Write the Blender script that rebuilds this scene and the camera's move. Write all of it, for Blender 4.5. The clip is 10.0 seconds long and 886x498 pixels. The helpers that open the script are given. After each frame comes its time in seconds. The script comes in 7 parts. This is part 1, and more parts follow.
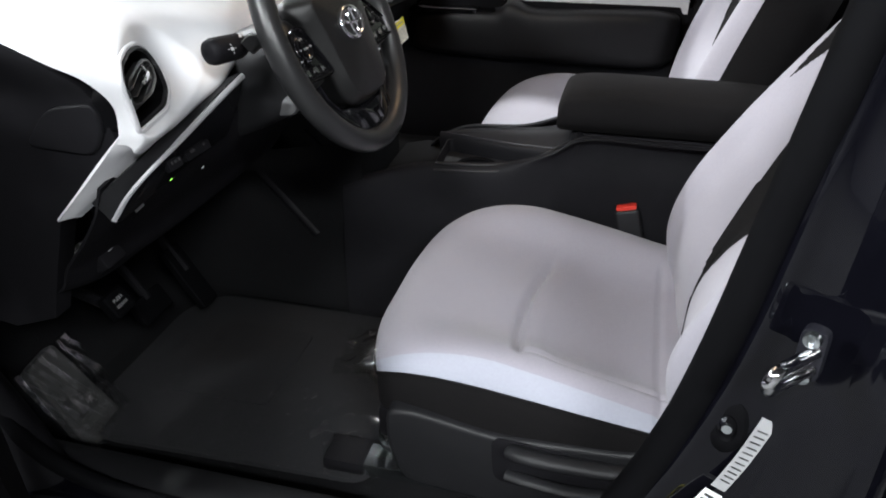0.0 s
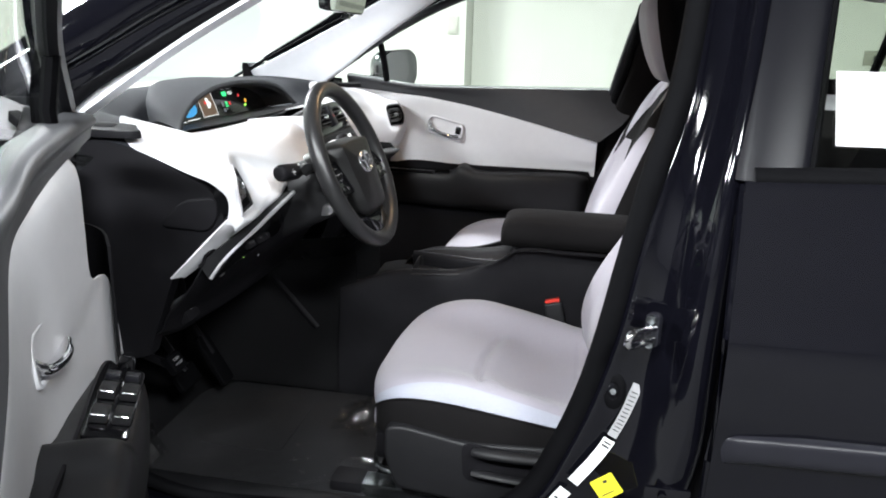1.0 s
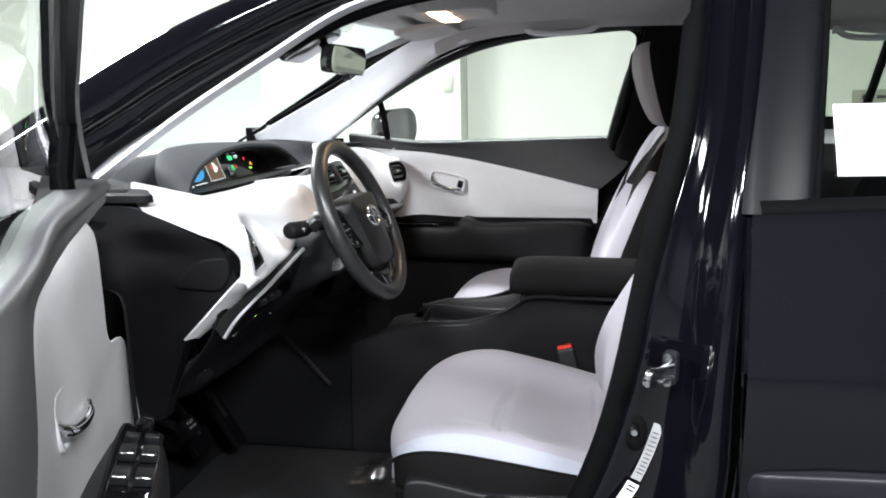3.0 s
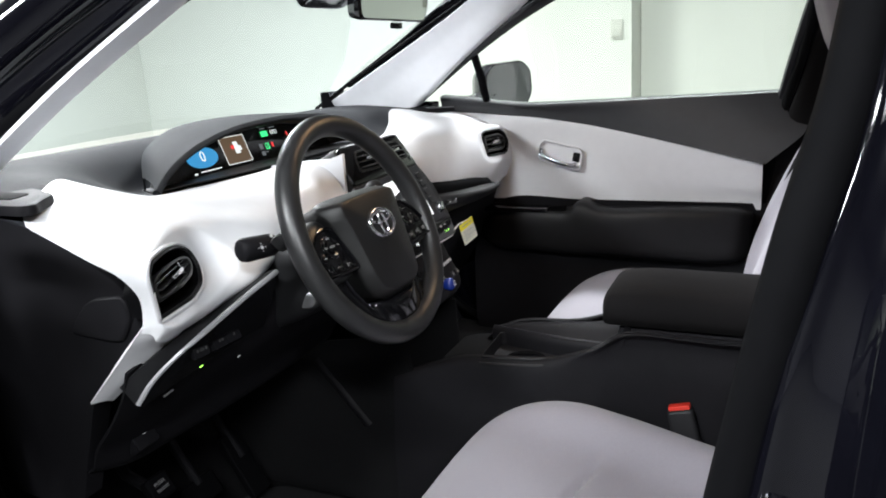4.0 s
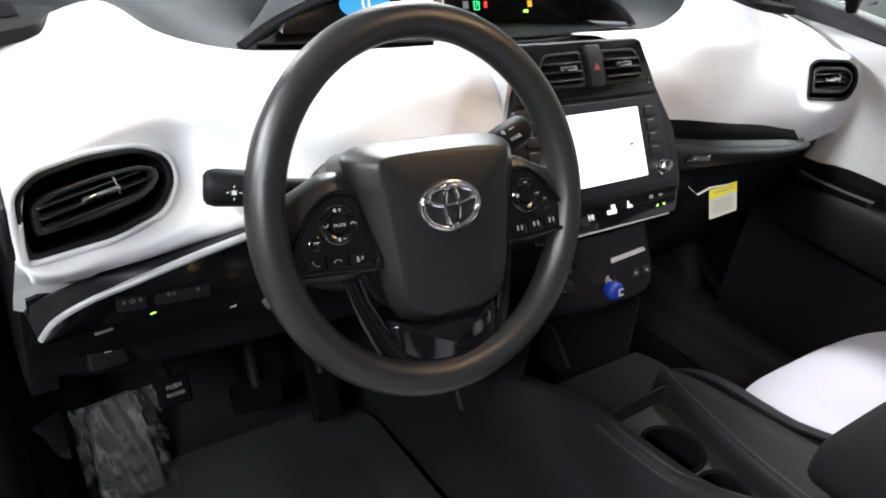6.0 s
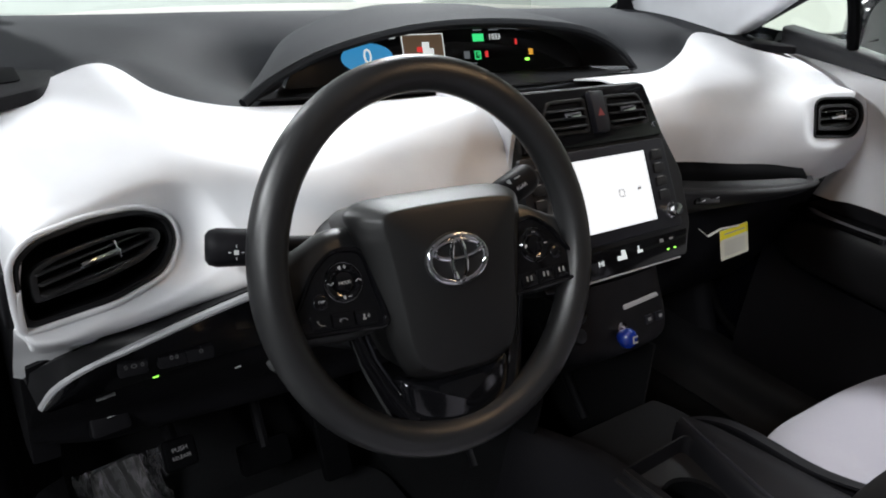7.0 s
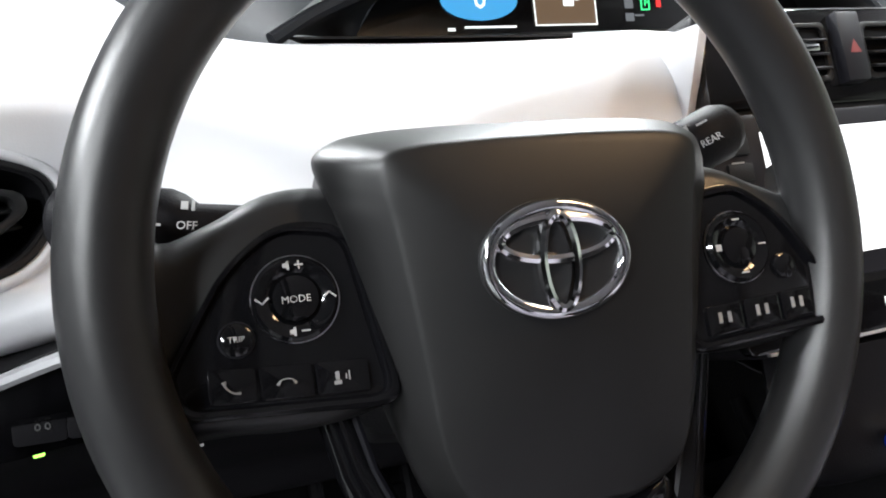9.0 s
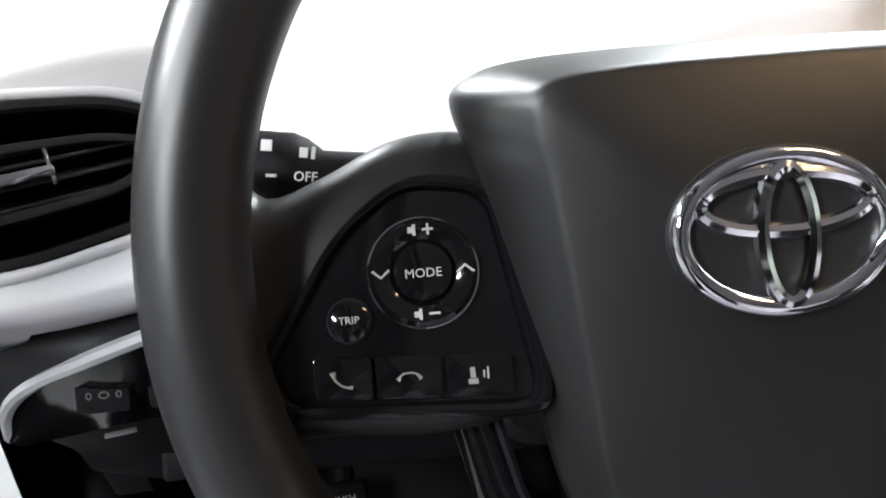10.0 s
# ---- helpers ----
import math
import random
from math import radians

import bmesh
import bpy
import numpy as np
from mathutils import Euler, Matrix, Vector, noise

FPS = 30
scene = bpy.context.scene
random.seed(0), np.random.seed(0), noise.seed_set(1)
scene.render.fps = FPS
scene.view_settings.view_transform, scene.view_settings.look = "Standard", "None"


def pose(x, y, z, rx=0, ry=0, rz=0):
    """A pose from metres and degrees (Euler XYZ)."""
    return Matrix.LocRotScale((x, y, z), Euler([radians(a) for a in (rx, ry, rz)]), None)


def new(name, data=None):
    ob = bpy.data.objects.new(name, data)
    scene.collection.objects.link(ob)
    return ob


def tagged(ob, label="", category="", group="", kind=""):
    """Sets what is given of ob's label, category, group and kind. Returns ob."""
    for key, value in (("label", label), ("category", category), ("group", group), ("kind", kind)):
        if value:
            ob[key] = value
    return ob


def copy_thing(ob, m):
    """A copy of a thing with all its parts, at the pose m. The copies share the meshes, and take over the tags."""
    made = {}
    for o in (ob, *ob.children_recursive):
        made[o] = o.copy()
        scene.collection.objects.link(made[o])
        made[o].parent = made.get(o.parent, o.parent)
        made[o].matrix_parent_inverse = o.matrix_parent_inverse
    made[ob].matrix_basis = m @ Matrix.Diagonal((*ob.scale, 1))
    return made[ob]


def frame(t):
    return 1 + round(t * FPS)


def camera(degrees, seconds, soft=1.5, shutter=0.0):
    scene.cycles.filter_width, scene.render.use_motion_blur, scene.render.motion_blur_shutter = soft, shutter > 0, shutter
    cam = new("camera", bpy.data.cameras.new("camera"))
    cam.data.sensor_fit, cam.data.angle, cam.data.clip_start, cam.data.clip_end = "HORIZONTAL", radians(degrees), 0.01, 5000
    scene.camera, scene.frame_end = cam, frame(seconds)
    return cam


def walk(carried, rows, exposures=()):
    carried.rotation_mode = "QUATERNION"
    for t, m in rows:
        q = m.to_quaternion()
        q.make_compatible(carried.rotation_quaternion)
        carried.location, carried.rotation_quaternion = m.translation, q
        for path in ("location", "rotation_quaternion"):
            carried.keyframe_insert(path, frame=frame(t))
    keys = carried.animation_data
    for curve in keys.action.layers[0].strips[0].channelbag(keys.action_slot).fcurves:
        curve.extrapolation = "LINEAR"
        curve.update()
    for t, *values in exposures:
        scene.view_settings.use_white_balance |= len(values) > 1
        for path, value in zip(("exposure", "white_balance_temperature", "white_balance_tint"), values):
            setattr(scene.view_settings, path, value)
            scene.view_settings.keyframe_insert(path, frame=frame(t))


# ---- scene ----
cam = camera(61.7, 10.0, soft=1.9)
ROWS = [
    (0.0, 0.5505, -1.3281, 1.1879, 59.89, 0.66, 14.74),
    (0.3, 0.5237, -1.4632, 1.2148, 63.56, -0.01, 11.63),
    (0.5, 0.5179, -1.5465, 1.2360, 67.51, 0.49, 11.35),
    (0.7, 0.5359, -1.6466, 1.2297, 69.99, -0.44, 10.82),
    (1.0, 0.5888, -1.8373, 1.2096, 73.66, -1.50, 10.41),
    (1.2, 0.6343, -1.9579, 1.2174, 74.08, 0.09, 10.71),
    (1.5, 0.6513, -2.0411, 1.2186, 75.45, -0.37, 10.35),
    (2.0, 0.6565, -2.0945, 1.2207, 77.37, -0.13, 10.50),
    (2.2, 0.6513, -2.0927, 1.2226, 77.29, 0.29, 10.38),
    (3.3, 0.5631, -1.6950, 1.1932, 78.39, 1.49, 10.21),
    (3.5, 0.5950, -1.5855, 1.2120, 78.55, 1.88, 11.62),
    (3.8, 0.6457, -1.4111, 1.1810, 77.60, 3.69, 17.08),
    (4.0, 0.6961, -1.2848, 1.1852, 75.06, 3.59, 24.13),
    (4.3, 0.7427, -1.1250, 1.1783, 70.84, 1.46, 34.73),
    (4.5, 0.7458, -1.0259, 1.1800, 68.58, -0.15, 40.38),
    (4.7, 0.7181, -0.9366, 1.1927, 65.38, -5.49, 46.18),
    (5.0, 0.6997, -0.8261, 1.2168, 63.01, -8.12, 49.86),
    (5.5, 0.6644, -0.7431, 1.2212, 61.03, -8.08, 54.31),
    (6.0, 0.6337, -0.7168, 1.2265, 61.55, -6.00, 55.09),
    (6.2, 0.6243, -0.7154, 1.2275, 63.34, -5.48, 55.54),
    (7.3, 0.6180, -0.7030, 1.2252, 65.49, -4.05, 54.70),
    (7.5, 0.6142, -0.7026, 1.2202, 66.00, -3.71, 54.62),
    (8.0, 0.5571, -0.7008, 1.1701, 66.70, -0.47, 53.76),
    (8.2, 0.5271, -0.6729, 1.1290, 67.14, -0.07, 54.22),
    (8.5, 0.4838, -0.5912, 1.0875, 68.11, 0.93, 57.45),
    (8.7, 0.4463, -0.5351, 1.0603, 69.54, -0.69, 60.82),
    (9.0, 0.3857, -0.4815, 1.0530, 68.42, -0.91, 67.94),
    (9.2, 0.3543, -0.4689, 1.0496, 68.20, 1.18, 73.14),
    (9.5, 0.3276, -0.4685, 1.0367, 67.03, 1.66, 78.22),
    (10.0, 0.3257, -0.4536, 1.0315, 64.69, 3.27, 81.34),
]
EXPOSURES = [(0.0, -0.3), (0.5, -0.12), (1.5, 0.2), (2.2, 0.2), (3.5, -0.08), (4.0, -0.22), (4.5, -0.05), (5.0, 0.25), (6.0, 0.28), (7.3, -0.88), (8.0, -0.82), (8.7, -0.1), (9.2, 0.28), (9.5, 0.14), (10.0, 0.38)]

walk(cam, [(t, pose(x, y, z, rx, ry, rz)) for t, x, y, z, rx, ry, rz in ROWS], EXPOSURES)

# ---- light ----
world = bpy.data.worlds.new("world")
scene.world = world
world.use_nodes = True
world.node_tree.nodes["Background"].inputs[0].default_value = (0.75, 0.82, 0.9, 1)
world.node_tree.nodes["Background"].inputs[1].default_value = 0.05

LAMP_Z = 3.16
LAMP_SPOTS = [(-3.2, -1.6), (-3.2, 1.8), (-0.35, -3.4), (0.2, 1.95), (2.2, -3.3), (3.4, 2.2)]
LAMP_WATTS = [440.0, 420.0, 340.0, 210.0, 240.0, 80.0]


def area_lamp(x, y, z, sx, sy, watts, colour, down=True):
    data = bpy.data.lights.new("area_lamp", "AREA")
    data.shape, data.size, data.size_y, data.energy, data.color = "RECTANGLE", sx, sy, watts, colour
    ob = new("area_lamp", data)
    ob.matrix_basis = pose(x, y, z)
    return ob


for (lx, ly), watts in zip(LAMP_SPOTS, LAMP_WATTS):
    area_lamp(lx, ly, LAMP_Z - 0.075, 1.3, 0.34, watts, (0.93, 0.97, 1.0))
# the lit reading lamps in the overhead console
area_lamp(0.30, -0.055, 1.372, 0.03, 0.09, 0.48, (1.0, 0.66, 0.36))

# ---- materials ----


def material(name, base, rough=0.5, metal=0.0, vary=0.12, grain=40.0, bump=0.0, bump_scale=600.0, coat=0.0, spec=0.5, second=None, mask_scale=3.0, sheen=0.0):
    """A principled material with mottled colour at two scales, uneven gloss and fine relief."""
    m = bpy.data.materials.new(name)
    m.use_nodes = True
    nt = m.node_tree
    n, l = nt.nodes, nt.links
    b = n["Principled BSDF"]
    b.inputs["Metallic"].default_value = metal
    b.inputs["Specular IOR Level"].default_value = spec
    b.inputs["Coat Weight"].default_value = coat
    b.inputs["Coat Roughness"].default_value = 0.04
    b.inputs["Sheen Weight"].default_value = sheen
    tc = n.new("ShaderNodeTexCoord")
    big, fine = n.new("ShaderNodeTexNoise"), n.new("ShaderNodeTexNoise")
    big.inputs["Scale"].default_value, fine.inputs["Scale"].default_value = mask_scale, grain
    big.inputs["Detail"].default_value = fine.inputs["Detail"].default_value = 3.0
    l.new(tc.outputs["Object"], big.inputs["Vector"])
    l.new(tc.outputs["Object"], fine.inputs["Vector"])
    add = n.new("ShaderNodeMath")
    add.operation = "ADD"
    l.new(big.outputs["Fac"], add.inputs[0])
    l.new(fine.outputs["Fac"], add.inputs[1])
    ramp = n.new("ShaderNodeMapRange")
    ramp.inputs["From Min"].default_value, ramp.inputs["From Max"].default_value = 0.6, 1.4
    l.new(add.outputs[0], ramp.inputs["Value"])
    mix = n.new("ShaderNodeMix")
    mix.data_type = "RGBA"
    lo = [max(0.0, c * (1 - vary)) for c in base]
    hi = list(second) if second else [min(1.0, c * (1 + vary)) for c in base]
    mix.inputs[6].default_value, mix.inputs[7].default_value = (*lo, 1), (*hi, 1)
    l.new(ramp.outputs[0], mix.inputs[0])
    l.new(mix.outputs[2], b.inputs["Base Color"])
    rr = n.new("ShaderNodeMapRange")
    rr.inputs["To Min"].default_value, rr.inputs["To Max"].default_value = max(0.02, rough * 0.85), min(1.0, rough * 1.15)
    l.new(big.outputs["Fac"], rr.inputs["Value"])
    l.new(rr.outputs[0], b.inputs["Roughness"])
    if bump:
        tex = n.new("ShaderNodeTexVoronoi")
        tex.inputs["Scale"].default_value = bump_scale
        l.new(tc.outputs["Object"], tex.inputs["Vector"])
        bp = n.new("ShaderNodeBump")
        bp.inputs["Strength"].default_value, bp.inputs["Distance"].default_value = bump, 0.0006
        l.new(tex.outputs["Distance"], bp.inputs["Height"])
        l.new(bp.outputs[0], b.inputs["Normal"])
    return m


def glass(name, tint, gloss=0.06, rough=0.0):
    m = bpy.data.materials.new(name)
    m.use_nodes = True
    nt = m.node_tree
    n, l = nt.nodes, nt.links
    n.remove(n["Principled BSDF"])
    tr, gl, mx, fr = n.new("ShaderNodeBsdfTransparent"), n.new("ShaderNodeBsdfGlossy"), n.new("ShaderNodeMixShader"), n.new("ShaderNodeLayerWeight")
    po, ma = n.new("ShaderNodeMath"), n.new("ShaderNodeMath")
    tr.inputs[0].default_value = (*tint, 1)
    gl.inputs["Roughness"].default_value = rough
    fr.inputs["Blend"].default_value = 0.5
    po.operation, ma.operation = "POWER", "MULTIPLY_ADD"
    po.inputs[1].default_value = 5.0
    ma.inputs[1].default_value, ma.inputs[2].default_value = 1.0 - gloss, gloss
    l.new(fr.outputs["Facing"], po.inputs[0])
    l.new(po.outputs[0], ma.inputs[0])
    l.new(ma.outputs[0], mx.inputs[0])
    l.new(tr.outputs[0], mx.inputs[1])
    l.new(gl.outputs[0], mx.inputs[2])
    l.new(mx.outputs[0], n["Material Output"].inputs[0])
    return m


def glow(name, colour, strength):
    m = bpy.data.materials.new(name)
    m.use_nodes = True
    b = m.node_tree.nodes["Principled BSDF"]
    b.inputs["Base Color"].default_value = (0.02, 0.02, 0.02, 1)
    b.inputs["Emission Color"].default_value = (*colour, 1)
    b.inputs["Emission Strength"].default_value = strength
    return m


WHITE = material("pale_trim_plastic", (0.74, 0.74, 0.76), 0.42, vary=0.03, bump=0.06, bump_scale=900)
PILLAR = material("pale_grey_pillar_trim", (0.76, 0.77, 0.81), 0.6, vary=0.04, bump=0.08, bump_scale=900)
HEADLINER = material("grey_headliner_cloth", (0.46, 0.45, 0.45), 0.95, vary=0.06, bump=0.3, bump_scale=700)
BLACK = material("black_grained_plastic", (0.0115, 0.0115, 0.0128), 0.5, vary=0.15, bump=0.2, bump_scale=800, spec=0.3)
SOFT = material("charcoal_soft_dash", (0.015, 0.0165, 0.020), 0.7, vary=0.10, bump=0.2, bump_scale=900, spec=0.18)
PANEL = material("black_side_panel", (0.0090, 0.0087, 0.0102), 0.55, vary=0.15, bump=0.2, bump_scale=800, spec=0.10)
URETHANE = material("dark_grey_urethane", (0.0165, 0.0165, 0.0172), 0.35, vary=0.10, bump=0.10, bump_scale=3200, spec=0.55)
PADGREY = material("dark_grey_grained_pad", (0.0080, 0.0079, 0.0081), 0.41, vary=0.10, bump=0.12, bump_scale=3200, spec=0.46)
PIANO = material("gloss_black_plastic", (0.005, 0.005, 0.006), 0.09, vary=0.1, coat=0.2, spec=0.45)
PAINT = material("black_car_paint", (0.0028, 0.0028, 0.0046), 0.075, vary=0.2, coat=0.42, spec=0.16)
APPLIQUE = material("matt_black_pillar_film", (0.005, 0.005, 0.007), 0.32, vary=0.1, spec=0.14)
SATIN = material("satin_black_applique", (0.010, 0.010, 0.014), 0.42, vary=0.1, spec=0.35)
RUBBER = material("black_rubber", (0.0034, 0.0034, 0.0040), 0.7, vary=0.2, bump=0.1, spec=0.04)
CHROME = material("chrome", (0.82, 0.82, 0.84), 0.08, metal=1.0, vary=0.03)
STEEL = material("zinc_steel", (0.62, 0.66, 0.68), 0.25, metal=1.0, vary=0.08)
SILVER = material("satin_silver_paint", (0.66, 0.66, 0.68), 0.32, metal=0.55, vary=0.04)
FABRIC = material("light_grey_seat_cloth", (0.31, 0.296, 0.335), 0.9, vary=0.06, grain=260, bump=0.5, bump_scale=850, sheen=0.2)
FABRIC_EDGE = material("blue_grey_bolster_cloth", (0.35, 0.36, 0.42), 0.85, vary=0.05, grain=260, bump=0.35, bump_scale=850)
DARKCLOTH = material("black_seat_cloth", (0.0078, 0.0072, 0.0076), 0.95, vary=0.2, grain=260, bump=0.5, bump_scale=850, spec=0.10)
CARPET = material("black_carpet", (0.009, 0.009, 0.0097), 1.0, vary=0.3, grain=300, bump=0.9, bump_scale=450, spec=0.06)
# mat pile, lighter than the carpet: the film's sheen is put into its colour
SHEENPILE = material("black_mat_pile_with_film_sheen", (0.024, 0.024, 0.026), 0.9, vary=0.35, grain=300, bump=0.9, bump_scale=380, spec=0.2)
WALLPAINT = material("off_white_wall_paint", (0.74, 0.75, 0.69), 0.85, vary=0.03, grain=8, bump=0.1, bump_scale=90)
CONCRETE = material("grey_concrete", (0.095, 0.095, 0.095), 0.7, vary=0.15, grain=14, bump=0.2, bump_scale=120)
CEILING = material("dark_ceiling_paint", (0.08, 0.08, 0.085), 0.9, vary=0.1, grain=8)
NEARWALL = material("pale_grey_wall_paint", (0.19, 0.19, 0.20), 0.85, vary=0.04, grain=8, bump=0.1, bump_scale=90)
GREYWALL = material("grey_wall_paint", (0.26, 0.26, 0.27), 0.85, vary=0.04, grain=8, bump=0.1, bump_scale=90)
PAPER = material("white_paper", (0.82, 0.82, 0.82), 0.8, vary=0.02)
CARD = material("cream_card", (0.62, 0.60, 0.50), 0.8, vary=0.05)
YELLOW = material("yellow_sticker", (0.80, 0.70, 0.03), 0.5, vary=0.05)
INK = material("dark_ink", (0.03, 0.03, 0.03), 0.7)
GREYINK = material("grey_ink", (0.35, 0.35, 0.36), 0.8)
ICON = material("white_icon_print", (0.46, 0.46, 0.46), 0.6, vary=0.02)
FAINTICON = material("faint_icon_print", (0.10, 0.10, 0.10), 0.6, vary=0.02)
DIMICON = material("grey_icon_print", (0.25, 0.25, 0.25), 0.6, vary=0.02)
MAROON = material("maroon_plastic", (0.045, 0.008, 0.007), 0.35, vary=0.1)
RED = material("red_plastic", (0.60, 0.035, 0.02), 0.4, vary=0.06)
BLUE = material("blue_gear_knob", (0.008, 0.03, 0.26), 0.25, vary=0.08, coat=0.5)
BOARD = material("faded_grey_sign_board", (0.36, 0.36, 0.30), 0.8, vary=0.2, grain=20)
OUTLET = material("ivory_outlet", (0.62, 0.62, 0.56), 0.5, vary=0.03)
GLASS = glass("green_tinted_window_glass", (0.86, 0.92, 0.86))
REARGLASS = glass("privacy_window_glass", (0.80, 0.86, 0.78))
SHIELD = glass("windscreen_glass", (0.84, 0.91, 0.91))
FILM = glass("clear_plastic_film", (0.90, 0.90, 0.90), rough=0.08)
WRAP = glass("crumpled_clear_wrapping", (0.86, 0.86, 0.86), 0.17, 0.10)
CHARCOAL = material("charcoal_door_trim", (0.040, 0.041, 0.045), 0.5, vary=0.08, bump=0.15, bump_scale=900, spec=0.4)
MIRROR = material("mirror_silver", (0.88, 0.90, 0.88), 0.02, metal=1.0, vary=0.0)
DIFFUSER = glow("lamp_diffuser", (1.0, 0.98, 0.95), 6.0)
MAPLAMP = glow("warm_reading_lamp", (1.0, 0.66, 0.36), 24.0)
SCREEN = glow("white_screen", (0.97, 0.98, 1.0), 1.7)
LED_GREEN = glow("green_led", (0.35, 1.0, 0.10), 3.5)
DISP_GREEN = glow("green_readout", (0.05, 0.85, 0.25), 1.6)
DISP_WHITE = glow("white_readout", (0.9, 0.95, 0.95), 1.3)
DISP_BLUE = glow("blue_readout", (0.06, 0.42, 0.85), 0.9)
DISP_RED = glow("red_readout", (0.9, 0.05, 0.05), 1.2)
DISP_AMBER = glow("amber_readout", (0.95, 0.45, 0.05), 1.2)
DISP_BROWN = glow("brown_readout", (0.20, 0.13, 0.08), 0.7)
DISP_GREY = glow("dim_grey_readout", (0.30, 0.33, 0.36), 0.5)

# ---- mesh helpers ----


def thing(name, at, label, category, group="", kind=""):
    ob = new(name)
    ob.empty_display_size = 0.05
    ob.matrix_basis = pose(*at)
    return tagged(ob, label, category, group, kind)


def settle(ob):
    """The world matrix of an object that is built but not yet evaluated."""
    m = ob.matrix_basis.copy()
    while ob.parent:
        m = ob.parent.matrix_basis @ ob.matrix_parent_inverse @ m
        ob = ob.parent
    return m


def part(name, bm, mat, parent, label="", smooth=True, sharp=40.0):
    """Links a bmesh, given in world metres, as one mesh under a thing or a part."""
    me = bpy.data.meshes.new(name)
    bm.normal_update()
    if smooth:
        for f in bm.faces:
            f.smooth = True
        limit = radians(sharp)
        for e in bm.edges:
            if len(e.link_faces) == 2 and e.calc_face_angle(0.0) > limit:
                e.smooth = False
    bm.to_mesh(me)
    bm.free()
    me.materials.append(mat)
    ob = new(name, me)
    if parent:
        ob.parent = parent
        ob.matrix_parent_inverse = settle(parent).inverted()
    if label:
        ob["label"] = label
    return ob


def spline(points, n, closed=False):
    """A smooth curve through points, n steps to a stretch, with tangents that suit uneven spacing."""
    p = np.array(points, float)
    k = len(p)
    out = []

    def gap(u, v):
        return max(1e-4, float(np.linalg.norm(v - u)) ** 0.5)
    for i in range(k if closed else k - 1):
        if closed:
            a, b, c, d = p[i - 1], p[i], p[(i + 1) % k], p[(i + 2) % k]
        else:
            b, c = p[i], p[i + 1]
            a = p[i - 1] if i else 2 * b - c
            d = p[i + 2] if i + 2 < k else 2 * c - b
        d0, d1, d2 = gap(a, b), gap(b, c), gap(c, d)
        t1 = ((b - a) / d0 - (c - a) / (d0 + d1) + (c - b) / d1) * d1
        t2 = ((c - b) / d1 - (d - b) / (d1 + d2) + (d - c) / d2) * d1
        for j in range(n):
            t = j / n
            out.append(b * (2 * t ** 3 - 3 * t * t + 1) + t1 * (t ** 3 - 2 * t * t + t) + c * (3 * t * t - 2 * t ** 3) + t2 * (t ** 3 - t * t))
    if not closed:
        out.append(p[-1])
    return np.array(out)


def surface(rows, nu, nv):
    """A smooth grid through rows of control points."""
    across = [spline(r, nv) for r in rows]
    return np.array([spline([a[j] for a in across], nu) for j in range(len(across[0]))]).transpose(1, 0, 2)


def sheet(g, thick=0.0, closed=False, keep=None, m=None):
    """A bmesh from a grid of points; thick gives it a back and rims, keep(point) leaves out faces."""
    bm = bmesh.new()
    r, c = g.shape[:2]
    vs = [[bm.verts.new(m @ Vector(g[i, j]) if m else Vector(g[i, j])) for j in range(c)] for i in range(r)]
    for i in range(r - 1):
        for j in range(c if closed else c - 1):
            if keep is None or keep((g[i, j] + g[i + 1, (j + 1) % c]) / 2):
                bm.faces.new((vs[i][j], vs[i][(j + 1) % c], vs[i + 1][(j + 1) % c], vs[i + 1][j]))
    loose = [v for v in bm.verts if not v.link_faces]
    for v in loose:
        bm.verts.remove(v)
    if thick:
        bm.normal_update()
        front = bm.faces[:]
        rim = [e for e in bm.edges if len(e.link_faces) == 1]
        twin = {v: bm.verts.new(v.co - v.normal * thick) for v in bm.verts[:]}
        for f in front:
            bm.faces.new([twin[v] for v in reversed(f.verts[:])])
        for e in rim:
            u, v = e.verts
            bm.faces.new((u, v, twin[v], twin[u]))
    bmesh.ops.recalc_face_normals(bm, faces=bm.faces[:])
    return bm


def rounded(points, r, n=4):
    """An outline with its corners rounded."""
    out, k = [], len(points)
    for i in range(k):
        a, b, c = (Vector((*points[j % k], 0)) for j in (i - 1, i, i + 1))
        da, dc = (a - b), (c - b)
        ra = min(r, da.length * 0.45, dc.length * 0.45)
        p, q = b + da.normalized() * ra, b + dc.normalized() * ra
        for j in range(n + 1):
            t = j / n
            v = p * (1 - t) ** 2 + b * (2 * t * (1 - t)) + q * t * t
            out.append((v.x, v.y))
    return out


def slab(outline, depth, m, bevel=0.0015, seg=2, top=0.0):
    """A plate of that outline (u, v) in the frame m, its face at w = top, going back by depth, with eased edges."""
    bm = bmesh.new()
    vs = [bm.verts.new((u, v, top)) for u, v in outline]
    face = bm.faces.new(vs)
    if face.normal.z < 0 or sum(a[0] * b[1] - b[0] * a[1] for a, b in zip(outline, outline[1:] + outline[:1])) < 0:
        face.normal_flip()
    ext = bmesh.ops.extrude_face_region(bm, geom=[face])
    low = [v for v in ext["geom"] if isinstance(v, bmesh.types.BMVert)]
    # the extruded copy becomes the back
    for v in low:
        v.co.z -= depth
    bmesh.ops.recalc_face_normals(bm, faces=bm.faces[:])
    if bevel:
        rim = [e for e in bm.edges if all(abs(v.co.z - top) < 1e-7 for v in e.verts)]
        bmesh.ops.bevel(bm, geom=rim, offset=bevel, segments=seg, affect="EDGES", profile=0.6)
    bm.transform(m)
    return bm


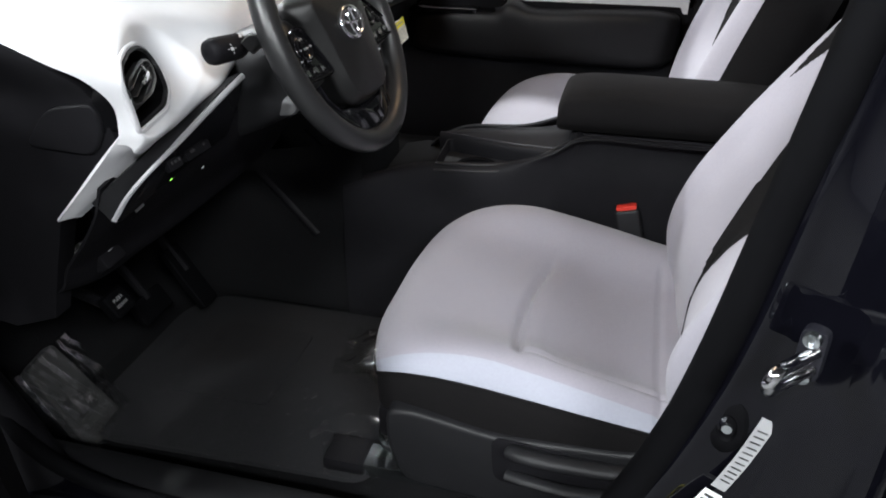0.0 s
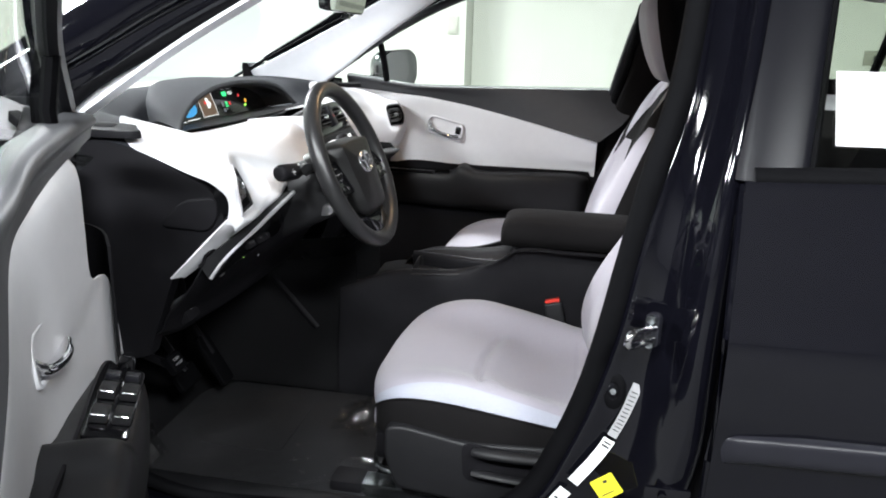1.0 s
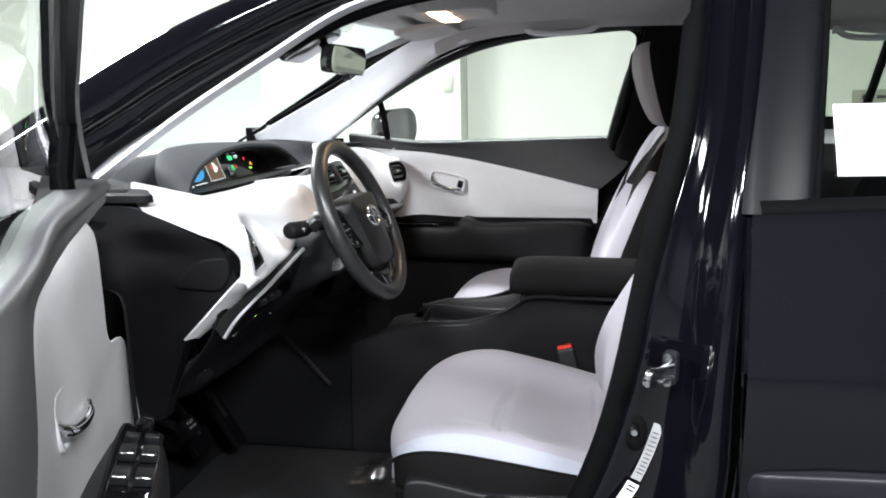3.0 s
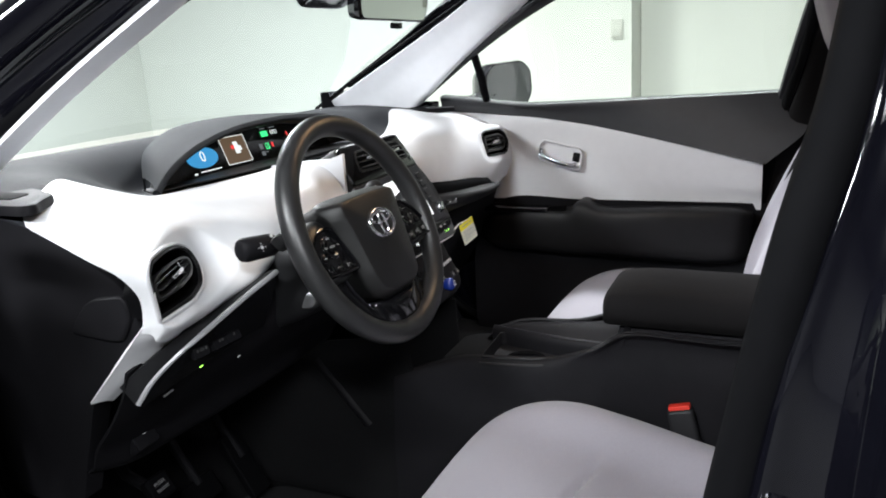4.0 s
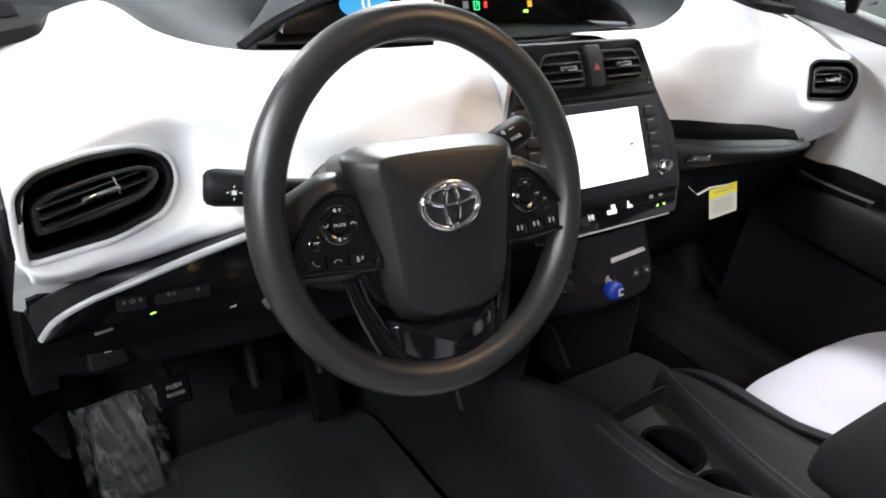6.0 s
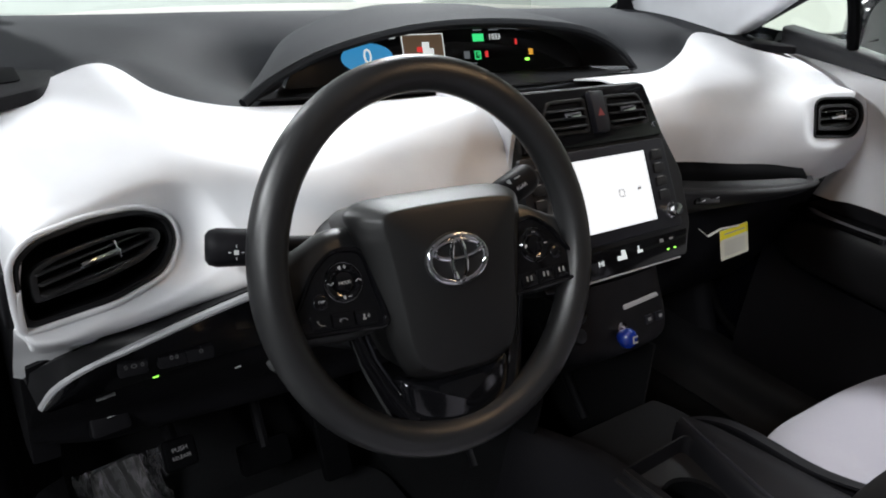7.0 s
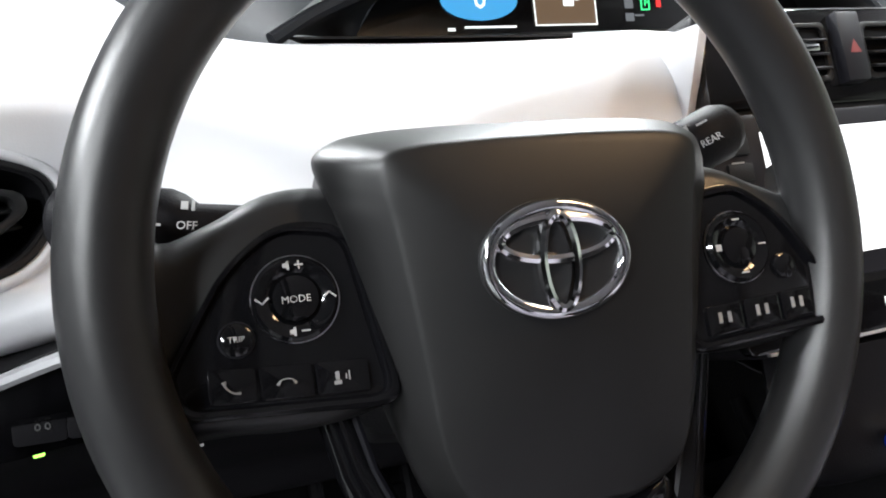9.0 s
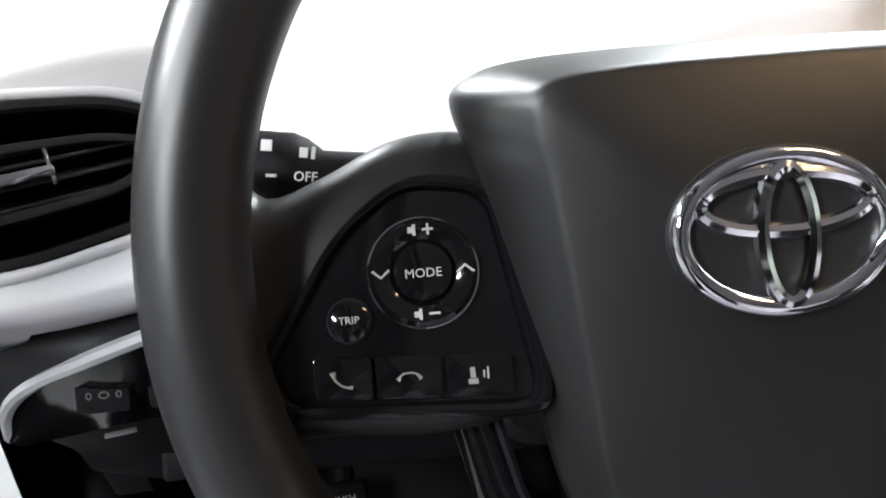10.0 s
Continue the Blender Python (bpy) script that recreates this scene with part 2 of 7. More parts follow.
def block(size, m, bevel=0.003, seg=2):
    bm = bmesh.new()
    bmesh.ops.create_cube(bm, size=1.0, matrix=Matrix.Diagonal((*size, 1)))
    if bevel:
        bmesh.ops.bevel(bm, geom=bm.edges[:], offset=bevel, segments=seg, affect="EDGES", profile=0.6)
    bm.transform(m)
    return bm


def tube(path, r, closed=False, n=10, flat=1.0, caps=True, up=(0, 0, 1)):
    """A rod along a path; r may be a list; flat squeezes it along the up direction."""
    p = [Vector(v) for v in path]
    k = len(p)
    bm = bmesh.new()
    rings = []
    for i, v in enumerate(p):
        a, b = (p[i - 1], p[(i + 1) % k]) if closed else (p[max(0, i - 1)], p[min(k - 1, i + 1)])
        d = (b - a).normalized()
        s = d.cross(Vector(up))
        s = s.normalized() if s.length > 1e-4 else d.orthogonal().normalized()
        w = s.cross(d).normalized()
        rad = r[i] if isinstance(r, (list, tuple, np.ndarray)) else r
        rings.append([bm.verts.new(v + s * (rad * math.cos(q)) + w * (rad * flat * math.sin(q))) for q in (2 * math.pi * j / n for j in range(n))])
    for i in range(k if closed else k - 1):
        a, b = rings[i], rings[(i + 1) % k]
        for j in range(n):
            bm.faces.new((a[j], a[(j + 1) % n], b[(j + 1) % n], b[j]))
    if caps and not closed:
        bm.faces.new(rings[0][::-1])
        bm.faces.new(rings[-1])
    bmesh.ops.recalc_face_normals(bm, faces=bm.faces[:])
    return bm


def turned(profile, m, n=32):
    """A turned form: profile of (radius, height) along the frame's w."""
    bm = bmesh.new()
    rings = []
    for r, h in profile:
        if r < 1e-6:
            rings.append([bm.verts.new((0, 0, h))])
        else:
            rings.append([bm.verts.new((r * math.cos(2 * math.pi * j / n), r * math.sin(2 * math.pi * j / n), h)) for j in range(n)])
    for a, b in zip(rings, rings[1:]):
        for j in range(n):
            q = [a[j % len(a)], a[(j + 1) % len(a)], b[(j + 1) % len(b)], b[j % len(b)]]
            q = list(dict.fromkeys(q))
            if len(q) > 2:
                bm.faces.new(q)
    bmesh.ops.recalc_face_normals(bm, faces=bm.faces[:])
    bm.transform(m)
    return bm


def frame_at(origin, u, w):
    """A frame from its origin, its u direction and its face's normal w."""
    w = Vector(w).normalized()
    u = Vector(u)
    u = (u - w * u.dot(w)).normalized()
    v = w.cross(u)
    return Matrix(((u.x, v.x, w.x, origin[0]), (u.y, v.y, w.y, origin[1]), (u.z, v.z, w.z, origin[2]), (0, 0, 0, 1)))


def merged(*bms):
    """Several bmeshes joined into the first."""
    out = bms[0]
    for b in bms[1:]:
        me = bpy.data.meshes.new("piece")
        b.to_mesh(me)
        b.free()
        out.from_mesh(me)
        bpy.data.meshes.remove(me)
    return out


def lettering(name, text, size, m, mat, parent, depth=0.0002, align="CENTER"):
    """Raised print in the built-in font, lying in the frame m."""
    cu = bpy.data.curves.new(name, "FONT")
    cu.body, cu.size, cu.extrude, cu.align_x, cu.align_y, cu.resolution_u = text, size, depth, align, "CENTER", 2
    ob = bpy.data.objects.new(name, cu)
    me = bpy.data.meshes.new_from_object(ob)
    bpy.data.objects.remove(ob)
    bm = bmesh.new()
    bm.from_mesh(me)
    bpy.data.meshes.remove(me)
    bm.transform(m)
    return part(name, bm, mat, parent, smooth=False)


def bars(name, spots, m, mat, parent, depth=0.0006):
    """Plain printed bars (u, v, width, height) in the frame m, in one mesh."""
    b = [slab([(u - w / 2, v - h / 2), (u + w / 2, v - h / 2), (u + w / 2, v + h / 2), (u - w / 2, v + h / 2)], depth, m, 0, top=depth) for u, v, w, h in spots]
    return part(name, merged(*b), mat, parent, smooth=False)


def oval(a, b, n=40, skew=0.0):
    return [(a * math.cos(2 * math.pi * i / n) + skew * b * math.sin(2 * math.pi * i / n), b * math.sin(2 * math.pi * i / n)) for i in range(n)]


def inside(outline, u, v):
    hit = False
    for (a, b), (c, d) in zip(outline, outline[1:] + outline[:1]):
        if (b > v) != (d > v) and u < (c - a) * (v - b) / (d - b) + a:
            hit = not hit
    return hit


def grown(outline, k, dv=None):
    cu = sum(p[0] for p in outline) / len(outline)
    cv = sum(p[1] for p in outline) / len(outline)
    return [(cu + (u - cu) * k, cv + (v - cv) * (dv or k)) for u, v in outline]


def ring(outer, inner, depth, m, top=0.0, bevel=0.0):
    """A frame between two outlines of equal count, with depth."""
    bm = bmesh.new()
    k = len(outer)
    lay = []
    for o, z in ((outer, top - depth), (outer, top), (inner, top), (inner, top - depth)):
        lay.append([bm.verts.new((u, v, z)) for u, v in o])
    for a, b in zip(lay, lay[1:] + lay[:1]):
        for j in range(k):
            bm.faces.new((a[j], a[(j + 1) % k], b[(j + 1) % k], b[j]))
    bmesh.ops.recalc_face_normals(bm, faces=bm.faces[:])
    if bevel:
        e = [e for e in bm.edges if all(abs(v.co.z - top) < 1e-7 for v in e.verts) and len(e.link_faces) == 2 and e.calc_face_angle(0) > 0.5]
        bmesh.ops.bevel(bm, geom=e, offset=bevel, segments=2, affect="EDGES", profile=0.6)
    bm.transform(m)
    return bm


# ---- the room ----


def setting(name, bm, mat, label, category):
    ob = part(name, bm, mat, None, smooth=False)
    return tagged(ob, label, category, kind="structure")


setting("ground", block((18, 16, 0.1), pose(1, 0, -0.05), 0), CONCRETE, "smooth grey concrete floor of the delivery bay", "floor")
setting("ceiling", block((18, 16, 0.1), pose(1, 0, 3.25), 0), CEILING, "plain dark ceiling of the delivery bay", "ceiling")
setting("wall_front", block((0.15, 13.5, 3.2), pose(-6.08, -0.5, 1.6), 0), WALLPAINT, "bright off-white painted wall ahead of the car", "wall")
setting("wall_rear", block((0.15, 13.5, 3.2), pose(8.08, -0.5, 1.6), 0), GREYWALL, "grey painted wall behind the car", "wall")
setting("wall_near", block((14.3, 0.15, 3.2), pose(1, -6.08, 1.6), 0), NEARWALL, "grey painted wall on the open door's side", "wall")
setting("wall_far", block((5.5, 0.6, 3.2), pose(-3.25, 5.56, 1.6), 0), WALLPAINT, "off-white painted wall with a power outlet", "wall")
setting("wall_niche", block((8.65, 0.15, 3.2), pose(3.83, 5.76, 1.6), 0), WALLPAINT, "off-white painted wall set back beyond a corner", "wall")
outlet = thing("wall_outlet", (-0.62, 5.26, 1.26), "ivory wall outlet cover on the white wall", "outlet")
OUT = frame_at((-0.62, 5.25, 1.27), (1, 0, 0), (0, -1, 0))
part("cover", slab(rounded([(-0.05, -0.08), (0.05, -0.08), (0.05, 0.08), (-0.05, 0.08)], 0.012), 0.02, OUT, 0.004, top=0.008), OUTLET, outlet)
part("flap", slab(rounded([(-0.036, -0.06), (0.036, -0.06), (0.036, 0.0), (-0.036, 0.0)], 0.01), 0.01, OUT, 0.003, top=0.02), OUTLET, outlet)

SIGN = frame_at((2.385, 5.68, 1.265), (1, 0, 0), (0, -1, 0))
sign = thing("wall_sign", (2.385, 5.68, 0.9), "faded grey sign board with bars of lettering on the wall", "sign")
part("board", slab([(-0.265, -0.325), (0.265, -0.325), (0.265, 0.325), (-0.265, 0.325)], 0.03, SIGN, 0.003, top=0.0), BOARD, sign)
bars("print", [(0.02, 0.19, 0.30, 0.015), (0.05, 0.04, 0.36, 0.09), (-0.03, -0.08, 0.3, 0.02), (0.1, -0.11, 0.1, 0.03), (0.0, -0.25, 0.45, 0.05)], SIGN @ pose(0, 0, 0.001), material("sign_print", (0.2, 0.2, 0.17), 0.8), sign)
PLATE = frame_at((3.29, 5.68, 1.078), (1, 0, 0), (0, -1, 0))
plate = thing("wall_plate", (3.29, 5.68, 1.0), "small grey lettered plate on the wall", "sign")
part("board", slab([(-0.2, -0.067), (0.2, -0.067), (0.2, 0.067), (-0.2, 0.067)], 0.02, PLATE, 0.003), BOARD, plate)
for u, w, h in ((-0.09, 0.05, 0.05), (0.08, 0.14, 0.03)):
    bars("print", [(u, 0, w, h)], PLATE @ pose(0, 0, 0.001), INK, plate)

fixture = thing("ceiling_light", (0, 0, LAMP_Z), "long white ceiling light fixture, switched on", "ceiling light", "ceiling lights")
part("housing", block((1.42, 0.44, 0.07), pose(0, 0, LAMP_Z), 0.01), PAPER, fixture)
part("diffuser", block((1.3, 0.34, 0.02), pose(0, 0, LAMP_Z - 0.045), 0.004), DIFFUSER, fixture)
for lx, ly in LAMP_SPOTS[1:]:
    copy_thing(fixture, pose(lx, ly, LAMP_Z))
fixture.matrix_basis = pose(*LAMP_SPOTS[0], LAMP_Z)

# ---- the car's shell ----
car = thing("car_body", (0.4, 0, 0), "black compact car shell with gloss paint, driver's door open", "car")


def side(s, pts):
    return [(x, s * y, z) for x, y, z in pts]


def shell():
    # headliner, higher along the middle
    rows = []
    for x, zc, ze in ((0.06, 1.385, 1.365), (0.3, 1.412, 1.385), (0.75, 1.425, 1.395), (1.3, 1.405, 1.375), (1.9, 1.33, 1.31), (2.3, 1.24, 1.22)):
        fx = x - (0.08 if x < 0.1 else 0.0)
        rows.append([(x + 0.02, -0.56, ze - 0.012), (x, -0.46, ze + 0.01), (fx, -0.2, zc), (fx, 0.2, zc), (x, 0.46, ze + 0.01), (x + 0.02, 0.56, ze - 0.012)])
    part("headliner", sheet(surface(rows, 6, 6), 0.01), HEADLINER, car, "pale grey cloth headliner")
    rows = [[(x - 0.03 * (abs(y) < 0.3), y, z + (0.055 if abs(y) < 0.5 else 0.03)) for y, z in ((-0.60, ze), (-0.46, ze + 0.01), (-0.2, zc), (0.2, zc), (0.46, ze + 0.01), (0.60, ze))]
            for x, zc, ze in ((0.06, 1.385, 1.375), (0.3, 1.412, 1.395), (0.75, 1.425, 1.40), (1.3, 1.405, 1.38), (1.9, 1.33, 1.31), (2.3, 1.24, 1.22))]
    part("roof", sheet(surface(rows, 6, 6), 0.012), PAINT, car)
    for s in (-1, 1):
        inner = [(-0.47, 0.70, 1.00), (-0.25, 0.655, 1.105), (-0.10, 0.605, 1.20), (0.06, 0.565, 1.285), (0.19, 0.535, 1.342), (0.31, 0.52, 1.372), (0.5, 0.512, 1.388), (0.78, 0.515, 1.392), (1.2, 0.54, 1.375), (1.9, 0.58, 1.28), (2.3, 0.6, 1.18)]
        outer = [(-0.50, 0.66, 1.105), (-0.276, 0.635, 1.229), (-0.138, 0.597, 1.307), (0.0, 0.572, 1.364), (0.10, 0.56, 1.395), (0.25, 0.55, 1.425), (0.5, 0.545, 1.445), (0.8, 0.545, 1.452), (1.2, 0.56, 1.435), (1.9, 0.6, 1.34), (2.3, 0.62, 1.25)]
        rows = []
        for a, b in zip(inner, outer):
            a, b = Vector(a), Vector(b)
            c = a.lerp(b, 0.5)
            rows.append([a + Vector((0, -0.03, 0.012)), a, a.lerp(b, 0.12) + Vector((0, 0.012, 0)), a.lerp(b, 0.3) + Vector((0, 0.016, 0)), a.lerp(b, 0.38) + Vector((0, 0.034, 0)), a.lerp(b, 0.7) + Vector((0, 0.036, 0)), b + Vector((0, 0.006, 0)), b + Vector((0, -0.05 if s < 0 else -0.004, 0.012 if s < 0 else 0.003))])
        rows = [side(s, [tuple(p) for p in r]) for r in rows]
        part("roof_rail", sheet(surface(rows, 6, 5), 0.004), PAINT, car, "gloss black front pillar and roof rail")
        # pale trim inside the windscreen pillar
        edge = [(-0.56, 0.635, 1.05), (-0.32, 0.585, 1.162), (-0.11, 0.535, 1.262), (0.09, 0.485, 1.362), (0.2, 0.47, 1.385)]
        win = [(-0.26, 0.668, 1.05), (-0.105, 0.622, 1.165), (0.03, 0.582, 1.252), (0.17, 0.548, 1.335), (0.26, 0.53, 1.365)]
        if s > 0:
            win = [(x, y - 0.026, z - 0.012) for x, y, z in win]
        rows = [side(s, [a, tuple(Vector(a).lerp(Vector(b), 0.35) + Vector((0.0, 0.004, -0.006))), tuple(Vector(a).lerp(Vector(b), 0.8) + Vector((0, 0.0, -0.008))), b, (b[0] + 0.01, b[1] + 0.03, b[2] + 0.01)]) for a, b in zip(edge, win)]
        part("pillar_trim", sheet(surface(rows, 8, 6), 0.006), PILLAR, car, "pale grey windscreen pillar trim")
        if s > 0:
            run = [(0.14, 0.528, 1.318), (0.22, 0.512, 1.347), (0.31, 0.503, 1.366), (0.5, 0.496, 1.383), (0.78, 0.497, 1.388), (1.2, 0.52, 1.372), (1.9, 0.56, 1.28)]
            part("rail_trim", sheet(surface([[(x, y + 0.012, z - 0.004), (x, y, z - 0.006), (x, y - 0.014, z + 0.006), (x, y - 0.03, z + 0.03)] for x, y, z in run], 5, 4), 0.003), HEADLINER, car, "pale grey roof rail trim")
        # weatherstrip round the door opening
        loop = [(-0.255, 0.655, 1.098), (-0.10, 0.608, 1.192), (0.06, 0.568, 1.277), (0.19, 0.54, 1.334), (0.31, 0.525, 1.364), (0.5, 0.517, 1.38), (0.70, 0.527, 1.388), (0.762, 0.548, 1.36), (0.757, 0.592, 1.27), (0.738, 0.655, 1.14), (0.712, 0.698, 1.04), (0.694, 0.71, 0.95), (0.676, 0.714, 0.85), (0.658, 0.716, 0.75), (0.634, 0.718, 0.65), (0.598, 0.722, 0.55), (0.55, 0.728, 0.46), (0.47, 0.735, 0.40), (0.18, 0.735, 0.378), (-0.10, 0.735, 0.372), (-0.22, 0.735, 0.43), (-0.31, 0.72, 0.62), (-0.345, 0.70, 0.85), (-0.32, 0.68, 1.02)]
        part("weatherstrip", tube([tuple(p) for p in spline(side(s, loop), 7, True)], [0.012 + 0.007 * (p[0] > 0.5 and p[2] < 1.3) for p in spline(side(s, loop), 7, True)], True, 10, 1.0, up=(0, 1, 0)), RUBBER, car, "black rubber door seal")
        # inner trim of the middle pillar, behind the seal
        rows = []
        for z, x0, x1, y in ((0.30, 0.50, 0.80, 0.70), (0.45, 0.55, 0.84, 0.70), (0.62, 0.625, 0.86, 0.70), (0.8, 0.668, 0.88, 0.695), (0.98, 0.70, 0.89, 0.685), (1.12, 0.735, 0.90, 0.645), (1.28, 0.765, 0.905, 0.575), (1.39, 0.78, 0.91, 0.52)):
            rows.append(side(s, [(x0 - 0.005, y + 0.02, z), (x0 + 0.01, y - 0.006, z), ((x0 + x1) / 2, y - 0.02, z), (x1, y - 0.006, z), (x1 + 0.02, y + 0.02, z)]))
        part("pillar_cover", sheet(surface(rows, 4, 4), 0.004), DARKCLOTH if s > 0 else PANEL, car, "black middle pillar trim")
        # painted jamb between seal and rear door
        a = [(0.455, 0.737, 0.385), (0.560, 0.742, 0.448), (0.622, 0.738, 0.575), (0.674, 0.733, 0.748), (0.708, 0.725, 0.949), (0.752, 0.670, 1.12), (0.772, 0.60, 1.276), (0.785, 0.55, 1.375), (0.79, 0.52, 1.43)]
        c = [(0.60, 0.80, 0.31), (0.74, 0.785, 0.40), (0.80, 0.785, 0.56), (0.806, 0.788, 0.76), (0.812, 0.775, 0.96), (0.832, 0.712, 1.124), (0.85, 0.645, 1.27), (0.862, 0.592, 1.374), (0.87, 0.56, 1.44)]
        rows = []
        for p, q in zip(a, c):
            p, q = Vector(p), Vector(q)
            rows.append(side(s, [tuple(v) for v in (p + Vector((-0.012, -0.03, 0)), p, p.lerp(q, 0.2) + Vector((0, -0.014, 0)), p.lerp(q, 0.45) + Vector((0, -0.024, 0)), p.lerp(q, 0.62) + Vector((0, -0.014, 0)), p.lerp(q, 0.85) + Vector((0, 0.006, 0)), q + Vector((0.012, -0.02, 0)), q + Vector((0.02, -0.07, 0)))]))
        part("door_jamb", sheet(surface(rows, 5, 5), 0.004), PAINT, car, "gloss black painted door jamb")
        # sill: carpeted step, plate and painted outside
        rows = [side(s, [(x, 0.60, 0.275), (x, 0.635, 0.30), (x, 0.655, 0.352), (x, 0.69, 0.366 + dz), (x, 0.725, 0.365 + dz)]) for x, dz in ((-0.40, 0.03), (-0.15, 0), (0.2, 0.006), (0.55, 0.03), (0.9, 0.05))]
        part("sill_plate", sheet(surface(rows, 5, 5), 0.004), BLACK, car, "black plastic door sill plate")
        rows = [side(s, [(x, 0.728, 0.36 + dz), (x, 0.755, 0.352 + dz), (x, 0.775, 0.335 + dz), (x, 0.80, 0.30), (x, 0.81, 0.24), (x, 0.79, 0.16)]) for x, dz in ((-0.45, 0.02), (-0.15, 0), (0.2, 0.006), (0.55, 0.03), (0.8, 0.0))]
        part("sill", sheet(surface(rows, 5, 5), 0.004), PAINT, car, "gloss black painted sill")
        # front jamb and kick panel
        rows = [side(s, [(x0, 0.60, z), (x0 + 0.05, 0.675, z), (x1 - 0.03, 0.69, z), (x1, 0.715, z), (x1 - 0.005, 0.735, z), (x1 - 0.06, 0.76, z), (x1 - 0.16, 0.78, z)]) for z, x0, x1 in ((0.28, -0.55, -0.16), (0.42, -0.55, -0.215), (0.62, -0.55, -0.30), (0.85, -0.55, -0.335), (1.02, -0.55, -0.31), (1.09, -0.55, -0.28))]
        part("kick_panel", sheet(surface(rows, 4, 4), 0.004), PANEL, car, "black kick panel before the door")
        rows = [side(s, [(-1.3, 0.70, min(z, 0.86 + 0.05 * (z > 1.0))), (-0.9, 0.74, min(z, 0.93 + 0.03 * (z > 1.0))), (-0.6, 0.765, min(z, 0.97 + 0.03 * (z > 1.0))), (-0.36, 0.788, z), (-0.26, 0.792, z)]) for z in (0.25, 0.5, 0.8, 0.98, 1.04)]
        part("front_wing", sheet(surface(rows, 3, 4), 0.004), PAINT, car)
    # floor, tunnel and bulkhead
    rows = [[(x, y, z) for y in (-0.62, -0.3, 0.0, 0.3, 0.62)] for x, z in ((2.2, 0.30), (1.5, 0.29), (0.9, 0.28), (0.3, 0.268), (-0.2, 0.268), (-0.36, 0.29), (-0.52, 0.42), (-0.62, 0.62), (-0.66, 0.95), (-0.68, 1.02))]
    part("floor_carpet", sheet(surface(rows, 4, 4), 0.008), CARPET, car, "black floor carpet")
    part("bulkhead", block((0.30, 1.46, 0.86), pose(-0.86, 0, 0.46), 0.01), PANEL, car)
    part("tail_panel", block((0.04, 1.3, 0.9), pose(2.25, 0, 0.75), 0.01), HEADLINER, car)
    rows = [[(-1.3, y, 0.90), (-0.95, y, 0.99), (-0.72, y, 1.022), (-0.66, y, 1.025)] for y in (-0.70, -0.35, 0.0, 0.35, 0.70)]
    part("bonnet", sheet(surface(rows, 4, 4), 0.006), PAINT, car)
    # windscreen
    rows = []
    for t in (0, 0.33, 0.66, 1.0):
        h = 0.635 - 0.15 * t
        rows.append([(-0.60 + 0.69 * t - bow * (1 - 0.3 * t), k * h, 1.035 + 0.33 * t + 0.02 * math.sin(math.pi * t) + 0.012 * (1 - k * k)) for k, bow in ((-1, 0), (-0.6, 0.04), (0, 0.06), (0.6, 0.04), (1, 0))])
    ws = part("windscreen", sheet(surface(rows, 5, 5)), SHIELD, car, "clear laminated windscreen")
    ws.visible_shadow = False
    for s in (-1, 1):
        part("screen_seal", tube([tuple(p) for p in spline(side(s, [(-0.60, 0.64, 1.04), (-0.37, 0.595, 1.155), (-0.14, 0.543, 1.262), (0.09, 0.488, 1.368)]), 6)], 0.005, n=6), RUBBER, car, "black windscreen edge band")


shell()


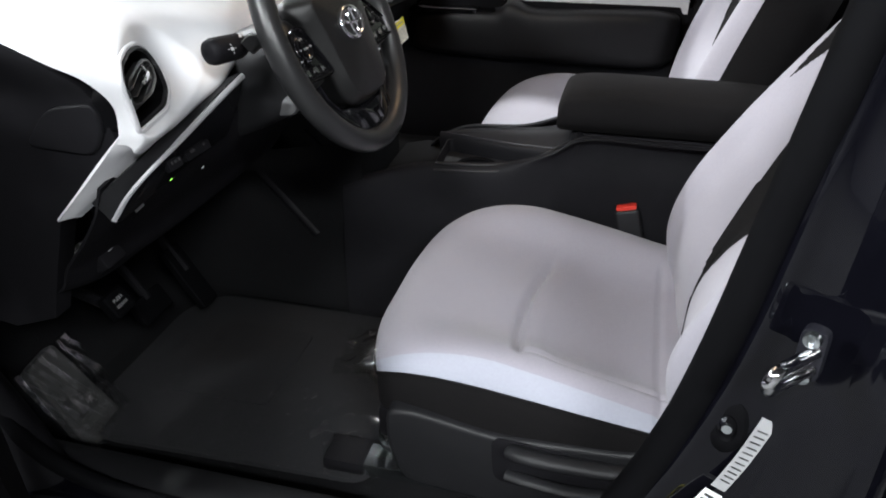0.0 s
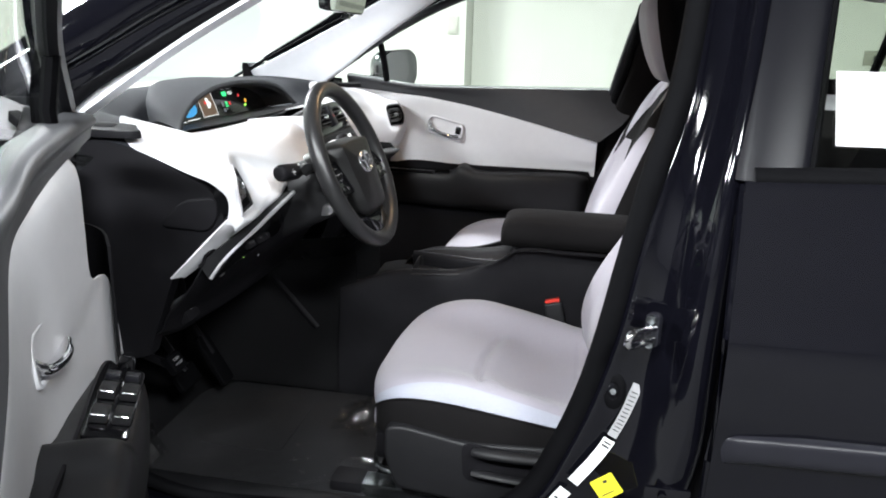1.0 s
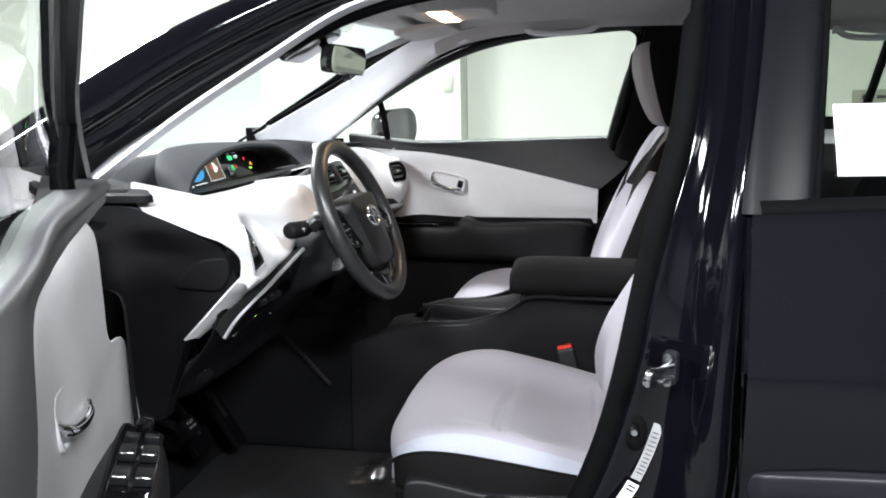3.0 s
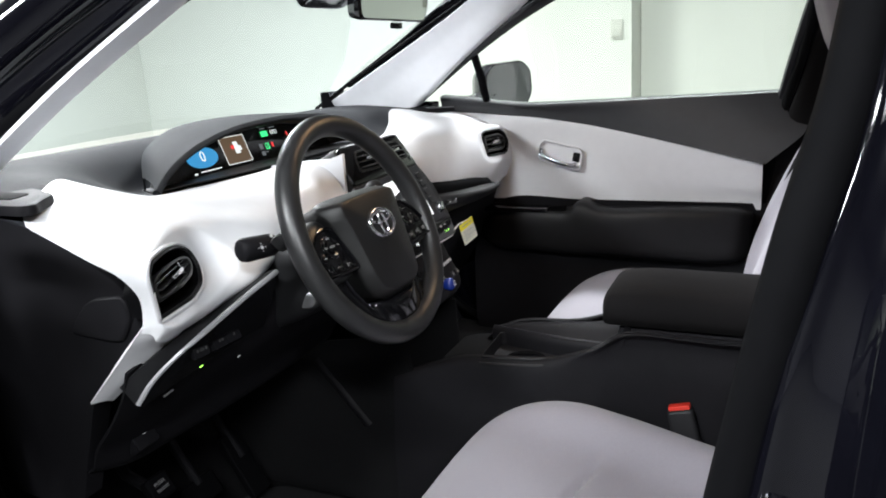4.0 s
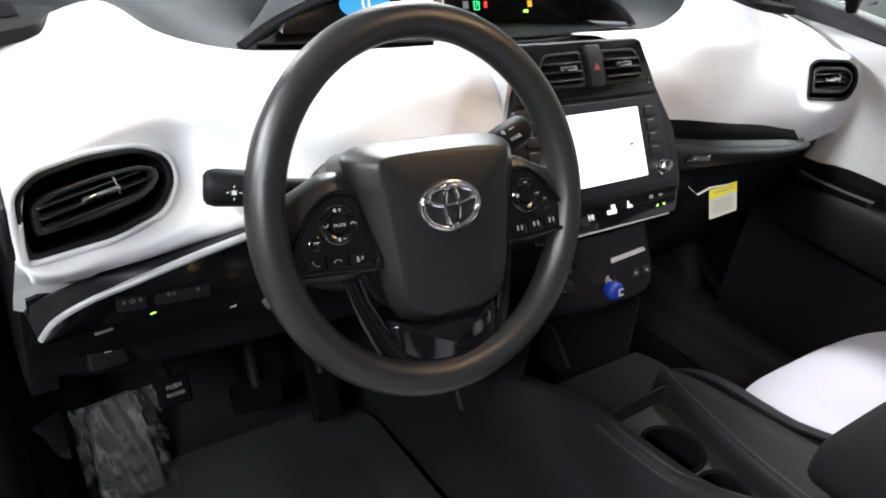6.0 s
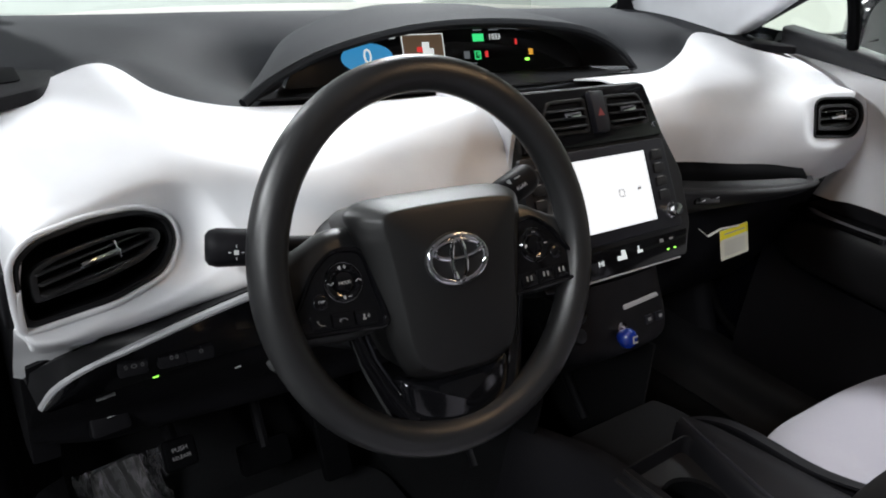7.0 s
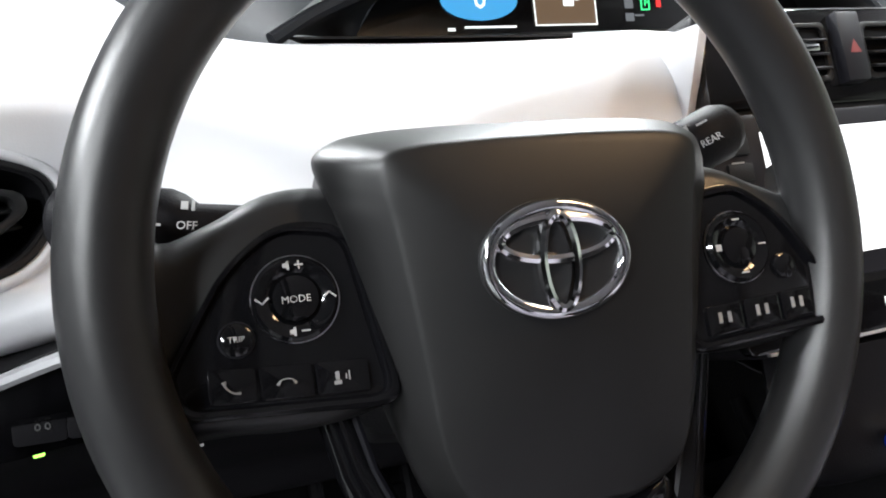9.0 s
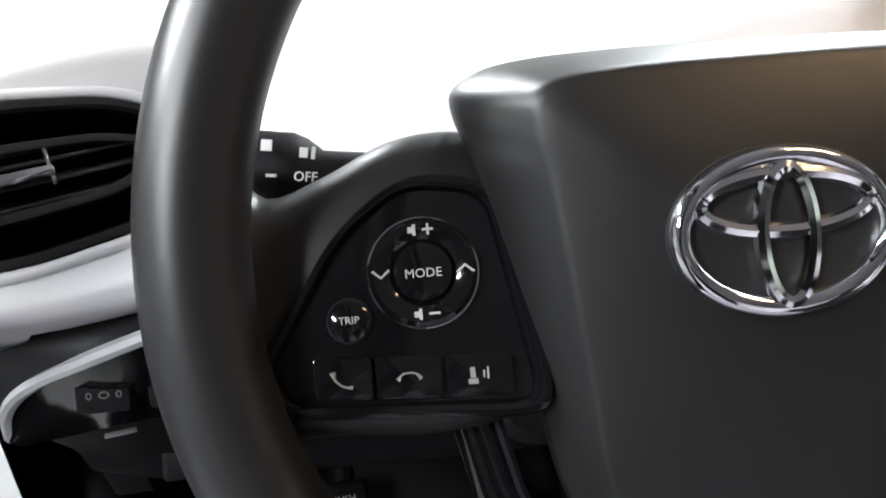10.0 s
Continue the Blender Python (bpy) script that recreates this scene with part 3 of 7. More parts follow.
# ---- doors ----
def front_door(s, open_by):
    near = s < 0
    door = thing("driver_door" if near else "passenger_door", (-0.27, s * 0.85, 0.30),
                 "open black front door with pale upper trim and switch panel" if near else "closed front door with pale trim and black armrest", "car door", "front doors")

    def grid(name, rows, mat, nu=6, nv=5, thick=0.004, label=""):
        return part(name, sheet(surface([side(s, r) for r in rows], nu, nv), thick), mat, door, label)

    grid("outer_skin", [[(x, 0.765, 0.30), (x, 0.80, 0.45), (x, 0.805, 0.63), (x, 0.80, 0.80), (x, 0.775, 0.97), (x, 0.745, 1.015)] for x in (-0.29, 0.0, 0.3, 0.6, 0.78)], PAINT, label="gloss black outer skin")
    # pale upper trim, gently hollow, its front cut to clear the dashboard's end
    front = [(-0.035, 0.712, 1.040), (-0.030, 0.704, 1.028), (-0.020, 0.700, 0.955), (-0.022, 0.700, 0.890), (-0.135, 0.700, 0.850), (-0.215, 0.702, 0.676)]
    if not near:
        front = [(-0.29, y, z) for y, z in ((0.722, 1.024), (0.712, 1.012), (0.704, 0.957), (0.698, 0.88), (0.694, 0.80), (0.690, 0.77))]
    rise = 0.03 * near
    rows = [front]
    for k in (0.12, 0.3, 0.55):
        rows.append([tuple(Vector(p).lerp(Vector(q), k)) for p, q in zip(front, [(0.2, 0.727, 0.978 + rise), (0.2, 0.720, 0.966 + rise), (0.2, 0.716, 0.906), (0.2, 0.716, 0.84), (0.2, 0.720, 0.788), (0.2, 0.722, 0.758)])])
    for x, zt, zb in ((0.2, 0.978 + rise, 0.768), (0.42, 0.934 + 0.3 * rise, 0.764), (0.655, 0.884, 0.762)):
        ys = (0.727, 0.720, 0.716, 0.716, 0.720, 0.722) if x < 0.3 else (0.698, 0.695, 0.698, 0.705, 0.712, 0.715) if x < 0.5 else (0.664, 0.662, 0.668, 0.675, 0.685, 0.690)
        ys = [y - (0.016 if x < 0.5 else 0.024) * near * (x > 0.3) for y in ys]
        rows.append([(x, y, z) for y, z in zip(ys, (zt, zt - 0.012, zt * 0.7 + zb * 0.3, zt * 0.35 + zb * 0.65, zb + 0.02, zb - 0.01))])
    grid("upper_trim", rows, WHITE, label="pale grey-white upper door trim")
    rows = []
    belt = ((-0.215, 1.058, 1.02), (-0.14, 1.050, 1.014), (0.02, 1.03, 1.002), (0.2, 1.03, 0.974), (0.42, 1.034, 0.93), (0.75, 1.041, 0.878))
    if near:
        belt = ((-0.215, 1.075, 1.05), (-0.14, 1.076, 1.046), (0.02, 1.074, 1.032), (0.14, 1.066, 1.018), (0.22, 1.042, 1.002), (0.42, 1.026, 0.938), (0.69, 1.030, 0.892))
    for x, zt, zb in belt:
        b = float(np.interp(x, (0.0, 0.2, 0.42, 0.66, 0.75), (0.718, 0.722, 0.676, 0.632, 0.618) if near else (0.718, 0.722, 0.692, 0.656, 0.645)))
        rows.append([(x, 0.745, zt + 0.004), (x, 0.712, zt), (x, 0.708, zt - 0.006), (x, 0.35 * 0.708 + 0.65 * b, zt * 0.5 + zb * 0.5), (x - 0.09 * (x > 0.65) * (not near), b, zb - 0.004)])
    grid("belt_trim", rows, CHARCOAL, label="charcoal belt trim under the glass")
    rows = [[(x, 0.690, 0.768 if x > -0.1 else 0.70), (x, 0.694, 0.70 if x > -0.1 else 0.67), (x, 0.684, 0.62), (x, 0.672, 0.50), (x, 0.672, 0.40), (x, 0.70, 0.34), (x, 0.74, 0.31)] for x in (-0.12, -0.02, 0.2, 0.45, 0.67)]
    grid("lower_trim", rows, PANEL, label="black lower door trim")
    # armrest with a lower switch ledge in front
    rows = []
    for x, zt, zb, y in ((-0.11, 0.69, 0.66, 0.69), (-0.06, 0.728, 0.63, 0.655), (0.06, 0.746, 0.625, 0.635), (0.175, 0.748, 0.62, 0.632), (0.20, 0.768, 0.62, 0.632), (0.225, 0.766, 0.62, 0.632), (0.26, 0.752, 0.62, 0.632), (0.45, 0.756, 0.615, 0.632), (0.60, 0.756, 0.62, 0.638), (0.635, 0.745, 0.64, 0.66), (0.645, 0.72, 0.66, 0.69)):
        rows.append([(x, 0.728, zt), (x, y + 0.022, zt + 0.001), (x, y + 0.004, zt - 0.008), (x, y, (zt + zb) / 2), (x, y + 0.012, zb + 0.006), (x, 0.705, zb)])
    grid("armrest", rows, BLACK, 4, 4, label="black padded armrest")
    LEDGE = frame_at((0.05 + 0.05 * near, s * 0.664, 0.7455 + 0.006 * near), (1, 0, -0.01), (0, -0.24 * s * near, 1))
    part("pull_cup", slab(rounded([(0.055, -0.02), (0.12, -0.02), (0.12, 0.02), (0.055, 0.02)], 0.012), 0.004, LEDGE, 0.001, top=0.003), RUBBER, door)
    ledge = part("switch_panel", slab(rounded([(-0.13, -0.028), (0.07, -0.028), (0.07, 0.026), (-0.11, 0.026)], 0.012), 0.012, LEDGE, 0.002, top=0.006), PIANO, door, "gloss black window switch panel")
    if near:
        for i in range(2):
            for j in range(2):
                u, v = -0.040 + 0.060 * i, -0.012 + 0.026 * j
                part("switch", block((0.042, 0.021, 0.012), LEDGE @ pose(u, v, 0.009, 0, -10, 0), 0.003), BLACK, ledge, "black window switch")
                part("switch_mark", block((0.007, 0.016, 0.003), LEDGE @ pose(u + 0.020, v, 0.017, 0, -40, 0), 0.001), CHROME, ledge, "bright switch edge")
        for v in (-0.012, 0.012):
            part("lock_switch", block((0.018, 0.018, 0.01), LEDGE @ pose(-0.085, v, 0.008, 0, -8, 0), 0.002), SATIN, ledge)
        part("mirror_knob", turned([(0.0, 0.022), (0.009, 0.021), (0.011, 0.014), (0.012, 0.0)], LEDGE @ pose(-0.112, 0.0, 0.005), 20), PIANO, ledge, "gloss black mirror knob")
    # inner handle in its recess
    HN = frame_at((0.150, s * 0.7135, 0.868), (s, 0, 0.0), (0, -s, 0.06)) if near else frame_at((0.137, 0.7115, 0.889), (1, 0, -0.22), (0, -1, 0.03))
    cup = rounded([(-0.066, -0.014), (-0.058, -0.030), (0.058, -0.034), (0.066, -0.022), (0.062, 0.018), (0.050, 0.030), (-0.054, 0.032), (-0.066, 0.020)], 0.012)
    handle = part("handle_bezel", ring(cup, grown(cup, 0.91, 0.86), 0.008, HN, 0.005, 0.002), WHITE, door, "pale door-handle surround")
    rows = np.array([[tuple(HN @ Vector((u, v, w))) for u, v in grown(cup, k, k * 0.95)] for k, w in ((0.92, 0.004), (0.86, -0.006), (0.72, -0.012), (0.02, -0.013))])
    part("recess", sheet(rows, closed=True), PILLAR, handle, "pale hollow behind the handle")
    lever = [(-0.056, 0.004, 0.000), (-0.050, -0.008, 0.008), (-0.020, -0.017, 0.012), (0.020, -0.021, 0.012), (0.052, -0.018, 0.006)]
    part("lever", tube([tuple(HN @ Vector(p)) for p in spline(lever, 5)], [0.006] * 4 + [0.0085] * 14 + [0.007] * 3, n=12, flat=0.8), CHROME, handle, "chrome door lever")
    part("lock", block((0.020, 0.026, 0.010), HN @ pose(0.046, 0.002, -0.002), 0.004), MAROON if near else PIANO, handle, "dark maroon lock tab" if near else "small black lock tab")
    # glass and its frame
    top = [(-0.30, 0.70, 1.035), (-0.248, 0.690, 1.072), (-0.068, 0.640, 1.185), (0.10, 0.590, 1.272), (0.25, 0.555, 1.33), (0.40, 0.54, 1.362), (0.60, 0.535, 1.376), (0.755, 0.535, 1.378)]
    if near:
        top = [(x, 0.702 + 0.055 * max(0.0, min(1.0, (0.25 - x) / 0.35)) - 0.20 * (z - 1.04), z) for x, y, z in top]
    rows = [side(s, [p, tuple(Vector(p).lerp(Vector((p[0] + (0.03 if p[0] < 0 else -0.05 * (p[0] > 0.7)), 0.73, 1.0)), 0.5) + Vector((0, 0.012, 0))), (p[0] + (0.0 if p[0] < 0.7 else -0.075), 0.728, 1.0)]) for p in top]
    pane = part("window", sheet(surface(rows, 4, 4)), GLASS, door, "green-tinted side glass")
    pane.visible_shadow = False
    part("window_frame", tube([tuple(p) for p in spline(side(s, [*top, *((0.72, 0.642, 1.34), (0.69, 0.67, 1.2), (0.672, 0.70, 1.06), (0.665, 0.72, 0.95))] if near else [*top, (0.772, 0.55, 1.36), (0.735, 0.63, 1.21), (0.70, 0.70, 1.06), (0.685, 0.73, 0.98)]), 6)], 0.016 if near else 0.014, n=8, up=(0, 1, 0)), SATIN, door, "satin black window frame")
    seal = [(p[0] + 0.01, p[1] + 0.012, p[2] + 0.018) for p in top] + ([(0.815, 0.655, 1.36), (0.805, 0.69, 1.2), (0.80, 0.73, 1.05), (0.79, 0.76, 0.8), (0.78, 0.765, 0.5)] if near else [(0.80, 0.555, 1.38), (0.765, 0.64, 1.2), (0.73, 0.715, 1.05)])
    part("frame_seal", tube([tuple(p) for p in spline(side(s, seal), 6)], 0.012, n=8, up=(0, 1, 0)), PAINT, door, "gloss black outer door frame")
    part("window_post", tube(side(s, [(-0.075, 0.735, 1.01), (-0.075, 0.735 if near else 0.69, 1.10), (-0.08, 0.722 if near else 0.645, 1.18)]), 0.011, n=8), RUBBER, door, "black quarter-window post")
    if near:
        grid("front_face", [[(-0.288, 0.80, z), (-0.275, 0.755, z), (-0.22, 0.715, z), (-0.12, 0.69, z)] for z in (0.31, 0.5, 0.7, 0.9)], PANEL, 3, 3, label="black front edge of the door")
        # broad rear part of the frame, its seal and the door's end face
        grid("frame_cover", [[(0.655, 0.702 - 0.2 * (z - 1.04), z), (0.675, 0.690 - 0.2 * (z - 1.04), z), (0.765, 0.690 - 0.2 * (z - 1.04), z), (0.79, 0.71 - 0.2 * (z - 1.04), z), (0.795, 0.745 - 0.2 * (z - 1.04), z)] for z in (1.0, 1.12, 1.25, 1.38)], PANEL, 4, 3, label="black rear part of the window frame")
        # the seal's lit look is put into its colour, charcoal instead of black rubber
        part("door_seal", tube([tuple(p) for p in spline(side(s, [(0.805, 0.64, 1.38), (0.795, 0.668, 1.25), (0.785, 0.694, 1.1), (0.775, 0.705, 0.95), (0.765, 0.705, 0.7), (0.74, 0.71, 0.45)]), 5)], 0.011, n=8, up=(0, 1, 0)), CHARCOAL, door, "rubber seal along the door's edge, coloured grey as if lit")
        grid("end_face", [[(0.655, 0.692, z), (0.70, 0.700, z), (0.765, 0.722, z), (0.782, 0.745, z), (0.782, 0.79, z)] for z in (0.33, 0.55, 0.8, 1.0)], PAINT, 4, 3, label="gloss black end face of the door")
        part("latch", block((0.012, 0.04, 0.075), pose(0.782, s * 0.752, 0.78), 0.004), STEEL, door, "steel door latch")
    # outside mirror
    MR = frame_at((-0.069, s * 0.90, 1.075), (0.43 * s, 0.90, 0), (0.9, s * -0.43, 0.2 * near))
    face = [(-0.098, -0.066), (0.075, -0.068), (0.102, -0.03), (0.096, 0.04), (0.06, 0.068), (-0.07, 0.062), (-0.10, 0.03)]
    face = rounded(face if s > 0 else [(-u, v) for u, v in face][::-1], 0.03, 5)
    rows = np.array([[tuple(MR @ Vector((u * k, v * k, w))) for u, v in face] for k, w in ((0.97, -0.004), (1.0, -0.001), (1.03, -0.01), (1.02, -0.04), (0.85, -0.075), (0.45, -0.095), (0.02, -0.10))])
    shell_ob = part("mirror_housing", sheet(rows, closed=True), PIANO, door, "gloss black door mirror housing")
    part("mirror_glass", slab(grown(face, 0.95), 0.003, MR, 0.0), MIRROR, shell_ob, "silvered mirror glass")
    part("mirror_foot", tube(side(s, [(-0.17, 0.73, 1.03), (-0.15, 0.80, 1.035), (-0.12, 0.86, 1.05)]), [0.035, 0.028, 0.03], n=10, flat=0.7), PIANO, door)
    door.matrix_basis = pose(-0.27, s * 0.85, 0.30, 0, 0, s * open_by)
    return door


front_door(1, 0)
front_door(-1, 65)


def rear_door(s):
    near = s < 0
    door = thing("rear_door", (1.3, s * 0.79, 0.30), "closed black rear door with a paper taped to its window" if near else "closed black rear door seen from inside", "car door", "rear doors")

    def grid(name, rows, mat, nu=6, nv=6, thick=0.004, label=""):
        return part(name, sheet(surface([side(s, r) for r in rows], nu, nv), thick), mat, door, label)

    rows = []
    for x, lift in ((0.822, 0.0), (0.84, 0.0), (1.2, 0.015), (1.6, 0.03), (2.1, 0.05)):
        rows.append([(x + 0.02 * (x < 0.83), 0.77, 0.30), (x, 0.79, 0.45), (x, 0.800, 0.60), (x, 0.806, 0.70), (x, 0.804, 0.79 + lift * 0.3), (x, 0.798, 0.83 + lift * 0.3), (x, 0.784, 0.93 + lift), (x, 0.773, 0.995 + lift), (x, 0.771, 1.012 + lift), (x, 0.769, 1.022 + lift)])
    grid("outer_skin", rows, PAINT, label="gloss black outer skin with a body crease")
    part("edge_flange", tube(side(s, [(0.823, 0.785, 0.34), (0.823, 0.792, 0.6), (0.823, 0.798, 0.8), (0.823, 0.772, 0.97), (0.826, 0.745, 1.015)]), 0.008, n=8), PAINT, door)
    rows = [[(x, 0.800, 0.655 + k), (x, 0.815 - c, 0.651 + k), (x, 0.817 - c, 0.637 + k), (x, 0.812 - c, 0.612 + k), (x, 0.799, 0.602 + k)] for x, k, c in ((0.83, -0.01, 0.013), (0.855, 0.0, 0.0), (1.4, 0.012, 0.0), (2.0, 0.03, 0.0))]
    grid("rub_strip", rows, SATIN, 4, 4, label="satin black door moulding")
    grid("belt_strip", [[(x, 0.767, 1.019 + l), (x, 0.768, 1.027 + l), (x, 0.756, 1.036 + l), (x, 0.735, 1.034 + l)] for x, l in ((0.835, 0.0), (1.2, 0.015), (1.6, 0.03), (2.1, 0.05))], RUBBER, 4, 3)
    # pillar cover and glass
    lean = lambda z: 0.745 - (z - 1.02) * 0.5
    grid("pillar_applique", [[(0.812 + (z - 1.03) * 0.12, lean(z) + 0.012, z), (0.826 + (z - 1.03) * 0.12, lean(z) + 0.018, z), (0.895 + (z - 1.03) * 0.12, lean(z) + 0.018, z), (0.908 + (z - 1.03) * 0.12, lean(z) + 0.01, z), (0.91 + (z - 1.03) * 0.12, lean(z) - 0.03, z)] for z in (1.022, 1.12, 1.25, 1.40)], APPLIQUE, 4, 3, label="satin black pillar cover")
    part("window_edge", tube(side(s, [(0.913, 0.742, 1.03), (0.925, 0.692, 1.12), (0.94, 0.63, 1.25), (0.955, 0.565, 1.375)]), 0.006, n=6), RUBBER, door)
    pane = grid("window", [[(0.905 + (z - 1.03) * 0.12, lean(z) + 0.004, z), (1.3, lean(z) + 0.008, z), (1.75, lean(z) + 0.004, z), (2.1, lean(z), z)] for z in (1.02, 1.12, 1.25, 1.38)], REARGLASS, 3, 3, 0)
    pane.visible_shadow = False
    grid("inner_trim", [[(x, 0.70, 1.03 if near else 1.10), (x, 0.69, 0.9), (x, 0.66, 0.72), (x, 0.68, 0.4), (x, 0.70, 0.3)] for x in (0.9, 1.3, 1.8, 2.15)], PANEL, 4, 4)
    part("quarter_post", tube(side(s, [(1.455, 0.735, 1.03), (1.466, 0.68, 1.139), (1.476, 0.60, 1.30), (1.48, 0.565, 1.38)]), 0.013, n=8), RUBBER, door)
    grid("rear_pillar", [[(1.86, 0.735, 1.0), (2.3, 0.72, 1.0)], [(1.92, 0.66, 1.18), (2.3, 0.66, 1.15)], [(2.0, 0.58, 1.34), (2.3, 0.6, 1.25)]], PANEL, 4, 4)


rear_door(-1)
rear_door(1)


def window_paper():
    m = frame_at((1.02, -0.687, 1.122), (1, 0, 0.01), (0, -0.894, 0.447)) @ pose(0, 0, 0.0)
    m.translation = Vector((1.02, -(0.745 - (1.122 - 1.02) * 0.5) - 0.012, 1.122))
    paper = thing("window_paper", (1.02, -0.70, 1.06), "white printed paper taped inside the rear window", "paper")
    part("leaf", slab([(-0.079, -0.055), (0.079, -0.055), (0.078, 0.055), (-0.078, 0.055)], 0.0006, m, 0), PAPER, paper)
    bars("print", [(-0.03, 0.034, 0.03, 0.003), (-0.03, 0.022, 0.05, 0.002), (-0.02, 0.013, 0.03, 0.002), (-0.035, 0.0, 0.02, 0.002)], m @ pose(0, 0, 0.0004), GREYINK, paper, 0.0002)


window_paper()

# ---- dashboard ----
dash = thing("dashboard", (-0.2, 0, 0.62), "two-tone dashboard, charcoal top over a pale grey-white wave", "dashboard")
VENT = frame_at((0.006, -0.602, 0.922), (-0.465, 0.885, 0), (0.80, 0.42, 0.42))
VENT_HOLE = rounded([(-0.069, -0.002), (-0.066, 0.034), (-0.046, 0.046), (0.010, 0.047), (0.060, 0.040), (0.088, 0.024), (0.088, 0.000), (0.062, -0.024), (0.004, -0.028), (-0.068, -0.021)], 0.016)
PVENT = frame_at((-0.020, 0.612, 0.932), (0.13, 1, 0), (0.94, -0.13, 0.30))
PVENT_HOLE = rounded([(-0.052, -0.029), (-0.050, 0.034), (-0.032, 0.043), (0.055, 0.040), (0.083, 0.024), (0.088, -0.003), (0.070, -0.028), (0.050, -0.036)], 0.010)


def twist(u, v):
    """How far the driver's vent falls back towards its outer lower corner."""
    k = max(0.0, min(1.0, -u / 0.07))
    return -0.33 * max(0.0, 0.045 - v) * k * k * (3 - 2 * k)


def level(u, v):
    return 0.0


def keep_outside(m, outline, deep, bend):
    inv = m.inverted()

    def keep(p):
        q = inv @ Vector(p)
        return not (abs(q.z - bend(q.x, q.y)) < deep and inside(outline, q.x, q.y))
    return keep


def bent(bm, m, bend):
    """Bends a part of the vent along with its opening."""
    inv = m.inverted()
    for v in bm.verts:
        q = inv @ v.co
        q.z += bend(q.x, q.y)
        v.co = m @ q
    return bm


def flattened(g, m, hole, edge, bend):
    """Eases a panel's grid into the vent's own plane round its opening."""
    us, vs = [p[0] for p in hole], [p[1] for p in hole]
    cu, cv, hu, hv = (max(us) + min(us)) / 2, (max(vs) + min(vs)) / 2, (max(us) - min(us)) / 2, (max(vs) - min(vs)) / 2
    inv = m.inverted()
    for i in range(g.shape[0]):
        for j in range(g.shape[1]):
            q = inv @ Vector(g[i, j])
            r = (abs((q.x - cu) / hu) ** 3 + abs((q.y - cv) / hv) ** 3) ** (1 / 3)
            k = max(0.0, min(1.0, (1.5 - r) / 0.42)) * max(0.0, min(1.0, (abs(edge - g[i, j][1]) - 0.0005) / 0.005))
            if k and abs(q.z) < 0.07:
                q.z += (bend(q.x, q.y) - 0.001 - q.z) * k * k * (3 - 2 * k)
                g[i, j] = m @ q
    return g


def air_vent(m, hole, parent, label, flat, bend, slats=3):
    """A louvred outlet: collar, dark throat, slats, an inner frame and a bright tab."""
    out = part("air_vent", bent(ring(grown(hole, 0.985), grown(hole, 0.91, 0.84), 0.003, m, 0.001, 0.004), m, bend), BLACK, parent, label)
    rows = np.array([[tuple(m @ Vector((u, v, w))) for u, v in grown(hole, k, k * 0.95)] for k, w in ((0.93, 0.001), (0.86, -0.014), (0.78, -0.045), (0.02, -0.046))])
    part("throat", bent(sheet(rows, closed=True), m, bend), RUBBER, out)
    box = grown(hole, 0.80, flat)
    part("inner_frame", bent(ring(box, grown(box, 0.90, 0.74), 0.010, m, -0.002, 0.0015), m, bend), URETHANE, out)
    us, vs = [p[0] for p in box], [p[1] for p in box]
    w, c, cv = (max(us) - min(us)) * 0.92, (max(us) + min(us)) / 2, (max(vs) + min(vs)) / 2
    gap = (max(vs) - min(vs)) * 0.8 / slats
    for i in range(slats):
        v = cv + (i - (slats - 1) / 2) * gap
        part("slat", block((w, 0.0020, 0.014), m @ pose(c, v, -0.012, 18, 0, 0), 0.0008, 1), URETHANE, out)
    tab = part("tab", block((0.040, 0.0060, 0.007), m @ pose(c - 0.004, cv + 0.001, -0.001), 0.0025), CHROME, out, "bright vent tab")
    part("tab_post", block((0.0022, 0.017, 0.004), m @ pose(c + 0.014, cv + 0.003, -0.001), 0.001), CHROME, tab)
    return out


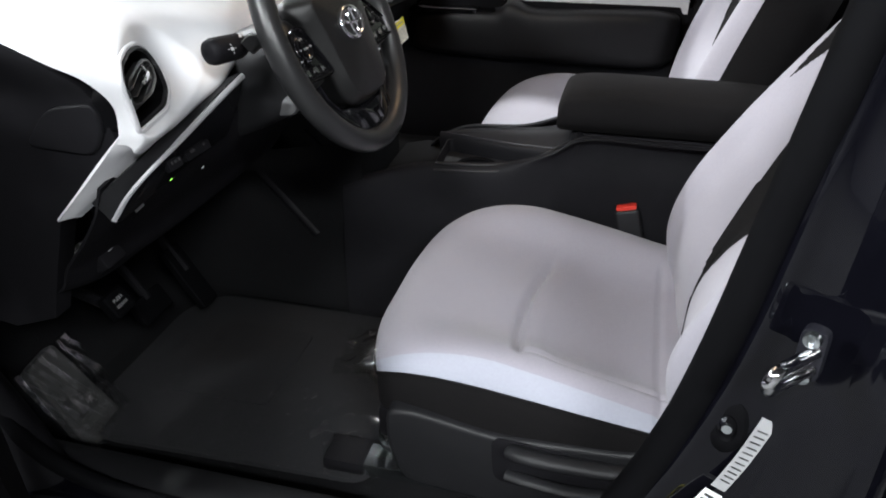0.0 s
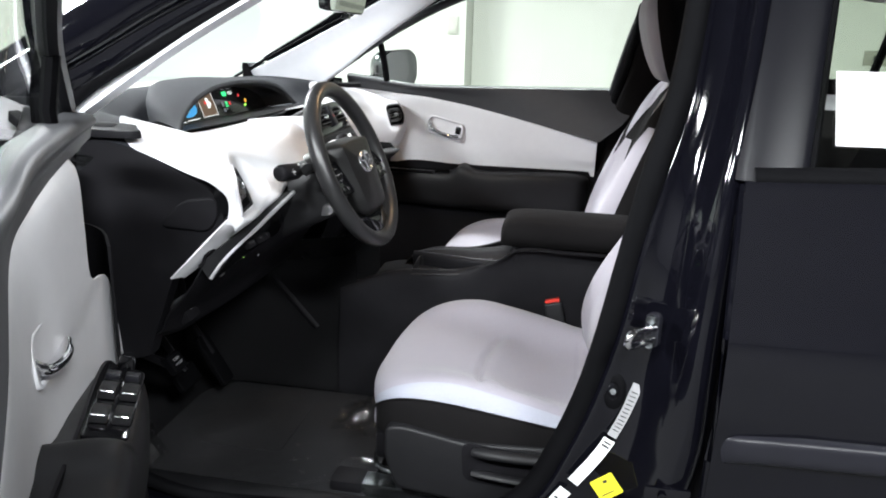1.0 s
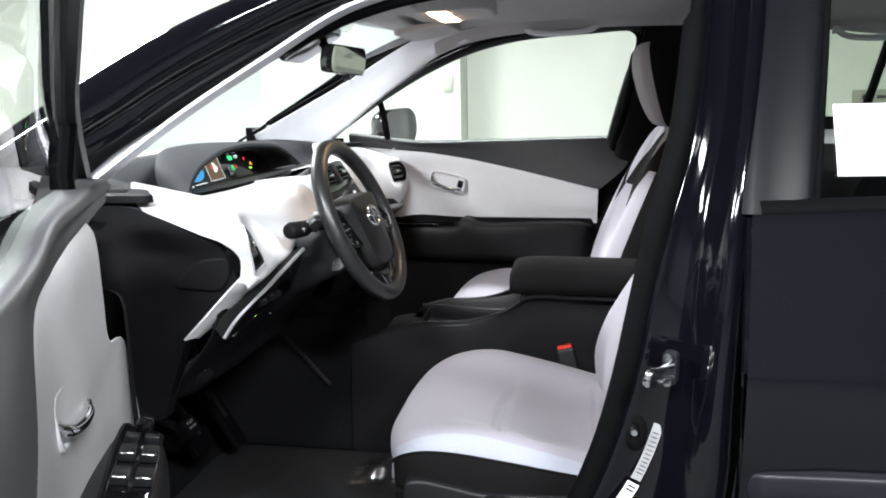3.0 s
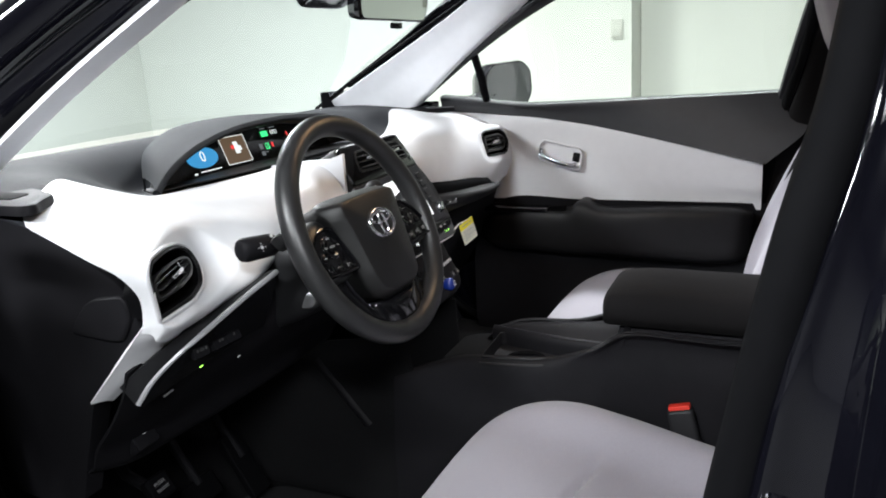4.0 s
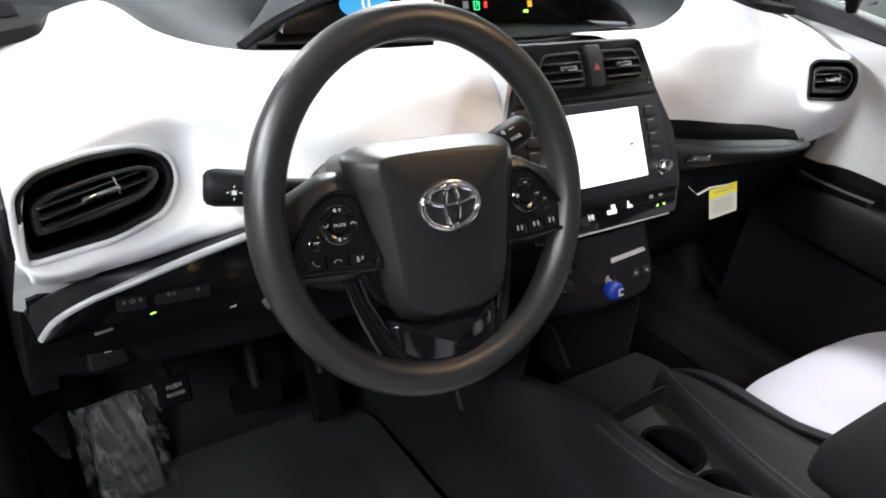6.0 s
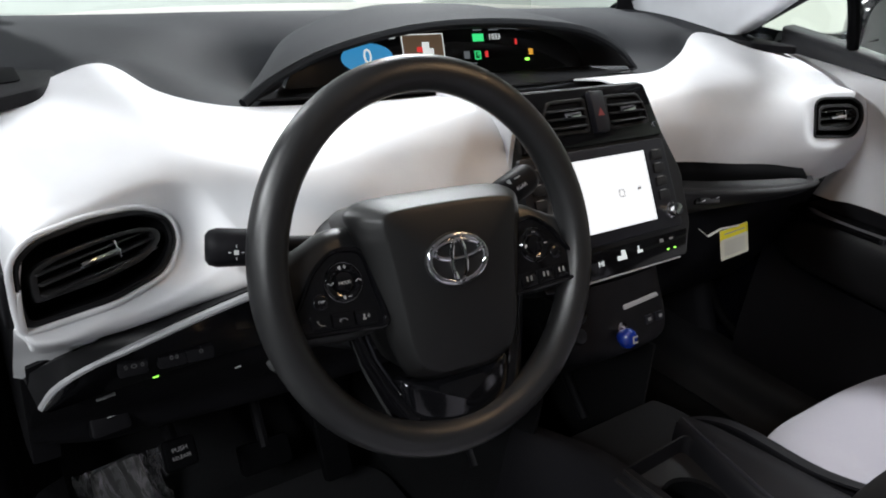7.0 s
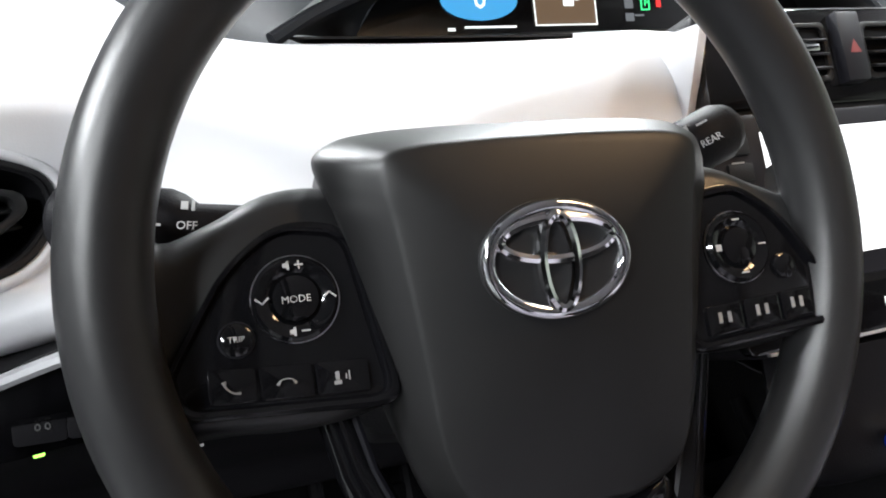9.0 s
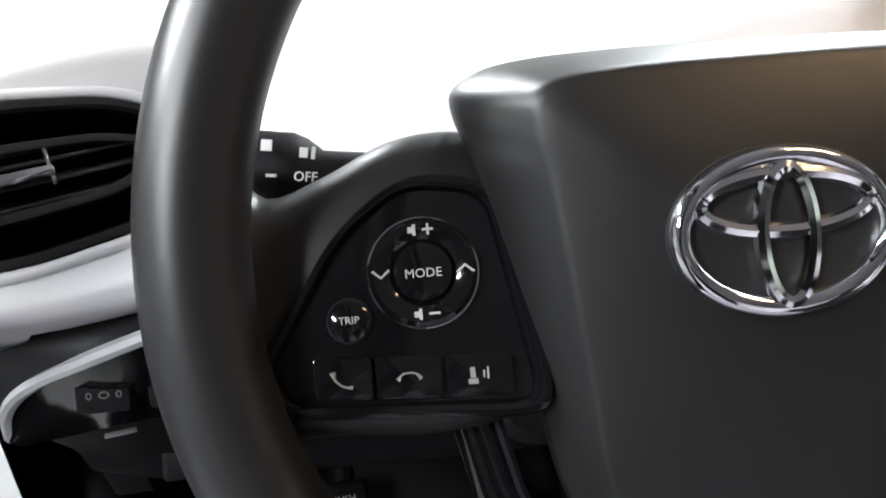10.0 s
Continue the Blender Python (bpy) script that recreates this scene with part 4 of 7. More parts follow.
def dashboard():
    left = [
        (-0.672, [(-0.170, 1.004), (-0.12, 0.984), (-0.070, 0.964), (-0.022, 0.946), (0.004, 0.922), (0.003, 0.890), (-0.002, 0.878)]),
        (-0.662, [(-0.185, 1.014), (-0.13, 1.0), (-0.07, 0.98), (-0.010, 0.963), (0.026, 0.934), (0.036, 0.890), (0.012, 0.864)]),
        (-0.60, [(-0.235, 1.028), (-0.16, 1.014), (-0.09, 0.994), (-0.030, 0.976), (0.002, 0.940), (0.026, 0.880), (0.001, 0.858)]),
        (-0.524, [(-0.276, 1.037), (-0.19, 1.020), (-0.11, 1.0), (-0.060, 0.978), (-0.040, 0.944), (0.014, 0.882), (0.0, 0.864)]),
        (-0.47, [(-0.262, 1.005), (-0.18, 1.004), (-0.11, 0.990), (-0.058, 0.970), (-0.032, 0.941), (0.016, 0.888), (0.001, 0.873)]),
        (-0.40, [(-0.245, 0.987), (-0.17, 0.985), (-0.105, 0.974), (-0.052, 0.957), (-0.020, 0.935), (0.006, 0.903), (0.002, 0.892)]),
        (-0.31, [(-0.228, 0.984), (-0.17, 0.977), (-0.115, 0.967), (-0.074, 0.955), (-0.042, 0.937), (-0.012, 0.905), (-0.014, 0.894)]),
        (-0.20, [(-0.215, 0.984), (-0.165, 0.984), (-0.120, 0.976), (-0.086, 0.961), (-0.064, 0.939), (-0.030, 0.900), (-0.032, 0.888)]),
        (-0.15, [(-0.210, 0.985), (-0.155, 0.987), (-0.112, 0.981), (-0.082, 0.964), (-0.062, 0.940), (-0.034, 0.900), (-0.036, 0.888)]),
        (-0.112, [(-0.208, 0.986), (-0.14, 0.994), (-0.100, 0.992), (-0.070, 0.974), (-0.050, 0.944), (-0.034, 0.900), (-0.036, 0.888)]),
    ]
    right = [
        (0.165, [(-0.226, 0.988), (-0.16, 1.0), (-0.105, 0.992), (-0.075, 0.955), (-0.068, 0.90), (-0.07, 0.84)]),
        (0.27, [(-0.228, 0.987), (-0.16, 1.0), (-0.10, 0.99), (-0.068, 0.95), (-0.058, 0.89), (-0.06, 0.83)]),
        (0.38, [(-0.235, 0.988), (-0.16, 1.002), (-0.095, 0.99), (-0.058, 0.95), (-0.046, 0.89), (-0.05, 0.825)]),
        (0.47, [(-0.262, 1.008), (-0.17, 1.01), (-0.09, 0.992), (-0.046, 0.952), (-0.032, 0.89), (-0.04, 0.82)]),
        (0.535, [(-0.285, 1.040), (-0.18, 1.018), (-0.09, 0.995), (-0.036, 0.955), (-0.018, 0.89), (-0.03, 0.82)]),
        (0.61, [(-0.245, 1.030), (-0.16, 1.015), (-0.085, 0.995), (-0.028, 0.957), (-0.006, 0.89), (-0.02, 0.82)]),
        (0.69, [(-0.215, 1.02), (-0.14, 1.005), (-0.075, 0.985), (-0.020, 0.95), (0.000, 0.89), (-0.02, 0.83)]),
        (0.714, [(-0.205, 1.016), (-0.13, 1.0), (-0.070, 0.98), (-0.022, 0.948), (-0.002, 0.89), (-0.02, 0.83)]),
    ]
    g = surface([[(x, y, z) for x, z in p] for y, p in left], 22, 24)
    g = flattened(g, VENT, VENT_HOLE, -0.672, twist)
    part("wave_panel", sheet(g, 0.003, keep=keep_outside(VENT, grown(VENT_HOLE, 0.96, 0.94), 0.0025, twist)), WHITE, dash, "pale grey-white dashboard wave on the driver's side")
    # rolled lip of the wave round the vent
    part("vent_lip", tube([tuple(VENT @ Vector((u, v, twist(u, v) - 0.0015))) for u, v in grown(VENT_HOLE, 1.02, 1.05)], 0.0030, True, 10, up=tuple(VENT.col[2].xyz)), WHITE, dash, "pale rolled lip round the vent")
    g = surface([[(x, y, z) for x, z in p] for y, p in right], 20, 22)
    g = flattened(g, PVENT, PVENT_HOLE, 0.714, level)
    part("wave_panel", sheet(g, 0.003, keep=keep_outside(PVENT, grown(PVENT_HOLE, 0.95, 0.93), 0.05, level)), WHITE, dash, "pale grey-white dashboard wave on the passenger's side")
    # pale tail that runs down from the vent to the door
    outer = [(0.001, -0.673, 0.884), (-0.035, -0.674, 0.846), (-0.075, -0.675, 0.805), (-0.113, -0.675, 0.767)]
    inner = [(0.004, -0.608, 0.860), (-0.012, -0.622, 0.842), (-0.047, -0.640, 0.807), (-0.098, -0.652, 0.764)]
    mid = [tuple((Vector(a) + Vector(b)) / 2 + Vector((0.006, 0, 0.003))) for a, b in zip(outer, inner)]
    mid[0] = (0.022, -0.655, 0.874)
    part("wave_tail", sheet(surface([outer, mid, inner], 4, 6), 0.004), WHITE, dash)
    # charcoal top, from the wave up to the windscreen
    def top_row(y, x, z):
        # level at the sides, dipping under the instrument hood in the middle
        k = max(0.0, min(1.0, (0.47 - abs(y - 0.01)) / 0.16))
        k = k * k * (3 - 2 * k)
        flat = [(-0.63, y * 0.95, 1.036), (-0.52, y * 0.98, 1.046), (-0.43, y, 1.046), (0.45 * x - 0.20, y, 0.4 * z + 0.6 * 1.042), (0.8 * x - 0.07, y, 0.72 * z + 0.28 * 1.03), (x + 0.006, y, z - 0.003)]
        dip = [(-0.64, y * 0.97, 1.036), (-0.54, y, 1.042), (-0.47, y, 1.02), (-0.39, y, 0.968), (-0.29, y, 0.972), (x + 0.006, y, z - 0.003)]
        return [tuple(Vector(a).lerp(Vector(b), k)) for a, b in zip(flat, dip)]
    rows = [top_row(y, *p[0]) for y, p in left] + [top_row(y, -0.211, 0.988) for y in (-0.05, 0.03, 0.1)] + [top_row(y, *p[0]) for y, p in right]
    fin = [(-0.205, 0.880), (-0.046, 0.880), (-0.046, 1.013), (-0.075, 1.003), (-0.126, 1.000), (-0.212, 0.990)]
    part("wave_edge", slab(fin, 0.007, frame_at((0, -0.1125, 0), (1, 0, 0), (0, -1, 0)), 0.0015), WHITE, dash, "pale upright edge where the wave meets the centre stack")
    part("dash_top", sheet(surface(rows, 6, 6), 0.003), SOFT, dash, "charcoal grained dashboard top")
    for s in (-1, 1):
        # the ends of the top, with the demister slot and the stub that meets the door
        part("corner_cover", slab(rounded([(-0.26, -0.05), (-0.16, -0.05), (-0.15, -0.036), (-0.165, -0.02), (-0.20, 0.03), (-0.30, 0.07), (-0.36, 0.07), (-0.36, -0.05)], 0.012), 0.014, frame_at((0, s * 0.63, 1.027), (1, 0, 0), (0, 0, 1)) @ Matrix.Diagonal((1, -s, 1, 1)) @ pose(0, 0, 0), 0.006, top=0.006), PANEL, dash, "charcoal dashboard corner")
        part("side_demister", slab(rounded([(-0.055, -0.018), (0.05, -0.022), (0.035, 0.018), (-0.04, 0.02)], 0.01), 0.006, frame_at((-0.265, s * 0.63, 1.0345), (1, 0, 0), (0, 0, 1)), 0.001), RUBBER, dash, "black demister slot")
    # end cap beside the door
    cap = [(-0.33, 1.035), (-0.165, 1.002), (-0.12, 0.982), (-0.075, 0.961), (-0.035, 0.942), (-0.012, 0.918), (-0.004, 0.882), (-0.05, 0.826), (-0.112, 0.766), (-0.145, 0.68), (-0.17, 0.61), (-0.24, 0.585), (-0.33, 0.60), (-0.36, 0.8)]
    for s in (-1, 1):
        m = frame_at((0, s * 0.671, 0), (1, 0, 0), (0, -1, 0)) if s < 0 else frame_at((0, 0.69, 0), (1, 0, 0), (0, -1, 0))
        part("end_cap", slab(cap, 0.03, m, 0.004), PANEL if s < 0 else WHITE, dash, "black dashboard end panel" if s < 0 else "pale dashboard end panel")
    m = frame_at((-0.062, -0.676, 0.895), (1, 0, 0), (0, -1, 0))
    part("cap_relief", slab(rounded([(-0.065, -0.03), (0.03, -0.034), (0.05, 0.0), (0.045, 0.03), (-0.02, 0.02)], 0.02), 0.008, m, 0.004, 3, top=0.001), PANEL, dash)
    # lower panel on the driver's side
    rows = []
    for y, p in ((-0.668, [(-0.045, 0.815), (-0.062, 0.775), (-0.090, 0.735), (-0.128, 0.690), (-0.148, 0.655), (-0.26, 0.64)]),
                 (-0.60, [(-0.022, 0.845), (-0.026, 0.815), (-0.050, 0.765), (-0.126, 0.678), (-0.146, 0.634), (-0.26, 0.625)]),
                 (-0.50, [(-0.010, 0.860), (-0.008, 0.835), (-0.026, 0.782), (-0.118, 0.682), (-0.145, 0.628), (-0.26, 0.62)]),
                 (-0.42, [(0.002, 0.890), (0.004, 0.84), (-0.014, 0.782), (-0.110, 0.682), (-0.140, 0.626), (-0.26, 0.62)]),
                 (-0.25, [(0.0, 0.905), (0.004, 0.84), (-0.012, 0.782), (-0.104, 0.682), (-0.135, 0.626), (-0.26, 0.62)]),
                 (-0.13, [(-0.02, 0.90), (-0.012, 0.84), (-0.02, 0.78), (-0.08, 0.69), (-0.12, 0.64), (-0.26, 0.62)])):
        rows.append([(x, y, z) for x, z in p])
    part("knee_panel", sheet(surface(rows, 6, 6), 0.004), PANEL, dash, "black knee panel under the dashboard")
    # gloss band with its silver edge
    arc = [(-0.047, -0.660, 0.770), (-0.030, -0.648, 0.798), (-0.008, -0.622, 0.826), (0.010, -0.585, 0.847), (0.022, -0.54, 0.866), (0.030, -0.49, 0.882), (0.034, -0.45, 0.892)]
    low = [(-0.046, -0.655, 0.766), (-0.040, -0.63, 0.772), (-0.030, -0.60, 0.782), (-0.022, -0.565, 0.79), (-0.014, -0.53, 0.798), (-0.008, -0.49, 0.803), (-0.004, -0.45, 0.806)]
    upe = [(-0.062, -0.666, 0.796), (-0.036, -0.656, 0.820), (-0.010, -0.635, 0.844), (-0.002, -0.595, 0.855), (-0.004, -0.545, 0.861), (-0.002, -0.49, 0.869), (0.002, -0.45, 0.878)]
    gloss = part("gloss_band", sheet(surface([arc, [tuple((Vector(a) + Vector(b)) / 2 + Vector((0.004, 0, 0.002))) for a, b in zip(arc, low)], low], 4, 5), 0.004), PIANO, dash, "gloss black switch band")
    part("upper_lip", sheet(surface([upe, [tuple((Vector(a) + Vector(b)) / 2 + Vector((0.001, 0, 0.001))) for a, b in zip(arc, upe)], arc], 4, 5), 0.004), BLACK, dash)
    part("silver_line", tube([tuple(Vector(p) + Vector((0.003, 0, 0))) for p in spline(arc, 6)], 0.0040, n=8), SILVER, dash, "satin silver accent line")
    m = frame_at((0.005, -0.551, 0.8195), (0.08, 1, 0.0), (0.9, -0.05, 0.35))
    for u, marks in ((-0.034, ((-0.009, 0.004), (0.0, 0.007), (0.009, 0.004))), (0.001, ((-0.002, 0.004), (0.004, 0.004))), (0.027, ((0.0, 0.005),))):
        sw = part("switch", slab(rounded([(u - 0.014, -0.008), (u + 0.012, -0.008), (u + 0.012, 0.009), (u - 0.014, 0.009)], 0.003), 0.008, m, 0.001, top=0.002), PANEL, gloss, "black push switch")
        for du, w in marks:
            part("icon", ring(oval(w / 2.6, 0.0019, 14), oval(w / 2.6 - 0.0007, 0.0012, 14), 0.0004, m @ pose(u + du * 0.8, 0.001, 0.0026)), FAINTICON, sw)
    part("knee_mark", block((0.007, 0.002, 0.001), frame_at((-0.034, -0.474, 0.761), (0, 1, 0.1), (0.85, 0, 0.5)), 0), ICON, dash, "small pale mark")
    # pale bar drawn in place of a reflection along the band's lower edge
    part("reflection_bar", block((0.018, 0.003, 0.002), frame_at((-0.049, -0.604, 0.759), (0, 1, 0.1), (0.85, 0, 0.5)), 0), DIMICON, dash)
    part("led", block((0.006, 0.003, 0.002), frame_at((-0.030, -0.56, 0.7815), (0, 1, 0.1), (0.9, 0, 0.4)) @ pose(0, 0, 0.004), 0.0008), LED_GREEN, gloss, "small green light")
    m = frame_at((-0.126, -0.592, 0.674), (0, 1, 0.05), (0.85, 0, 0.53))
    rel = part("bonnet_release", slab(rounded([(-0.022, -0.016), (0.022, -0.016), (0.02, 0.015), (-0.02, 0.015)], 0.006), 0.02, m, 0.004, top=0.003), PANEL, dash, "black bonnet release lever")
    bars("icon", [(0.0, 0.004, 0.008, 0.004), (0.002, 0.0015, 0.008, 0.002)], m @ pose(0, 0.002, 0.0035), ICON, rel, 0.0003)
    # passenger's side below the wave
    rows = []
    for y, p in ((0.165, [(-0.07, 0.85), (-0.07, 0.78), (-0.11, 0.66), (-0.2, 0.5), (-0.42, 0.45)]), (0.4, [(-0.055, 0.835), (-0.06, 0.78), (-0.10, 0.66), (-0.2, 0.52), (-0.42, 0.45)]), (0.69, [(-0.03, 0.84), (-0.05, 0.78), (-0.10, 0.66), (-0.2, 0.52), (-0.42, 0.45)])):
        rows.append([(x, y, z) for x, z in p])
    part("glovebox_panel", sheet(surface(rows, 6, 6), 0.004), PANEL, dash, "black glovebox panel")
    # the beak-shaped shelf that runs out from the centre stack
    rows = []
    for y, x0, x1, zt, zb in ((0.16, -0.06, 0.0, 0.885, 0.800), (0.24, -0.055, 0.006, 0.872, 0.806), (0.36, -0.045, 0.014, 0.857, 0.808), (0.46, -0.03, 0.022, 0.849, 0.808), (0.54, -0.015, 0.018, 0.845, 0.812), (0.582, -0.012, 0.004, 0.840, 0.822)):
        rows.append([(x0, y, zt - 0.004), (x0 + 0.5 * (x1 - x0), y, zt - 0.012), (x1 - 0.006, y, zt - 0.006), (x1, y, zt - 0.012), (x1 - 0.01, y, (zt + zb) / 2 - 0.006), (x0 + 0.01, y, zb), (x0 - 0.02, y, zb + 0.002)])
    part("shelf", sheet(surface(rows, 5, 5), 0.003), BLACK, dash, "black beak-shaped tray shelf")
    # shade of the slot over the shelf, drawn as a black strip
    rows = [[(x, y, z), (x + 0.012, y, z - 0.012), (x + 0.014, y, z - 0.03)] for x, y, z in ((-0.064, 0.19, 0.896), (-0.058, 0.26, 0.889), (-0.048, 0.38, 0.876), (-0.034, 0.48, 0.866), (-0.020, 0.555, 0.852))]
    part("shelf_shade_strip", sheet(surface(rows, 5, 3), 0.003), RUBBER, dash, "black strip standing in for the shaded slot above the tray shelf")
    # two glints on the shelf, drawn as chrome bars
    for u in (-0.016, 0.018):
        part("shelf_glint", block((0.010, 0.002, 0.002), frame_at((0.010, 0.25 + u, 0.852), (0, 1, 0.1), (1, 0, 0.3)), 0.0006), CHROME, dash, "small chrome bar standing in for a glint")
    part("shelf_slot", slab(rounded([(-0.03, -0.006), (0.03, -0.004), (0.028, 0.006), (-0.028, 0.006)], 0.004), 0.004, frame_at((0.004, 0.25, 0.848), (0, 1, -0.14), (1, 0, 0.3)), 0.001, top=0.004), PIANO, dash)
    air_vent(VENT, VENT_HOLE, dash, "black oval air vent at the dashboard's end", 0.46, twist)
    air_vent(PVENT, PVENT_HOLE, dash, "black louvred air vent by the passenger's door", 0.62, level)


dashboard()


# ---- instrument hood ----
def instruments():
    hood = thing("instrument_cluster", (-0.33, 0.02, 0.985), "low central instrument display under a charcoal hood, lit", "instrument display")
    lip = [(-0.245, -0.375, 0.990), (-0.262, -0.33, 1.012), (-0.285, -0.24, 1.040), (-0.305, -0.10, 1.062), (-0.310, 0.03, 1.068), (-0.305, 0.15, 1.064), (-0.295, 0.26, 1.050), (-0.285, 0.335, 1.018), (-0.272, 0.365, 0.988)]
    back = [(-0.345, -0.305, 0.995), (-0.385, -0.26, 1.03), (-0.43, -0.18, 1.050), (-0.48, -0.07, 1.06), (-0.49, 0.03, 1.062), (-0.48, 0.13, 1.06), (-0.43, 0.23, 1.048), (-0.385, 0.29, 1.028), (-0.345, 0.325, 0.99)]
    inn = [(x - 0.004, (y - 0.02) * 0.955 + 0.02, 0.99 + (z - 0.99) * 0.86) for x, y, z in lip]
    deep = [(-0.372, -0.27, 0.972), (-0.375, -0.25, 1.005), (-0.378, -0.2, 1.03), (-0.382, -0.09, 1.047), (-0.383, 0.03, 1.05), (-0.382, 0.14, 1.047), (-0.378, 0.22, 1.035), (-0.375, 0.29, 1.005), (-0.372, 0.30, 0.972)]
    far = [(x, y, z - 0.02) for x, y, z in back]
    midb = [tuple(Vector(a).lerp(Vector(b), 0.5) + Vector((0, 0, 0.006))) for a, b in zip(lip, back)]
    part("hood", sheet(surface([far, back, midb, lip], 5, 5), 0.003), SOFT, hood, "charcoal soft hood")
    part("hood_lip", tube([tuple(Vector(p) + Vector((-0.003, 0, -0.004))) for p in spline(lip, 6)], 0.007, n=8), SOFT, hood)
    part("hood_lining", sheet(surface([lip, inn, deep], 5, 5)), BLACK, hood, "black hood lining")
    m = frame_at((-0.355, 0.02, 1.008), (0, 1, 0), (0.93, 0, 0.36))
    glassy = part("display", slab(rounded([(-0.30, -0.036), (0.29, -0.036), (0.275, 0.0), (0.22, 0.032), (0.0, 0.044), (-0.2, 0.034), (-0.27, 0.005)], 0.01), 0.004, m, 0.0), PIANO, hood, "dark display panel with lit readouts")
    part("display_ledge", sheet(surface([[(-0.255, -0.36, 0.986), (-0.30, -0.33, 0.975), (-0.37, -0.29, 0.972)], [(-0.225, -0.1, 0.986), (-0.27, -0.1, 0.977), (-0.345, -0.1, 0.976)], [(-0.222, 0.15, 0.987), (-0.27, 0.15, 0.978), (-0.345, 0.15, 0.976)], [(-0.262, 0.36, 0.986), (-0.30, 0.34, 0.977), (-0.37, 0.31, 0.974)]], 6, 5), 0.002), BLACK, hood)
    e = m @ pose(0, 0, 0.001)

    def lit(name, spots, mat, label=""):
        ob = bars(name, spots, e, mat, glassy, 0.0008)
        if label:
            ob["label"] = label
    ov = slab(oval(0.044, 0.021), 0.0008, e @ pose(-0.160, 0.002, 0), 0, top=0.0008)
    part("speed_oval", ov, DISP_BLUE, glassy, "blue lit oval")
    lettering("speed_digit", "0", 0.032, e @ pose(-0.160, 0.003, 0.0014), DISP_WHITE, glassy)
    for spot in ((-0.170, 0.029, 0.052, 0.004), (-0.114, 0.031, 0.012, 0.005), (-0.15, -0.026, 0.06, 0.002), (-0.195, -0.028, 0.008, 0.003)):
        lit("speed_bar", [spot], DISP_WHITE)
    lit("info_panel", [(-0.058, 0.004, 0.078, 0.060)], DISP_BROWN, "brown information panel")
    e2 = m @ pose(0, 0, 0.0022)
    part("info_frame", ring([(-0.097, -0.026), (-0.019, -0.026), (-0.019, 0.034), (-0.097, 0.034)], [(-0.0955, -0.0245), (-0.0205, -0.0245), (-0.0205, 0.0325), (-0.0955, 0.0325)], 0.0008, e2), DISP_WHITE, glassy)
    bars("car_icon", [(-0.054, 0.008, 0.013, 0.026), (-0.046, 0.006, 0.012, 0.010)], e2, DISP_WHITE, glassy, 0.0006)
    bars("door_icon", [(-0.066, 0.010, 0.010, 0.008)], e2 @ pose(0, 0, 0.0004), DISP_RED, glassy, 0.0006)
    lit("ready_lamp", [(0.052, 0.025, 0.022, 0.012)], DISP_GREEN, "green lit lamp")
    lettering("clock", "1033", 0.013, e @ pose(0.086, 0.025, 0.001), DISP_WHITE, glassy)
    for spot in ((0.052, 0.037, 0.018, 0.002), (0.086, 0.037, 0.02, 0.002)):
        lit("small_caption", [spot], DISP_GREY)
    lit("gear_column", [(0.025, -0.002, 0.011, 0.012), (0.025, -0.018, 0.011, 0.009), (0.038, -0.016, 0.012, 0.002)], DISP_GREY)
    part("gear_box", ring([(0.042, -0.010), (0.054, -0.010), (0.054, 0.004), (0.042, 0.004)], [(0.0435, -0.0085), (0.0525, -0.0085), (0.0525, 0.0025), (0.0435, 0.0025)], 0.0008, e), DISP_GREEN, glassy)
    lettering("gear_letter", "P", 0.010, e @ pose(0.048, -0.003, 0.001), DISP_GREEN, glassy)
    for spot in ((0.066, -0.002, 0.006, 0.010), (0.132, 0.016, 0.004, 0.009)):
        lit("red_lamp", [spot], DISP_RED)
    lit("amber_lamp", [(0.163, -0.002, 0.009, 0.010)], DISP_AMBER)
    lit("green_bar", [(0.153, -0.014, 0.009, 0.004)], LED_GREEN)


instruments()


